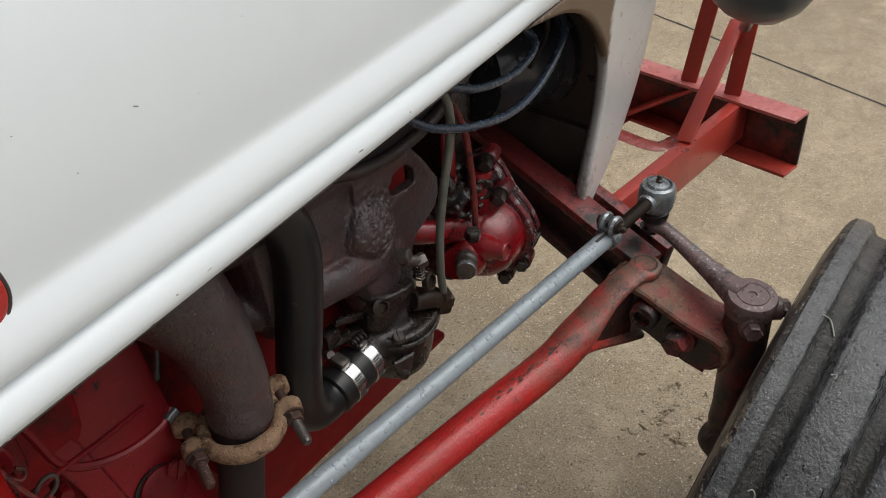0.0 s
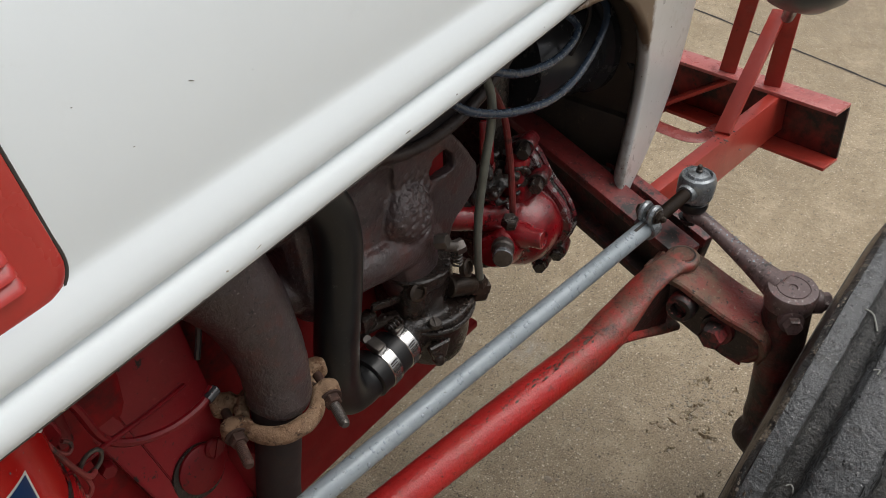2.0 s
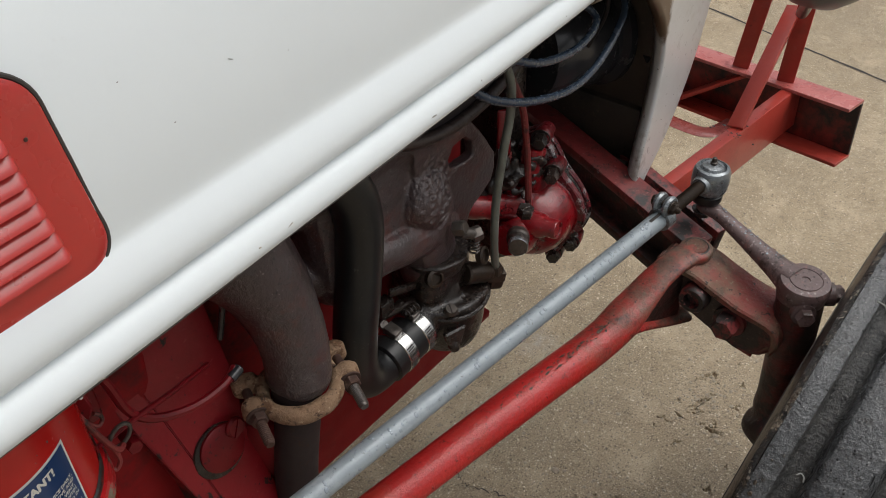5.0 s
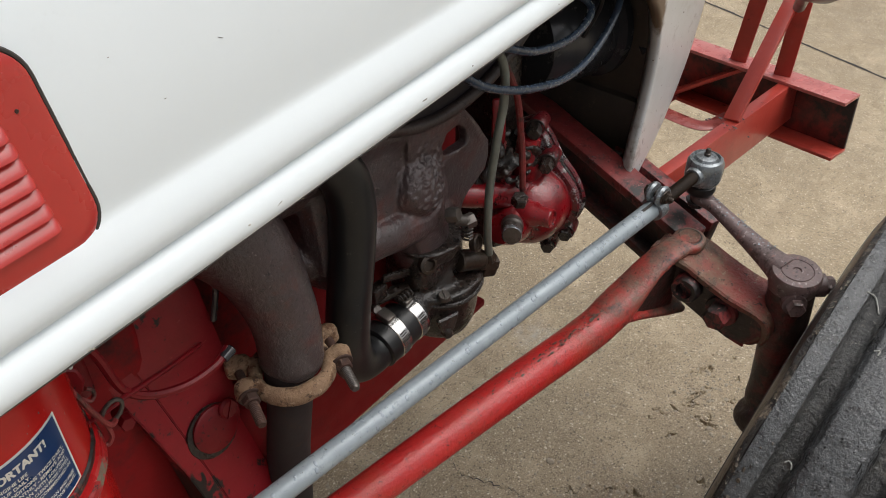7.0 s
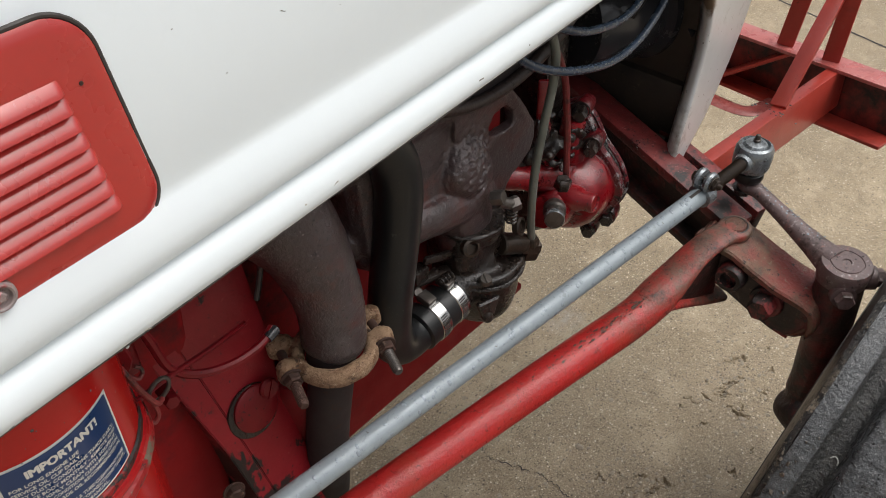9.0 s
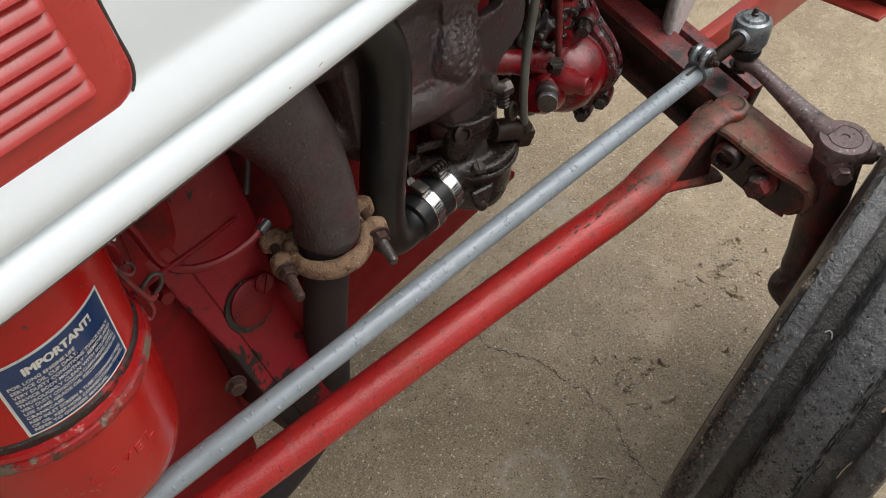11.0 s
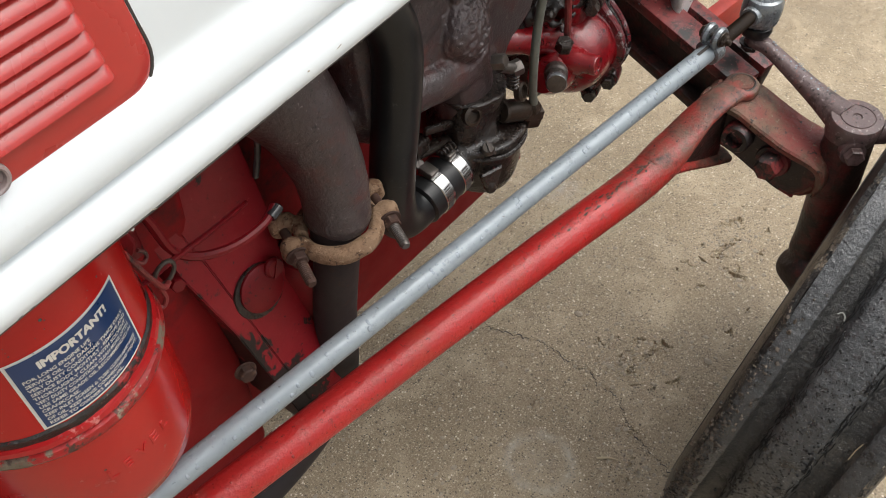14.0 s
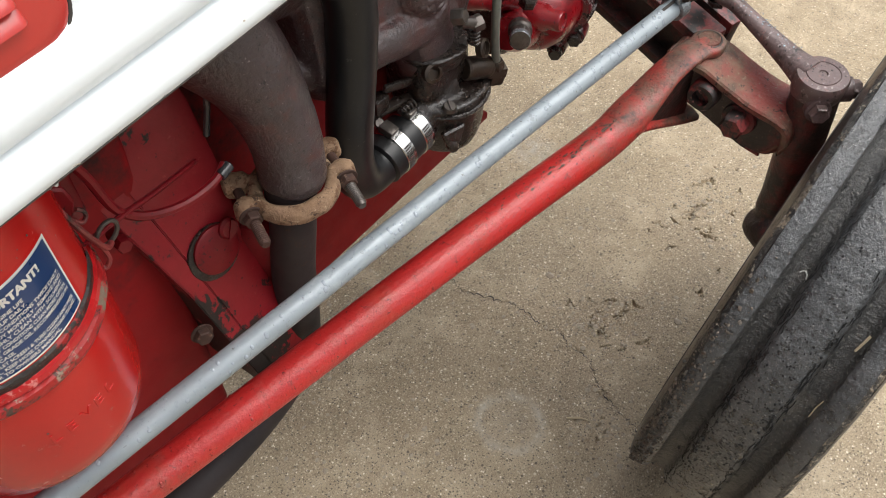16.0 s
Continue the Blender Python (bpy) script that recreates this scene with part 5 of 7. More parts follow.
def fan_and_generator():
    # dark generator and fan pulley in the shade under the hood
    bm = bmesh.new()
    lathe(bm, [(0.03, -0.07), (0.062, -0.065), (0.066, -0.05), (0.066, 0.02), (0.060, 0.03), (0.060, 0.04), (0.070, 0.045), (0.070, 0.055), (0.058, 0.06), (0.058, 0.066), (0.072, 0.072), (0.072, 0.08), (0.03, 0.085)], (0.835, 0.530, 0.835), (0.95, -0.28, -0.05), 36)
    g = tpart("generator", bm, "black", "black ribbed generator with pulley in shade")
    for k in range(9):
        w = 2 * math.pi * k / 9
        bm = bmesh.new()
        m = Matrix.Translation((0.908, 0.508, 0.832)) @ frame_of((0.95, -0.28, -0.05)) @ pose(0.066 * math.cos(w), 0.066 * math.sin(w), 0, 0, 0, math.degrees(w)) @ pose(0, 0, 0, 24, 0, 0)
        box(bm, (0.026, 0.030, 0.006), m, 0.002)
        part("cooling_fin", bm, "black", g)
    # oversized dark radiator and an added plate stand in for the shaded interior
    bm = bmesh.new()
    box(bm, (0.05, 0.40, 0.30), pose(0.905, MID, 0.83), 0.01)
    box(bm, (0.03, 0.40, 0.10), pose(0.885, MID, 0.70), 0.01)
    tpart("radiator", bm, "radiator", "dark brown radiator side, enlarged to cover the lit shell interior")
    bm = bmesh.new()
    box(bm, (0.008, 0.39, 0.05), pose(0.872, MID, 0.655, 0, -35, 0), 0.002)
    tpart("radiator_apron", bm, "radiator", "dark brown plate added to close the gap below the radiator")
    # cables that arch from the hood to the front
    for name, pts in (("cable", [(0.46, 0.43, 0.985), (0.507, 0.421, 0.936), (0.553, 0.419, 0.908), (0.609, 0.419, 0.886), (0.672, 0.423, 0.869), (0.728, 0.428, 0.869), (0.777, 0.434, 0.885), (0.808, 0.441, 0.908), (0.812, 0.458, 0.925), (0.79, 0.50, 0.935)]),
                      ("cable", [(0.51, 0.43, 0.975), (0.567, 0.424, 0.943), (0.618, 0.424, 0.921), (0.680, 0.427, 0.909), (0.724, 0.432, 0.914), (0.738, 0.442, 0.925), (0.72, 0.47, 0.945)])):
        bm = bmesh.new()
        sweep(bm, [(*p, 0.0043) for p in pts], 14, 8)
        cb = tpart(name, bm, "cable", "slate-blue rubber cable with printed marks")
        run = smooth_path([(*p, 0.0043) for p in pts], 30)
        bm = bmesh.new()
        rng = random.Random(5)
        for i in range(60, 190):
            if rng.random() < 0.22 and i + 1 < len(run):
                a, b = Vector(run[i][:3]), Vector(run[i + 1][:3])
                d = (b - a).normalized()
                nrm = (V(-0.15, -0.75, 0.62) - d * V(-0.15, -0.75, 0.62).dot(d)).normalized()
                box(bm, (0.0011, 0.00025, rng.uniform(0.0007, 0.0016)), Matrix.Translation(a + nrm * 0.0043) @ frame_of(d, nrm), 0)
        tagged(part("print", bm, "line", cb, "worn pale printing too small to read"), kind="stuff")
    bm = bmesh.new()
    sweep(bm, [(0.73, 0.44, 0.955, 0.003), (0.77, 0.445, 0.935, 0.003), (0.79, 0.455, 0.90, 0.003), (0.785, 0.47, 0.86, 0.003)], 8, 6)
    tpart("lead", bm, "hose", "thin black lead")


fan_and_generator()


def gearbox_details():
    """Wires, dipstick and small rods between block and air cleaner."""
    for pts, r, mname, label in (
            ([(0.112, 0.445, 0.925), (0.125, 0.440, 0.888), (0.134, 0.440, 0.847), (0.152, 0.440, 0.824), (0.181, 0.440, 0.810), (0.209, 0.440, 0.809), (0.225, 0.445, 0.812)], 0.0034, "red_block", "red painted wire loop"),
            ([(0.0974, 0.425, 0.8531), (0.1295, 0.435, 0.8438), (0.1719, 0.450, 0.8264), (0.215, 0.466, 0.810)], 0.0021, "red_block", "thin red-painted steel rod"),
            ([(0.125, 0.455, 0.897), (0.16, 0.465, 0.885), (0.195, 0.475, 0.87), (0.25, 0.49, 0.88)], 0.0018, "red_block", "thin red wire"),
            ([(0.0945, 0.424, 0.900), (0.0963, 0.420, 0.892), (0.0978, 0.418, 0.8855), (0.1019, 0.417, 0.8698), (0.1075, 0.417, 0.8533), (0.111, 0.418, 0.8471), (0.1157, 0.422, 0.844)], 0.0021, "axle_red", "thick red wire bail"),
            ([(0.1075, 0.419, 0.8533), (0.1086, 0.418, 0.844), (0.1082, 0.417, 0.8385), (0.1044, 0.417, 0.8342), (0.1009, 0.418, 0.8363)], 0.0017, "axle_red", "bent red wire hook"),
            ([(0.0985, 0.420, 0.884), (0.1000, 0.420, 0.8819), (0.1042, 0.419, 0.8766), (0.1083, 0.420, 0.878), (0.1082, 0.420, 0.8829), (0.1046, 0.420, 0.8876)], 0.0014, "axle_red", "looped red wire end"),
            ([(0.248, 0.47, 0.90), (0.244, 0.478, 0.86), (0.250, 0.484, 0.835), (0.245, 0.49, 0.80)], 0.0028, "black", "black wire")):
        bm = bmesh.new()
        sweep(bm, [(*p, r) for p in pts], 8, 6)
        tpart("wire", bm, mname, label)
    bm = bmesh.new()
    sweep(bm, [(0.1165 + 0.0080 * math.cos(w) + 0.002 * math.sin(w), 0.424, 0.8512 + 0.0082 * math.sin(w), 0.0016) for w in [k * math.pi / 10 for k in range(21)]], 8, 1)
    tpart("dipstick_ring", bm, "steel", "steel pull ring of the dipstick")
    bm = bmesh.new()
    lathe(bm, [(0.0042, 0), (0.0046, 0.002), (0.0046, 0.011), (0.0035, 0.012)], (0.216, 0.4405, 0.8092), (0.95, 0.2, 0.1), 14)
    tpart("wire_boot", bm, "black", "black rubber boot")


gearbox_details()


# air cleaner --------------------------------------------------------
AC = V(0.030, 0.445, 0.0)
AC_R = 0.0722


def air_cleaner():
    bm = bmesh.new()
    lathe(bm, [(0.02, 1.02), (AC_R - 0.01, 1.018), (AC_R, 1.006), (AC_R, 0.858), (AC_R + 0.0012, 0.8545), (AC_R + 0.0012, 0.852)], AC, (0, 0, 1), 72)
    a = tpart("air_cleaner", bm, "red_clean", "glossy red oil-bath air cleaner with blue instruction label")
    bm = bmesh.new()
    lathe(bm, [(AC_R + 0.0002, 0.8605), (AC_R + 0.0016, 0.8590), (AC_R + 0.0018, 0.8545), (AC_R + 0.0008, 0.8525)], AC, (0, 0, 1), 96, caps=False)
    lumps(bm, 0.0008, 120, 2.0)
    part("seam", bm, "rim_grime", a, "grimy black seam with chips of red paint")
    bm = bmesh.new()
    lathe(bm, [(AC_R + 0.0008, 0.8535), (AC_R + 0.0036, 0.8525), (AC_R + 0.0044, 0.8495), (AC_R + 0.0034, 0.8470), (AC_R + 0.0016, 0.8460)], AC, (0, 0, 1), 96, caps=False)
    lumps(bm, 0.0004, 70, 2.0)
    part("bead", bm, "red_bead", a, "red bead with paint rubbed thin")
    bm = bmesh.new()
    lathe(bm, [(AC_R + 0.0012, 0.8465), (AC_R + 0.0050, 0.8450), (AC_R + 0.0060, 0.8410), (AC_R + 0.0046, 0.8375), (AC_R + 0.0022, 0.8360)], AC, (0, 0, 1), 96, caps=False)
    lumps(bm, 0.0006, 90, 4.0)
    part("rim", bm, "chipped_rim", a, "rolled rim chipped to rusty grey metal")
    bm = bmesh.new()
    lathe(bm, [(AC_R - 0.004, 0.846), (AC_R + 0.0022, 0.838), (AC_R + 0.0025, 0.76), (AC_R - 0.001, 0.742), (AC_R - 0.010, 0.728), (AC_R - 0.025, 0.722), (0.004, 0.720)], AC, (0, 0, 1), 72)
    cup = part("oil_cup", bm, "red_clean", a, "glossy red oil cup with faint embossed marks")
    # faint raised lettering on the cup, one letter after another
    for k, ch in enumerate("LEVEL"):
        cu = bpy.data.curves.new("letter", "FONT")
        cu.body, cu.size, cu.extrude, cu.bevel_depth = ch, 0.0125, 0.0004, 0.0003
        tmp = new("letter_tmp", cu)
        me = bpy.data.meshes.new_from_object(tmp.evaluated_get(bpy.context.evaluated_depsgraph_get()))
        bpy.data.objects.remove(tmp)
        bpy.data.curves.remove(cu)
        for v in me.vertices:
            w = radians(-104 + k * 8.2) + v.co.x / AC_R
            v.co = AC + V(math.cos(w), math.sin(w), 0) * (AC_R + 0.0024 + v.co.z) + V(0, 0, 0.790 + v.co.y)
        bm = bmesh.new()
        bm.from_mesh(me)
        bpy.data.meshes.remove(me)
        part("embossed_letter", bm, "red_clean", cup)
    # label, its white border and the lettering, all bent round the body
    w0, w1, z0, z1 = radians(-114), radians(-55), 0.8615, 0.9225

    def bent(u, z, out):
        w = w0 + (w1 - w0) * u
        return AC + V(math.cos(w), math.sin(w), 0) * (AC_R + out) + V(0, 0, z)

    def patch(u0, u1, za, zb, out, mname, name, label):
        b = bmesh.new()
        outer = [[bent(u0 + (u1 - u0) * i / 30, z, out) for i in range(31)] for z in (za, zb)]
        grid_from(b, outer)
        return part(name, b, mname, a, label)
    patch(0, 1, z0, z1, 0.0003, "label_white", "label_border", "white label border")
    patch(0.025, 0.975, z0 + 0.0017, z1 - 0.0017, 0.0006, "label_blue", "label", "blue instruction label in white capitals")
    width = AC_R * (w1 - w0)
    lines = [("IMPORTANT!", 0.0088, 0.9100, 0.20), ("FOR LONG ENGINE LIFE", 0.0036, 0.9039, 0.06), ("SERVICE OIL CUP DAILY.", 0.0036, 0.9000, 0.06),
             ("VERY DUSTY CONDITIONS TWICE DAILY.", 0.0036, 0.8961, 0.06), ("SERVICE BODY MONTHLY - REMOVE AND", 0.0036, 0.8922, 0.06),
             ("THOROUGHLY CLEAN WITH SOLVENT.", 0.0036, 0.8883, 0.06), ("VERY DUSTY CONDITIONS CLEAN MORE OFTEN.", 0.0036, 0.8844, 0.06),
             ("USE SAME GRADE OIL RECOMMENDED IN", 0.0036, 0.8805, 0.06), ("CRANKCASE.", 0.0036, 0.8766, 0.06),
             ("KEEP INLET SCREEN & TUBE CLEAN AND FREE", 0.0036, 0.8727, 0.06), ("OF OIL. KEEP HOSE CONNECTIONS TIGHT.", 0.0036, 0.8688, 0.06), ("REFER TO OWNERS MANUAL.", 0.0036, 0.8651, 0.06)]
    bm = bmesh.new()
    for text, size, z, u in lines:
        cu = bpy.data.curves.new("lettering", "FONT")
        cu.body, cu.size, cu.offset = text, size, size * (0.022 if size < 0.005 else 0.0)
        cu.resolution_u = 2
        tmp = new("lettering_tmp", cu)
        me = bpy.data.meshes.new_from_object(tmp.evaluated_get(bpy.context.evaluated_depsgraph_get()))
        wid = max((v.co.x for v in me.vertices), default=1)
        fit = min(1.0, (0.94 - u) * width / wid)
        if text.startswith("IMP"):
            fit = (0.60 * width) / wid
        flat = [v.co.copy() for v in me.vertices]
        # the heading is bold: its strokes are widened by shifted copies
        for k, (sx, sz) in enumerate(((0, 0),) if size < 0.005 else ((0, 0), (0.00045, 0.0), (-0.00045, 0.0), (0, 0.0003), (0, -0.0003))):
            for v, q in zip(me.vertices, flat):
                v.co = bent(u + (q.x * fit + sx) / width, z + q.y * (1.0 if size < 0.005 else 0.95) + sz, 0.0009 + 0.00005 * k)
            bm.from_mesh(me)
        bpy.data.objects.remove(tmp)
        bpy.data.curves.remove(cu)
        bpy.data.meshes.remove(me)
    part("lettering", bm, "label_white", a, "white capital lettering")
    # bracket behind the body
    bm = bmesh.new()
    slab(bm, [(-0.010, -0.012), (0.006, -0.014), (0.010, -0.004), (0.008, 0.008), (0.0, 0.014), (-0.010, 0.012)], 0.005, pose(0.1005, 0.434, 0.888, 90, 0, -20), 0.0015)
    box(bm, (0.012, 0.05, 0.10), pose(0.115, 0.472, 0.90), 0.003)
    part("bracket", bm, "red_block", a)


air_cleaner()


# steering and axle --------------------------------------------------
LINK_A, LINK_B = V(0.713, 0.311, 0.735), V(-0.0129, 0.4067, 0.6906)


def drag_link():
    d = (LINK_B - LINK_A).normalized()
    bm = bmesh.new()
    lathe(bm, [(0.0085, 0), (0.0098, 0.0006), (0.0100, 0.02), (0.0101, 0.35), (0.0102, 1.05), (0.009, 1.052)], LINK_A, d, 32)
    k = tpart("drag_link", bm, "zinc", "galvanised steel drag link tube beaded with rain")
    # slot, split clamp and bolt at the front end
    bm = bmesh.new()
    up = V(0, 0, 1)
    side = d.cross(up).normalized()
    box(bm, (0.0035, 0.0012, 0.035), Matrix.Translation(LINK_A + d * 0.018 + up * 0.0095 - side * 0.001) @ frame_of(d), 0)
    part("slot", bm, "seal", k)
    bm = bmesh.new()
    c = LINK_A + d * 0.002
    lathe(bm, [(0.0098, 0), (0.0138, 0.0006), (0.0142, 0.007), (0.0138, 0.0134), (0.0098, 0.014)], c, d, 28, caps=False)
    for s in (-1, 1):
        m = Matrix.Translation(c + d * 0.007 + up * 0.0165 + side * (0.0062 * s)) @ frame_of(side, d)
        lathe(bm, [(0.0112, -0.0032), (0.0124, 0), (0.0112, 0.0032)], c + d * 0.007 + up * 0.0175 + side * (0.0060 * s), side, 22)
        box(bm, (0.012, 0.013, 0.005), m, 0.001)
    cl = part("tube_clamp", bm, "zinc_end", k, "split zinc clamp")
    bm = bmesh.new()
    q = c + d * 0.007 + up * 0.0178
    for s, r in ((-1, 0.0065), (1, 0.0065)):
        hexhead(bm, q + side * (0.0092 * s), side * s, r, 0.0058, washer=True, stud=0.004 if s < 0 else 0.0, stud_r=0.0034)
    lathe(bm, [(0.0034, -0.013), (0.0034, 0.013)], q, side, 12)
    part("clamp_bolt", bm, "brass", k)
    # threaded neck and ball joint
    ball = V(0.8125, 0.3050, 0.0)
    bm = bmesh.new()
    a = LINK_A + d * 0.004
    b = V(0.800, 0.3065, 0.731)
    ln = (b - a).length
    prof = [(0.0074, 0.0)]
    n = int(ln / 0.0022)
    for i in range(n):
        prof += [(0.0076, ln * i / n), (0.0066, ln * (i + 0.5) / n)]
    lathe(bm, prof, a, b - a, 20)
    part("threaded_neck", bm, "brass", k, "rusty brown threaded neck")
    bm = bmesh.new()
    lathe(bm, [(0.012, 0.7125), (0.018, 0.714), (0.0204, 0.717), (0.0216, 0.721), (0.0220, 0.732), (0.0214, 0.741), (0.0192, 0.746), (0.0160, 0.7475), (0.0152, 0.7445), (0.0148, 0.7445), (0.012, 0.7485), (0.006, 0.7505), (0.001, 0.751)], ball, (0, 0, 1), 36)
    sweep(bm, [(0.806, 0.306, 0.731, 0.013), (0.795, 0.307, 0.731, 0.0118), (0.786, 0.3075, 0.7315, 0.0100)], 18, 4)
    lumps(bm, 0.0006, 90, 2.0)
    part("ball_joint", bm, "zinc_end", k, "zinc ball joint with grease nipple")
    bm = bmesh.new()
    lathe(bm, [(0.0042, 0.749), (0.0042, 0.753), (0.003, 0.754), (0.0032, 0.757), (0.0022, 0.759), (0.001, 0.7595)], ball, (0, 0, 1), 12)
    part("grease_nipple", bm, "steel", k)
    bm = bmesh.new()
    lathe(bm, [(0.0125, 0.697), (0.0165, 0.700), (0.0182, 0.705), (0.0176, 0.711), (0.014, 0.714)], ball, (0, 0, 1), 28)
    part("dust_boot", bm, "hose", k, "black rubber dust boot")
    bm = bmesh.new()
    hexhead(bm, (0.8125, 0.3060, 0.6865), (0, 0, -1), 0.0100, 0.010)
    part("castle_nut", bm, "grease", k)


drag_link()

KING = V(0.774, 0.163, 0.0)
SPIN = V(0.0, -0.06, -1.0).normalized()


def radius_rod():
    bm = bmesh.new()
    # tapered tube running back under the engine
    sweep(bm, [(0.652, 0.3140, 0.6195, 0.0228, 0.86), (0.602, 0.3239, 0.607, 0.0219, 1.0), (0.4968, 0.346, 0.5993, 0.0213, 1.0), (0.2972, 0.3867, 0.5834, 0.0196, 1.0), (-0.0023, 0.4475, 0.5544, 0.0180, 1.0), (-0.3514, 0.5186, 0.517, 0.0177, 1.0)], 32, 6)
    r = tpart("radius_rod", bm, "red_rod", "faded red steering radius rod with rust spots and rain drops")
    bm = bmesh.new()
    # upper strap of the forged fork, ending in a flat eye over the axle
    sweep(bm, [(0.628, 0.3190, 0.6135, 0.0218, 0.93), (0.654, 0.3145, 0.6220, 0.0230, 0.80), (0.680, 0.310, 0.635, 0.0210, 0.55), (0.705, 0.305, 0.649, 0.0186, 0.42), (0.735, 0.297, 0.659, 0.0175, 0.38), (0.766, 0.288, 0.6615, 0.0175, 0.38)], 24, 6)
    lathe(bm, [(0.0190, -0.007), (0.0200, -0.004), (0.0200, 0.003), (0.0182, 0.0055)], (0.766, 0.288, 0.660), (-0.08, 0, 1), 28)
    # lower strap passes below the axle
    sweep(bm, [(0.64, 0.319, 0.610, 0.0200), (0.67, 0.312, 0.598, 0.017), (0.70, 0.306, 0.584, 0.0165), (0.735, 0.297, 0.570, 0.018), (0.766, 0.288, 0.560, 0.019)], 20, 6, flat=0.40)
    fused(part("fork", bm, "red_rod", r, "forged red fork with worn, dirty edges"), 0.0026, 2)
    bm = bmesh.new()
    slab(bm, [(0.0, 0.006), (0.050, 0.024), (0.092, 0.040), (0.092, -0.048), (0.050, -0.032), (0.0, -0.010)], 0.016, pose(0.660, 0.315, 0.612, 90, 0, -13.7), 0.002)
    part("fork_web", bm, "dark_iron", r, "dark oily web between the fork's straps")
    # dirt caked in ragged islands along the upper side
    rng = random.Random(17)
    bm = bmesh.new()
    for k in range(120):
        t = rng.random() ** 0.45
        c = V(0.40, 0.3658, 0.5918).lerp(V(0.640, 0.3167, 0.6125), t)
        w = rng.gauss(0.15, 0.16)
        d = V(0.206, -0.0417, 0.0175).normalized()
        up = (V(0, 0, 1) - d * d.z).normalized()
        n = up * math.cos(w) + d.cross(up) * math.sin(w)
        rad = 0.0004 + 0.0013 * rng.random() ** 3 * (0.2 + t)
        m = Matrix.Translation(c + n * (0.0205 + 0.001 * t)) @ frame_of(n, d) @ Matrix.Diagonal((1, rng.uniform(1.2, 3.0), 0.16, 1))
        bmesh.ops.create_icosphere(bm, subdivisions=2, radius=rad, matrix=m)
    lumps(bm, 0.0012, 260, 2.0)
    tagged(part("dirt_crust", bm, "rod_dirt", r, "brown dirt caked along the upper side"), kind="stuff")
    bm = bmesh.new()
    lathe(bm, [(0.0125, 0), (0.0125, 0.0072), (0.0115, 0.0082), (0.0112, 0.0078), (0.001, 0.0078)], (0.766, 0.288, 0.6600), (-0.08, 0, 1), 28)
    part("pin", bm, "dirty_axle", r)
    bm = bmesh.new()
    lathe(bm, [(0.0126, 0), (0.0140, 0.0006), (0.0150, 0)], (0.766, 0.288, 0.6658), (-0.08, 0, 1), 28, caps=False)
    part("pin_groove", bm, "seal", r)


radius_rod()


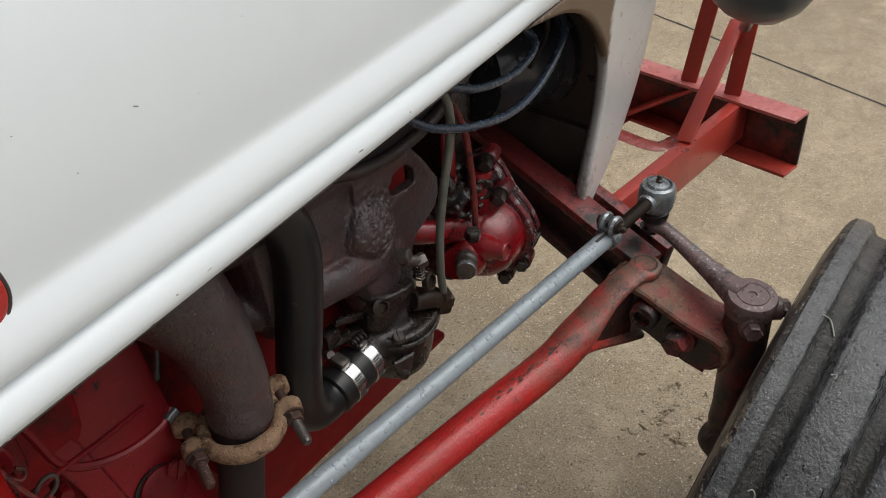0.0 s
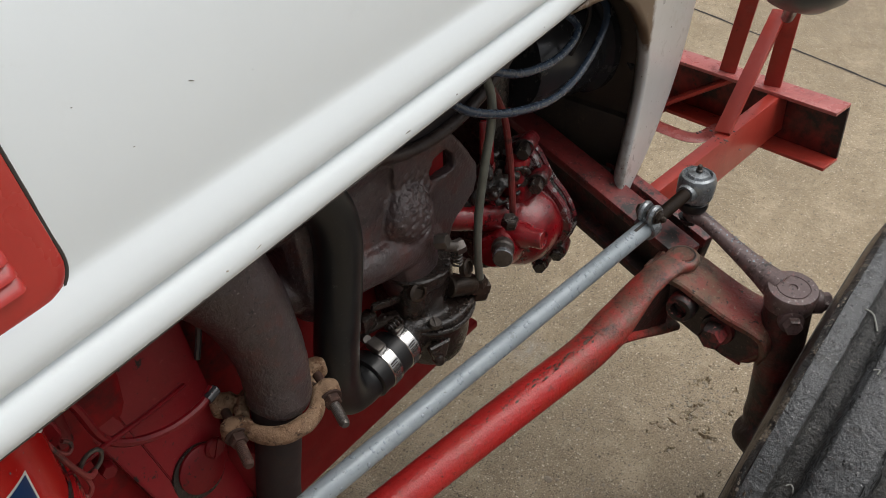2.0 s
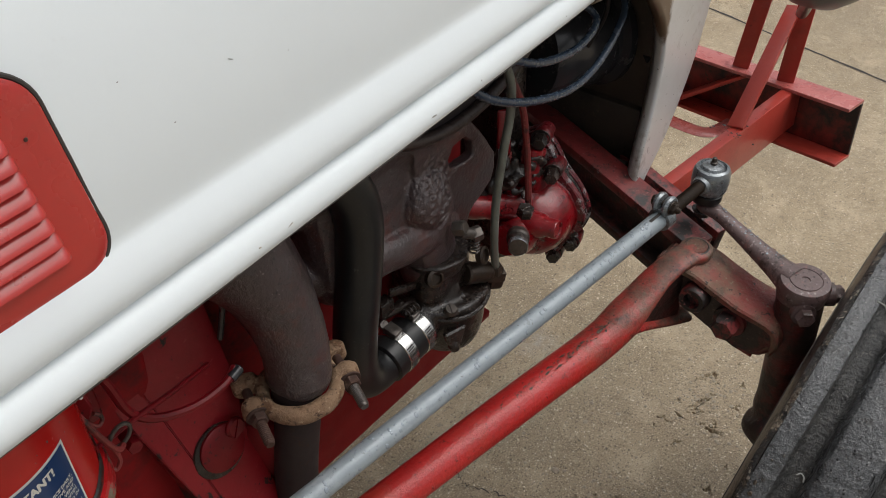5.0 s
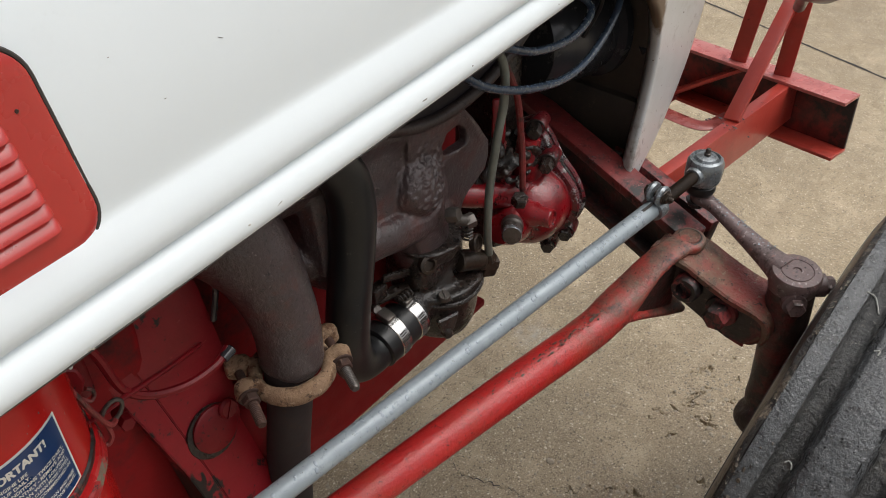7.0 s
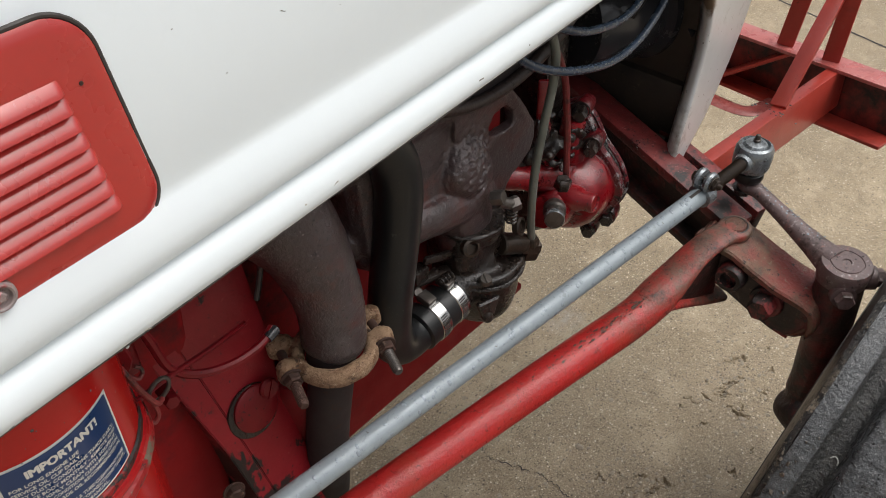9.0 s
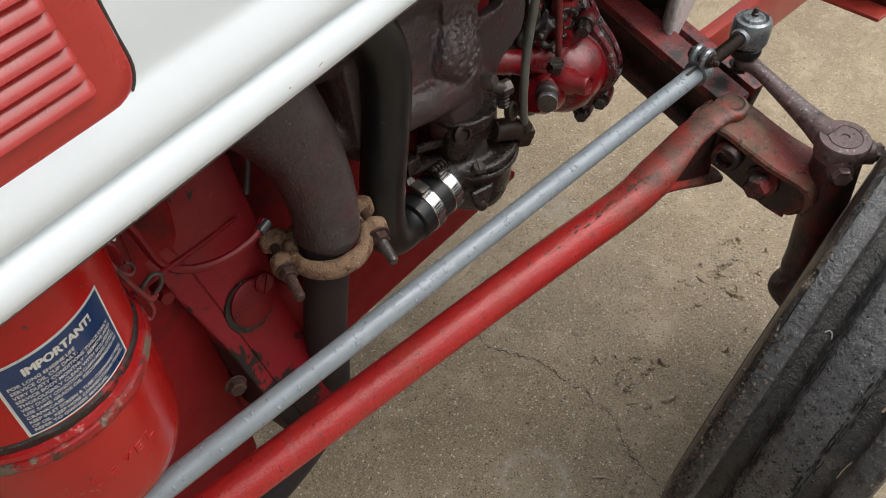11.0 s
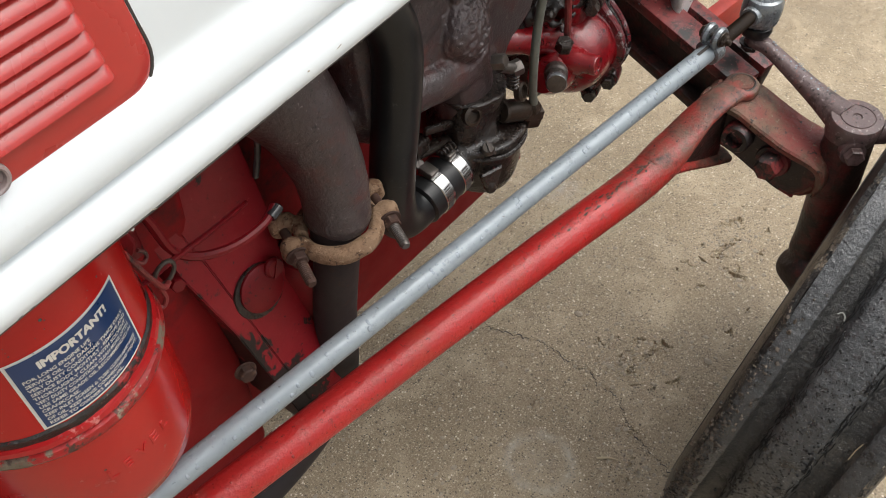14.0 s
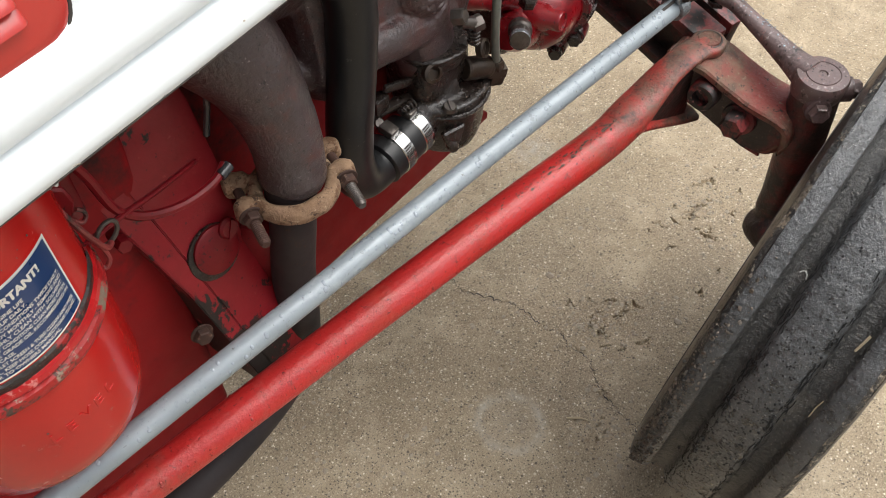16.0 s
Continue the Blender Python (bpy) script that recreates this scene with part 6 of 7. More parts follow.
def front_axle():
    bm = bmesh.new()
    # outer forging: a deep bar with rounded outer end, its rear face sunk behind a lip
    lie = Matrix(((0, 0, 1, 0), (-1, 0, 0, 0), (0, 1, 0, 0), (0, 0, 0, 1)))
    rim = [(-0.134, 0.045), (-0.086, 0.041), (-0.057, 0.030), (-0.029, 0.021), (-0.009, 0.018), (0.005, 0.016), (0.016, 0.011), (0.023, 0.002), (0.025, -0.012), (0.019, -0.030), (0.010, -0.044), (-0.002, -0.052)]
    inner = [(-0.004, -0.045), (0.004, -0.036), (0.011, -0.025), (0.016, -0.011), (0.014, 0.000), (0.009, 0.004), (0.000, 0.007), (-0.012, 0.008), (-0.031, 0.011), (-0.060, 0.020), (-0.088, 0.031), (-0.134, 0.035)]
    low = [(-0.026, -0.048), (-0.054, -0.038), (-0.084, -0.026), (-0.134, -0.014)]
    slab(bm, rim + low, 0.056, Matrix.Translation((0.771, 0.186, 0.612)) @ lie, 0.006)
    a = tpart("front_axle", bm, "dirty_axle", "dirt-covered red front axle end")
    bm = bmesh.new()
    slab(bm, rim[:10] + [(0.0165, -0.029)] + inner[3:], 0.020, Matrix.Translation((0.741, 0.186, 0.612)) @ lie, 0.0022)
    lumps(bm, 0.0006, 60, 2.0)
    part("lip", bm, "dirty_axle", a, "raised earth-brown lip with red showing at its edge")
    bm = bmesh.new()
    slab(bm, [(-0.002, -0.052)] + low + [(-0.134, -0.009), (-0.084, -0.021), (-0.054, -0.033), (-0.026, -0.043), (-0.004, -0.045)], 0.006, Matrix.Translation((0.7455, 0.186, 0.612)) @ lie, 0.0015)
    part("lower_edge", bm, "axle_red", a)
    # the sunk face is darker brown than the lip round it
    bm = bmesh.new()
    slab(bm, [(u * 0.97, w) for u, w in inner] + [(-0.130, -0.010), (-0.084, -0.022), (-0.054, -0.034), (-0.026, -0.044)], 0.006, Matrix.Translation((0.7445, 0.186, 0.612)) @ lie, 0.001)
    part("sunk_face", bm, "dark_iron", a, "dark brown sunk face")
    bm = bmesh.new()
    lathe(bm, [(0.020, 0), (0.020, 0.005), (0.018, 0.007)], (0.744, 0.222, 0.603), (-1, 0, 0.05), 28)
    hexhead(bm, (0.737, 0.222, 0.604), (-1, 0, 0.05), 0.0150, 0.022)
    part("axle_bolt", bm, "axle_red", a, "large red hexagon bolt")
    bm = bmesh.new()
    lathe(bm, [(0.0175, -0.002), (0.0165, 0.012), (0.0150, 0.014), (0.0100, 0.014), (0.0090, 0.004), (0.001, 0.004)], (0.736, 0.266, 0.621), (-1, 0, 0.05), 26)
    part("axle_socket", bm, "axle_red", a)
    bm = bmesh.new()
    box(bm, (0.014, 0.02, 0.014), pose(0.805, 0.218, 0.664, 0, 0, 15), 0.004)
    part("stop_lug", bm, "dark_iron", a)
    # centre beam rising inwards, two flanges and a web
    bm = bmesh.new()
    p0, p1 = V(0.793, 0.286, 0.6375), V(0.872, 0.60, 0.694)
    beam(bm, p0 + V(-0.009, 0.002, 0.016), p1 + V(-0.009, 0.002, 0.016), 0.040, 0.014, 0.003)
    part("beam_top_flange", bm, "axle_red", a, "dull red top flange streaked with black oil")
    # bottom flange and web take a darker brown than the top flange
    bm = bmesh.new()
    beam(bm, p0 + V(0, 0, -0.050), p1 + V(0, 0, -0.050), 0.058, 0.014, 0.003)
    part("beam_bottom_flange", bm, "dark_iron", a)
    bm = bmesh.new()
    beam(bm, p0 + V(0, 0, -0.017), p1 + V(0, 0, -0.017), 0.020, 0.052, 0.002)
    part("beam_web", bm, "dark_iron", a)
    bm = bmesh.new()
    beam(bm, p1 + V(0, 0, -0.018), V(0.872, 0.80, 0.66), 0.062, 0.08, 0.004)
    part("pivot_block", bm, "axle_red", a)
    # front strap bolted along the beam
    bm = bmesh.new()
    beam(bm, (0.838, 0.287, 0.627), (0.922, 0.62, 0.686), 0.018, 0.044, 0.002)
    part("front_strap", bm, "axle_red", a)
    # the far end of the axle mirrors this one
    bm = bmesh.new()
    beam(bm, (0.872, 0.80, 0.64), (0.774, 1.09, 0.61), 0.06, 0.085, 0.006)
    part("far_end", bm, "dirty_axle", a)
    # spindle housing and kingpin with its steering arm
    bm = bmesh.new()
    o = KING + V(0, 0, 0.655)
    lathe(bm, [(0.024, 0.0), (0.026, 0.006), (0.027, 0.07), (0.024, 0.085), (0.0225, 0.10), (0.0225, 0.16), (0.024, 0.18), (0.022, 0.20), (0.010, 0.208)], o, SPIN, 28)
    sweep(bm, [(0.774, 0.18, 0.60, 0.034), (0.774, 0.168, 0.60, 0.034)], 16, 1)
    sweep(bm, [(0.760, 0.166, 0.460, 0.018), (0.762, 0.158, 0.452, 0.027), (0.766, 0.140, 0.436, 0.030), (0.785, 0.115, 0.395, 0.030), (0.828, 0.07, 0.354, 0.03)], 18, 4)
    lumps(bm, 0.0015, 40, 6.0)
    s = fused(tpart("spindle", bm, "dark_iron", "dark oily spindle carrying the front wheel"), 0.003, 2)
    bm = bmesh.new()
    ax = V(-0.06, -0.03, 1)
    lathe(bm, [(0.024, -0.028), (0.0265, -0.022), (0.0280, -0.010), (0.0284, 0.0), (0.0266, 0.0030), (0.0188, 0.0034), (0.0182, 0.0026), (0.0176, 0.0026), (0.0170, 0.0036), (0.0050, 0.0036), (0.0042, 0.0022), (0.001, 0.0020)], KING + V(0, 0, 0.672), ax, 36)
    part("hub_cap", bm, "spindle", s, "mauve-brown primed steering arm hub")
    bm = bmesh.new()
    sweep(bm, [(0.778, 0.178, 0.664, 0.0205), (0.786, 0.206, 0.670, 0.0150), (0.799, 0.250, 0.681, 0.0110), (0.809, 0.283, 0.689, 0.0098), (0.8125, 0.302, 0.691, 0.0120), (0.813, 0.312, 0.691, 0.008)], 20, 6, flat=0.80)
    part("steering_arm", bm, "spindle", s, "mauve-brown primed steering arm")
    for at, axx in (((0.750, 0.150, 0.648), (-0.8, -0.55, 0.1)), ((0.793, 0.136, 0.655), (0.5, -0.8, 0.1))):
        bm = bmesh.new()
        lathe(bm, [(0.0135, -0.015), (0.0135, 0.002)], at, axx, 18)
        hexhead(bm, V(*at) + V(*axx).normalized() * 0.002, axx, 0.0105, 0.010, washer=False)
        part("pinch_bolt", bm, "spindle", s)


front_axle()


# wheel --------------------------------------------------------------
def front_wheel():
    WC = V(0.828, 0.066, 0.3535)
    R = 0.352
    w = new("front_wheel")
    w.parent = tractor
    w.matrix_parent_inverse = HOME
    w.location, w.rotation_euler = WC, (0.096, 0, 0)
    tagged(w, "front wheel with worn three-rib tyre")
    half = 0.083
    # tread profile across the width: three ribs and two troughs
    prof = [(0.0835, -0.085), (0.0868, -0.065), (0.0865, -0.045), (0.0845, -0.026), (0.0822, -0.014), (0.0790, -0.006), (0.0755, -0.0022), (0.0725, -0.0008), (0.0660, 0.0), (0.0560, -0.0010), (0.0515, -0.0040), (0.0475, -0.0100),
            (0.0430, -0.0125), (0.0340, -0.0125), (0.0305, -0.0112), (0.0265, -0.0060), (0.0222, -0.0008), (0.0195, 0.0006), (0.0100, 0.0014), (0.0, 0.0016)]
    prof = prof + [(-a, b) for a, b in prof[-2::-1]]
    segs = 760
    rng = random.Random(3)

    def ring_strip(sel, name, mname, label, wob):
        bm = bmesh.new()
        rings = []
        for k in range(segs):
            t = 2 * math.pi * k / segs
            row = []
            for i, (y, dr) in enumerate(sel):
                n = noise.noise(Vector((math.cos(t) * 30, y * 140, math.sin(t) * 30)))
                n2 = noise.noise(Vector((math.cos(t) * 9, y * 30 + 7, math.sin(t) * 9)))
                n3 = noise.noise(Vector((math.cos(t) * 110, y * 420, math.sin(t) * 110)))
                wall = 1.0 if 0.0215 < abs(y) < 0.031 or 0.047 < abs(y) < 0.058 else 0.25
                r = R + dr + wob * n * 0.6 + wob * 0.5 * n2 + 0.0016 * wall * n3
                row.append(bm.verts.new((r * math.cos(t), y + wob * 0.8 * n2, r * math.sin(t))))
            rings.append(row)
        for k in range(segs):
            a, b = rings[k], rings[(k + 1) % segs]
            for i in range(len(sel) - 1):
                bm.faces.new((a[i], a[i + 1], b[i + 1], b[i]))
        return part(name, bm, mname, w, label, angle=60)
    n = len(prof)
    ring_strip(prof[:6], "shoulder", "tyre_side", "brown-grey tyre shoulder", 0.0008)
    ring_strip(prof[5:8], "rib_edge", "tyre_worn", "crumbling earth-stained edge of the outer rib", 0.0026)
    ring_strip(prof[7:11], "outer_rib", "tyre", "wet blue-black outer rib", 0.0006)
    ring_strip(prof[10:16], "groove", "tyre_groove", "weathered groove between the ribs", 0.0008)
    ring_strip(prof[15:n - 15], "centre_rib", "tyre", "wet black centre rib with small pits", 0.0005)
    ring_strip(prof[n - 16:n - 10], "groove", "tyre_groove", "weathered groove between the ribs", 0.0008)
    ring_strip(prof[n - 11:n - 7], "outer_rib", "tyre", "wet blue-black outer rib", 0.0006)
    ring_strip(prof[n - 8:n - 5], "rib_edge", "tyre_worn", "crumbling earth-stained edge of the outer rib", 0.0026)
    ring_strip(prof[n - 6:], "shoulder", "tyre_side", "brown-grey tyre shoulder", 0.0008)
    # moulding seam round the shoulder
    bm = bmesh.new()
    sweep(bm, [((R - 0.036) * math.cos(t), 0.0864, (R - 0.036) * math.sin(t), 0.0005) for t in [2 * math.pi * k / 160 for k in range(161)]], 6, 1)
    part("mould_seam", bm, "tyre_side", w, "thin moulding seam")
    # crumbled rubber torn up along the outer rib
    bm = bmesh.new()
    for k in range(950):
        t = rng.gauss(radians(176), radians(17))
        y = rng.gauss(0.0675, 0.0055)
        rr = 0.0005 + 0.0024 * rng.random() ** 3
        m = Matrix.Translation(((R - 0.0002) * math.cos(t), y, (R + 0.0002) * math.sin(t))) @ Matrix.Rotation(rng.uniform(0, 3), 4, "Y") @ Matrix.Diagonal((1.4, rng.uniform(0.6, 1.2), 0.6, 1))
        bmesh.ops.create_icosphere(bm, subdivisions=1, radius=rr, matrix=m)
    lumps(bm, 0.0009, 260, 3.0)
    tagged(part("torn_rubber", bm, "crumb", w, "crumbled brown rubber and grit on the outer rib"), kind="stuff")
    # sidewalls
    for s in (1, -1):
        bm = bmesh.new()
        lathe(bm, [(0.215, s * 0.050), (0.222, s * 0.066), (0.24, s * 0.078), (0.262, s * 0.0835), (R - 0.085, s * 0.0835)], (0, 0, 0), (0, 1, 0), 96, up=(0, 0, 1), caps=False)
        part("sidewall", bm, "tyre_side", w)
    bm = bmesh.new()
    lathe(bm, [(0.06, 0.0), (0.12, 0.012), (0.19, 0.0), (0.203, -0.04), (0.222, -0.058), (0.224, -0.062), (0.200, -0.05), (0.196, 0.05), (0.222, 0.062), (0.224, 0.058), (0.203, 0.04), (0.185, -0.006), (0.12, 0.004), (0.06, -0.01)], (0, 0, 0), (0, 1, 0), 64, up=(0, 0, 1), caps=False)
    part("rim", bm, "red_block", w, "red pressed-steel rim")
    bm = bmesh.new()
    lathe(bm, [(0.03, -0.06), (0.05, -0.05), (0.065, -0.01), (0.065, 0.02), (0.04, 0.05), (0.035, 0.08)], (0, 0, 0), (0, 1, 0), 40, up=(0, 0, 1))
    part("hub", bm, "dark_iron", w)
    # cracks: thin ragged ridges along the edges of the centre rib
    for y in (0.0248, -0.0248):
        bm = bmesh.new()
        for k in range(420):
            t = rng.uniform(0, 2 * math.pi)
            ln = rng.uniform(0.006, 0.022) / R
            y2 = y + rng.uniform(-0.0042, 0.0042)
            pts = []
            for i in range(4):
                tt = t + ln * i / 3
                rr = R - 0.0058 + (0.0265 - abs(y2)) * 1.25 + rng.uniform(-0.0004, 0.0004)
                pts.append((rr * math.cos(tt), y2 + rng.uniform(-0.0012, 0.0012), rr * math.sin(tt), rng.uniform(0.0003, 0.0008)))
            sweep(bm, pts, 5, 1)
        tagged(part("rib_crack", bm, "hole", w, "ragged weather cracks along the rib"), kind="stuff")
    # small stones, holes' rims and grit bedded in the tread
    bm = bmesh.new()
    for k in range(320):
        t = rng.gauss(radians(170), radians(24))
        y = rng.uniform(-0.021, 0.021)
        rr = 0.0005 + 0.0018 * rng.random() ** 2.2
        m = Matrix.Translation(((R + 0.0016 - rr * 0.75) * math.cos(t), y, (R + 0.0016 - rr * 0.75) * math.sin(t))) @ Matrix.Diagonal((1, rng.uniform(0.6, 1.3), 1, 1))
        bmesh.ops.create_icosphere(bm, subdivisions=1, radius=rr, matrix=m)
    for k in range(220):
        t, y, rr = rng.gauss(radians(172), radians(20)), rng.gauss(0, 0.010), rng.uniform(0.0009, 0.0019)
        m = Matrix.Translation(((R + 0.0018 - rr * 0.8) * math.cos(t), y, (R + 0.0018 - rr * 0.8) * math.sin(t)))
        bmesh.ops.create_icosphere(bm, subdivisions=2, radius=rr, matrix=m)
    tagged(part("tread_pit", bm, "hole", w, "small dark pits worn into the tread"), kind="stuff")
    # far front wheel, hidden behind the engine but standing there
    copy_thing(w, pose(0.828, 2 * MID - 0.066, 0.3535, -5.5, 0, 0))
    return w


front_wheel()


# bumper and lamp ----------------------------------------------------
def bumper():
    root = new("front_bumper")
    root.parent = tractor
    root.matrix_parent_inverse = HOME
    base = pose(1.203, 0.252, 0.612, -3.0, 0, -10)
    root.matrix_basis = base
    tagged(root, "welded red steel channel bumper with brush-guard posts")
    # C-channel, open to the rear: local x forwards, y along it
    L = 0.80
    bm = bmesh.new()
    t, hh, dep = 0.006, 0.094, 0.044
    box(bm, (dep, L, t), pose(dep / 2, L / 2, hh / 2), 0.0012)
    part("top_flange", bm, "bumper_sheen", root, "wet red top flange, its pink sky sheen put into the colour")
    bm = bmesh.new()
    box(bm, (dep, L, t), pose(dep / 2, L / 2, -hh / 2), 0.0012)
    part("bottom_flange", bm, "bumper", root)
    bm = bmesh.new()
    box(bm, (t, L, hh - t), pose(dep - t / 2, L / 2, 0), 0.0012)
    part("web", bm, "bumper_oily", root, "red web blackened by oil on the inside")
    for y, lean in ((0.117, 4), (0.196, 8), (0.575, -8), (0.645, -4)):
        bm = bmesh.new()
        box(bm, (0.008, 0.026, 0.24), pose(0.022, y - 0.122 * math.tan(radians(lean)), hh / 2 + 0.122, lean, 0, 18), 0.0015)
        part("guard_post", bm, "bumper", root)
    for y in (0.105, 0.665):
        s = 1 if y < 0.4 else -1
        bm = bmesh.new()
        beam(bm, (-0.154, y - 0.014 * s, 0.046), (0.030, y + 0.026 * s, 0.164), 0.024, 0.007, 0.0015, up=(-0.5, 0, 0.8))
        part("brace", bm, "bumper", root)
        bm = bmesh.new()
        beam(bm, (-0.375, y - 0.034 * s, 0.010), (0.034, y - 0.001 * s, 0.010), 0.020, 0.070, 0.002)
        part("bumper_arm", bm, "bumper", root)
    # tow loop below the middle
    bm = bmesh.new()
    pts = [(0.01, 0.187, -0.046), (-0.030, 0.190, -0.046), (-0.048, 0.198, -0.046), (-0.055, 0.216, -0.046), (-0.056, 0.25, -0.046), (-0.054, 0.285, -0.046), (-0.044, 0.301, -0.046), (0.01, 0.304, -0.046)]
    sweep(bm, [(*p, 0.016) for p in pts], 10, 4, flat=0.28, up=(0, 0, 1))
    part("tow_loop", bm, "bumper_sheen", root)
    bm = bmesh.new()
    beam(bm, (0.03, 0.175, 0.045), (0.0, 0.31, -0.045), 0.006, 0.05, 0.001, up=(1, 0, 0))
    part("gusset", bm, "bumper", root)


bumper()


def headlamp():
    bm = bmesh.new()
    lathe(bm, [(0.006, -0.062), (0.03, -0.058), (0.055, -0.044), (0.071, -0.022), (0.078, 0.006), (0.079, 0.02), (0.082, 0.024), (0.080, 0.032), (0.076, 0.034)], (1.105, 0.325, 0.905), (0.75, -0.1, 0.62), 48)
    h = tpart("headlamp", bm, "lamp", "dark slate painted headlamp bowl")
    bm = bmesh.new()
    lathe(bm, [(0.074, 0.034), (0.05, 0.044), (0.02, 0.049), (0.001, 0.05)], (1.105, 0.325, 0.905), (0.75, -0.1, 0.62), 48)
    part("lens", bm, "chrome", h)
    bm = bmesh.new()
    sweep(bm, [(1.12, 0.33, 0.84, 0.009), (1.17, 0.345, 0.81, 0.009), (1.215, 0.36, 0.78, 0.009)], 12, 4)
    part("lamp_stalk", bm, "lamp", h)


headlamp()


# rain ---------------------------------------------------------------
def drops():
    rng = random.Random(11)

    def scatter(name, n, place, rmin, rmax, label, mname):
        bm = bmesh.new()
        for _ in range(n):
            p, nrm = place()
            r = rmin + (rmax - rmin) * rng.random() ** 2.5
            m = Matrix.Translation(p) @ frame_of(nrm) @ Matrix.Diagonal((1, rng.uniform(0.8, 1.6), rng.uniform(0.35, 0.5), 1))
            bmesh.ops.create_icosphere(bm, subdivisions=2 if r > 0.0008 else 1, radius=r, matrix=m)
        tagged(part(name, bm, mname, None, "", 80), label, "rain drops", kind="stuff")

    def on_bar(a, b, r, spread, low):
        d = (b - a).normalized()
        up = (V(0, 0, 1) - d * d.z).normalized()
        side = d.cross(up)

        def place():
            t = rng.random()
            w = rng.gauss(0, spread) if rng.random() > low else math.pi + rng.gauss(0, 0.35)
            n = up * math.cos(w) + side * math.sin(w)
            return a + (b - a) * t + n * r, n
        return place
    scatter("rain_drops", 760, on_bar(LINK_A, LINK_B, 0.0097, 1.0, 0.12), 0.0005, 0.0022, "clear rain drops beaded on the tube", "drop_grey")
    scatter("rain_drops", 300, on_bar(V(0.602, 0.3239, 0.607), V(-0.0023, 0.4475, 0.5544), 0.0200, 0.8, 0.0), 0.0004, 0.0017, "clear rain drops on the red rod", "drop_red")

    def on_hood():
        x = rng.uniform(0.0, 0.62)
        return V(x, hood_y(x) - rng.uniform(0.003, 0.0065), 0.985 + rng.uniform(0.004, 0.022)), V(0, -1, 0.1)
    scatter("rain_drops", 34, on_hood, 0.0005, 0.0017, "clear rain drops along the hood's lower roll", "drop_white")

    def on_parts(parts, n, rmin, rmax, label, mname, up=0.25):
        """Drops on the faces of those parts that look upwards or outwards."""
        bpy.context.view_layer.update()
        spots = []
        for ob in parts:
            turn = ob.matrix_world.to_3x3()
            for p in ob.data.polygons:
                nrm = (turn @ p.normal).normalized()
                if nrm.dot(V(-0.30, -0.45, 0.84)) > up:
                    spots.append((ob.matrix_world @ p.center, nrm, p.area))
        areas = np.array([a for _, _, a in spots])
        total = areas.cumsum() / areas.sum()

        def place():
            p, nrm, a = spots[min(len(spots) - 1, int(np.searchsorted(total, rng.random())))]
            side = nrm.orthogonal().normalized()
            w, r = rng.uniform(0, 2 * math.pi), math.sqrt(a) * 0.5 * rng.random()
            return p + side * (r * math.cos(w)) + nrm.cross(side) * (r * math.sin(w)), nrm
        scatter("rain_drops", n, place, rmin, rmax, label, mname)

    def named(*names):
        return [o for o in tractor.children_recursive if o.name.split(".")[0] in names]
    on_parts([o for o in tractor.children_recursive if o.parent and o.parent.name == "governor" and o.type == "MESH"] + named("governor"), 420, 0.0003, 0.0011, "tiny rain drops sparkling on the greasy governor", "drop_clear")
    on_parts(named("coupling"), 40, 0.0004, 0.0012, "rain drops on the black hose coupling", "drop_clear", 0.35)
    on_parts(named("ball_joint", "tube_clamp", "hub_cap", "steering_arm"), 160, 0.0003, 0.0012, "rain drops on the steering joint", "drop_clear", 0.4)
    on_parts(named("fork", "lip", "beam_top_flange"), 260, 0.0003, 0.0010, "tiny rain drops on the axle and fork", "drop_clear", 0.5)
    on_parts(named("oil_cup", "air_cleaner"), 90, 0.0003, 0.0010, "sparse rain drops on the air cleaner", "drop_clear", 0.1)
    on_parts(named("top_flange", "bumper_arm"), 160, 0.0006, 0.0022, "rain drops on the wet bumper", "drop_clear", 0.6)

    def on_arm():
        t = rng.random()
        return V(0.782 + 0.028 * t, 0.20 + 0.09 * t, 0.678 + 0.014 * t) + V(rng.gauss(0, 0.004), rng.gauss(0, 0.003), 0.0075), V(0, 0, 1)
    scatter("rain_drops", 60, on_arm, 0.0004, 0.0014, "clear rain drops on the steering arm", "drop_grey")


drops()


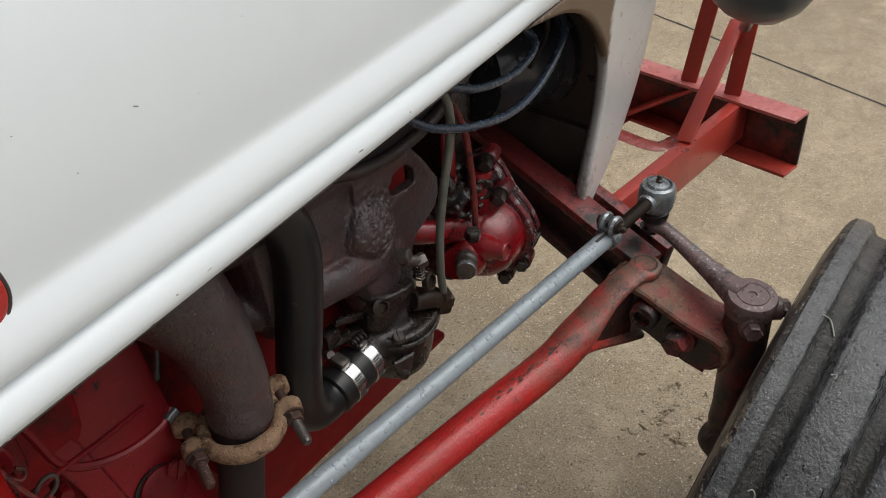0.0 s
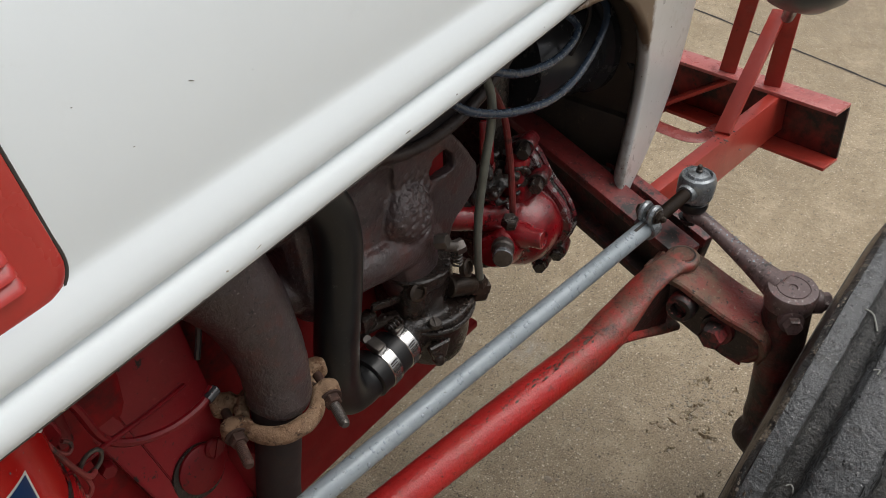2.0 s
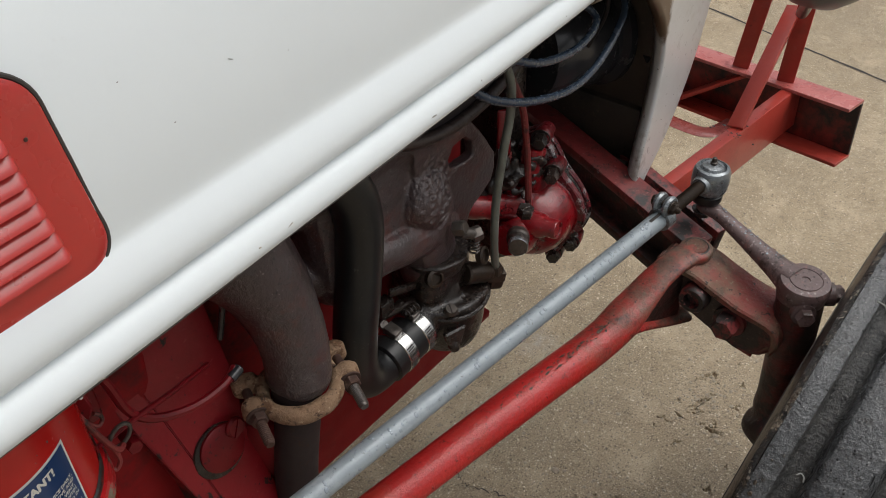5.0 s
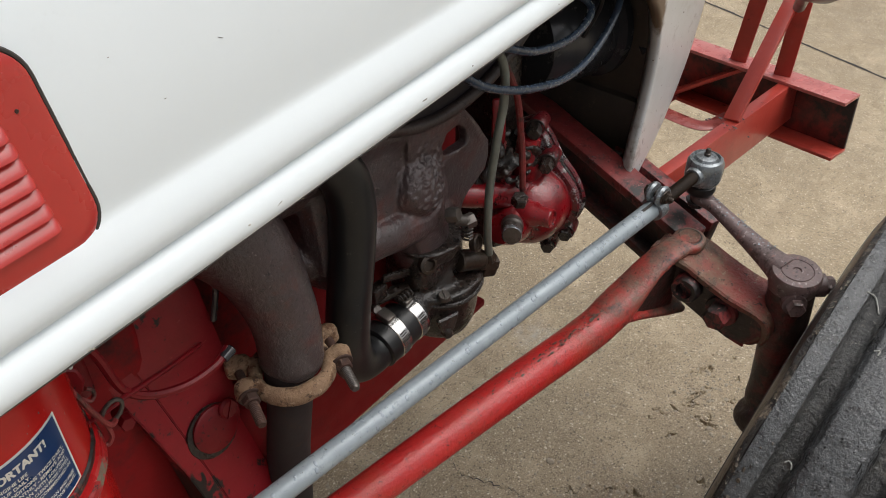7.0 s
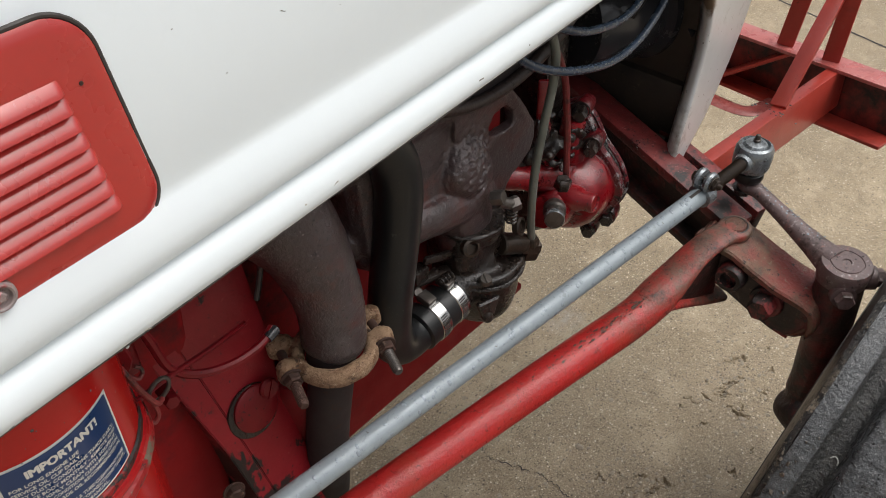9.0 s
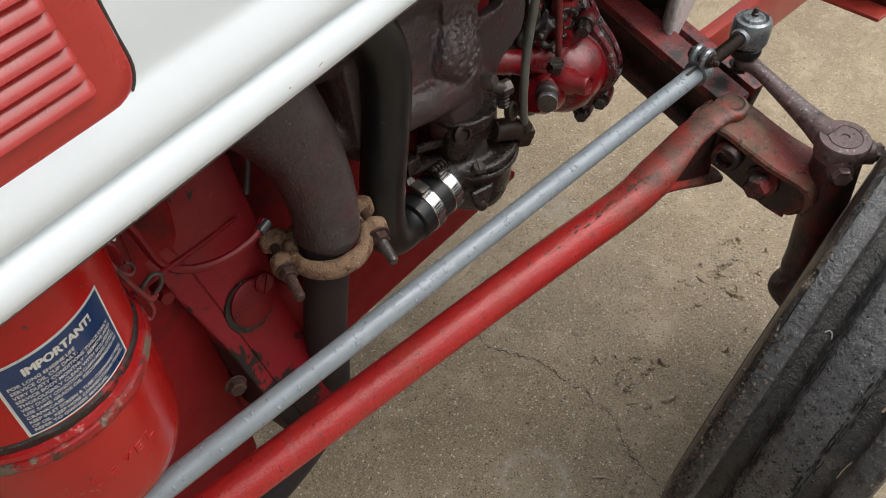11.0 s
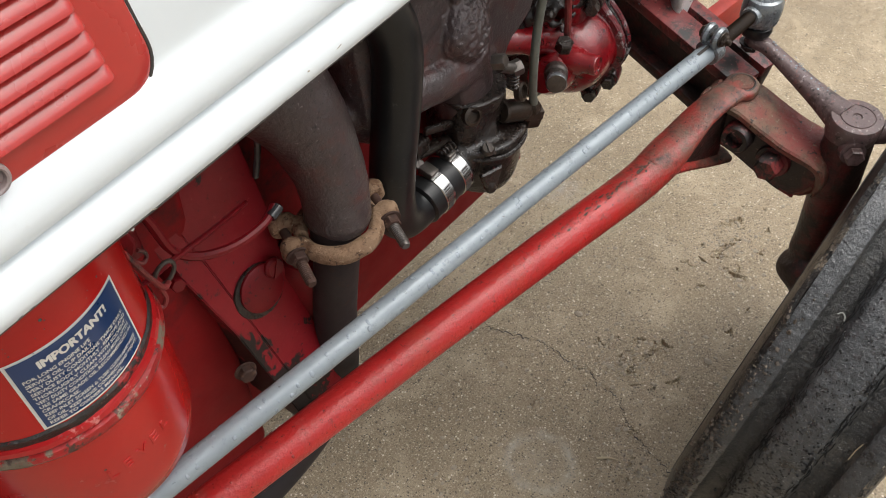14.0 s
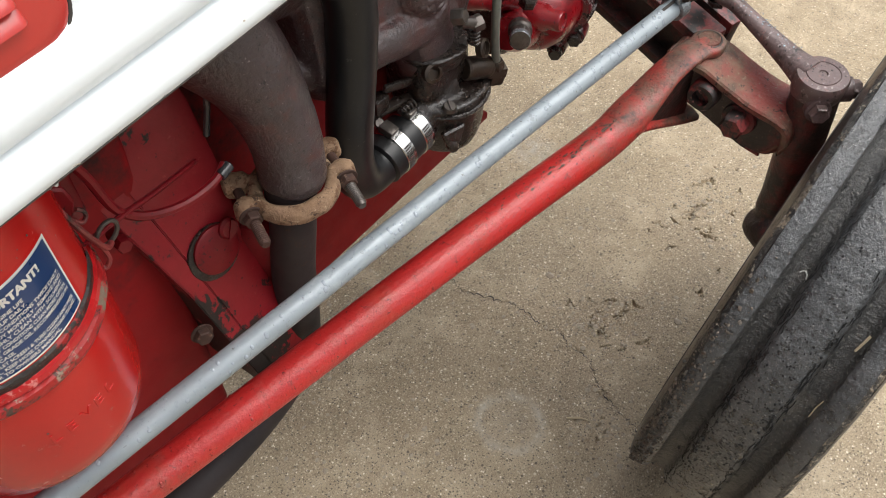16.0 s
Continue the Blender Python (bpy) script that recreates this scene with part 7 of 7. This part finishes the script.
def litter():
    """Straw and fibres caught on the tyre and lying on the yard."""
    for pts, r, mname, label in (
            ([(0.7542, 0.0874, 0.6999), (0.761, 0.0798, 0.6925), (0.7549, 0.0742, 0.689), (0.7451, 0.0688, 0.6858)], 0.0010, "pale_fibre", "curled pale fibre stuck to the wet tyre"),
            ([(0.5598, 0.0023, 0.5581), (0.5654, -0.0001, 0.5665), (0.5713, -0.0024, 0.5743)], 0.0014, "straw", "short pale straw stuck to the wet tyre"),
            ([(0.5154, 0.006, 0.4876), (0.521, 0.0048, 0.4994), (0.5245, 0.0024, 0.5099)], 0.0007, "straw", "thin straw stuck to the wet tyre"),
            ([(0.6949, 0.0559, 0.6801), (0.6966, 0.0508, 0.6817), (0.6915, 0.0509, 0.6796)], 0.0007, "pale_fibre", "hooked pale fibre stuck to the wet tyre"),
            ([(0.5851, 0.0811, 0.594), (0.5876, 0.0777, 0.596), (0.5851, 0.074, 0.5952), (0.5813, 0.0728, 0.5928)], 0.0008, "pale_fibre", "small curled pale fibre stuck to the wet tyre")):
        bm = bmesh.new()
        sweep(bm, [(*p, r) for p in pts], 6, 5)
        tagged(part("fibre", bm, mname), label, "fibre")
    for a, b, r in (((0.6099, 0.2919, 0.0026), (0.6281, 0.2633, 0.002), 0.0020),):
        bm = bmesh.new()
        sweep(bm, [(*a, r), ((a[0] + b[0]) / 2 + 0.003, (a[1] + b[1]) / 2, r + 0.001, r), (*b, r * 0.6)], 6, 4)
        tagged(part("straw", bm, "straw"), "short dry straw stalk lying on the concrete", "straw")


litter()


def hood_marks():
    """Small dark chips and scratches in the hood paint."""
    for x, z, ln, tilt in ((0.215, 1.103, 0.006, 25), (0.150, 1.118, 0.002, 0), (0.172, 1.088, 0.0022, 0), (0.30, 1.118, 0.002, 10), (0.255, 1.092, 0.0012, 0), (0.34, 1.12, 0.003, 40), (0.05, 1.20, 0.002, 0)):
        bm = bmesh.new()
        box(bm, (ln * 0.55, 0.0003, 0.0004), Matrix.Translation((x, hood_y(x) + lerp_table(ROLL, z - 0.985) - 0.0002, z)) @ pose(0, 0, 0, 0, tilt, 0), 0.0002, 1)
        part("paint_chip", bm, "chip", HOOD)
    rng = random.Random(31)
    for _ in range(26):
        x = rng.uniform(0.0, 0.60)
        dz = rng.choice((0.0035, 0.006, 0.017, 0.010))
        bm = bmesh.new()
        box(bm, (rng.uniform(0.001, 0.006), 0.0005, rng.uniform(0.0004, 0.0010)), Matrix.Translation((x, hood_y(x) + lerp_table(ROLL, dz), 0.985 + dz)) @ pose(0, 0, 0, 0, rng.uniform(-20, 20), 0), 0.0002, 1)
        part("paint_chip", bm, rng.choice(("chip", "stone", "chip")), HOOD)


hood_marks()


def crack():
    """A hairline crack: a jagged dark strip of varying width let into the slab."""
    rng = random.Random(9)
    pts = [(0.7208, 0.6123), (0.713, 0.5805), (0.7352, 0.5206), (0.7448, 0.4777), (0.738, 0.4367), (0.7424, 0.392), (0.7299, 0.3607), (0.7302, 0.3323), (0.7105, 0.3032), (0.6867, 0.2722), (0.68, 0.2464), (0.6673, 0.2124), (0.6609, 0.1878), (0.645, 0.12)]
    path = smooth_path([(x, y, 0, 0) for x, y in pts], 14)
    bm = bmesh.new()
    prev = None
    for i, p in enumerate(path):
        w = 0.0002 + 0.0021 * max(0.0, noise.noise(Vector((i * 0.17, 3.0, 0))) + 0.22)
        x, y = p[0] + rng.gauss(0, 0.0022), p[1] + rng.gauss(0, 0.0010)
        a, b = bm.verts.new((x - w, y, 0.0007)), bm.verts.new((x + w, y, 0.0007))
        if prev:
            bm.faces.new((prev[0], prev[1], b, a))
        prev = (a, b)
    tagged(part("crack", bm, "seal"), "jagged hairline crack across the concrete", "crack", kind="structure")


def joint_edge():
    """The broken arris along the joint between the slabs."""
    rng = random.Random(14)
    bm = bmesh.new()
    prev = None
    for i in range(900):
        y = -0.9 + i * 0.004
        x = 2.684 + (y - 0.345) * 0.264 / 0.964
        w0 = 0.0005 + 0.007 * max(0.0, noise.noise(Vector((y * 9, 1.0, 0)))) + 0.004 * max(0.0, noise.noise(Vector((y * 60, 4.0, 0)))) + rng.uniform(0, 0.0015)
        w1 = 0.0055 + 0.007 * max(0.0, noise.noise(Vector((y * 8, 8.0, 0)))) + 0.004 * max(0.0, noise.noise(Vector((y * 55, 6.0, 0)))) + rng.uniform(0, 0.0015)
        a, b = bm.verts.new((x - w0, y, 0.0012)), bm.verts.new((x + w1, y, 0.0012))
        if prev:
            bm.faces.new((prev[0], prev[1], b, a))
        prev = (a, b)
    tagged(part("joint_edge", bm, "seal"), "dark joint with broken edges between two slabs", "joint", kind="structure")


crack()
joint_edge()


def pebbles():
    bm = bmesh.new()
    rng = random.Random(21)
    for k in range(1900):
        if rng.random() < 0.34:
            c = rng.choice(((1.17, 0.335), (0.82, 0.36), (0.80, 0.34), (0.62, 0.235)))
            x, y = rng.gauss(c[0], 0.04), rng.gauss(c[1], 0.04)
        else:
            x, y = 0.25 + 1.1 * rng.random() ** 1.4, rng.uniform(0.08, 0.8)
        r = 0.0008 + 0.0040 * rng.random() ** 3.5
        m = Matrix.Translation((x, y, 0.0002 - r * 0.25)) @ Matrix.Diagonal((rng.uniform(0.7, 1.5), rng.uniform(0.7, 1.4), 0.6, 1))
        bmesh.ops.create_icosphere(bm, subdivisions=1, radius=r, matrix=m)
    for px, py, pr in PITS:
        if pr > 0.005 and rng.random() < 0.75:
            for _ in range(rng.randint(1, 3)):
                r = pr * rng.uniform(0.18, 0.40)
                m = Matrix.Translation((px - pr * rng.uniform(0.0, 0.45), py - pr * rng.uniform(0.0, 0.45), -pr * 0.18)) @ Matrix.Diagonal((rng.uniform(0.7, 1.4), rng.uniform(0.7, 1.4), 0.5, 1))
                bmesh.ops.create_icosphere(bm, subdivisions=1, radius=r, matrix=m)
    for x, y, r in ((0.838, 0.475, 0.0062), (0.889, 0.239, 0.0058), (0.905, 0.232, 0.003)):
        bmesh.ops.create_icosphere(bm, subdivisions=2, radius=r, matrix=Matrix.Translation((x, y, 0.0)) @ Matrix.Diagonal((1.1, 1.4, 0.5, 1)))
    lumps(bm, 0.0008, 300, 1.0)
    tagged(part("pebbles", bm, "stone", None, "", 20), "small pale stones bedded in the concrete", "pebbles", kind="stuff")


pebbles()
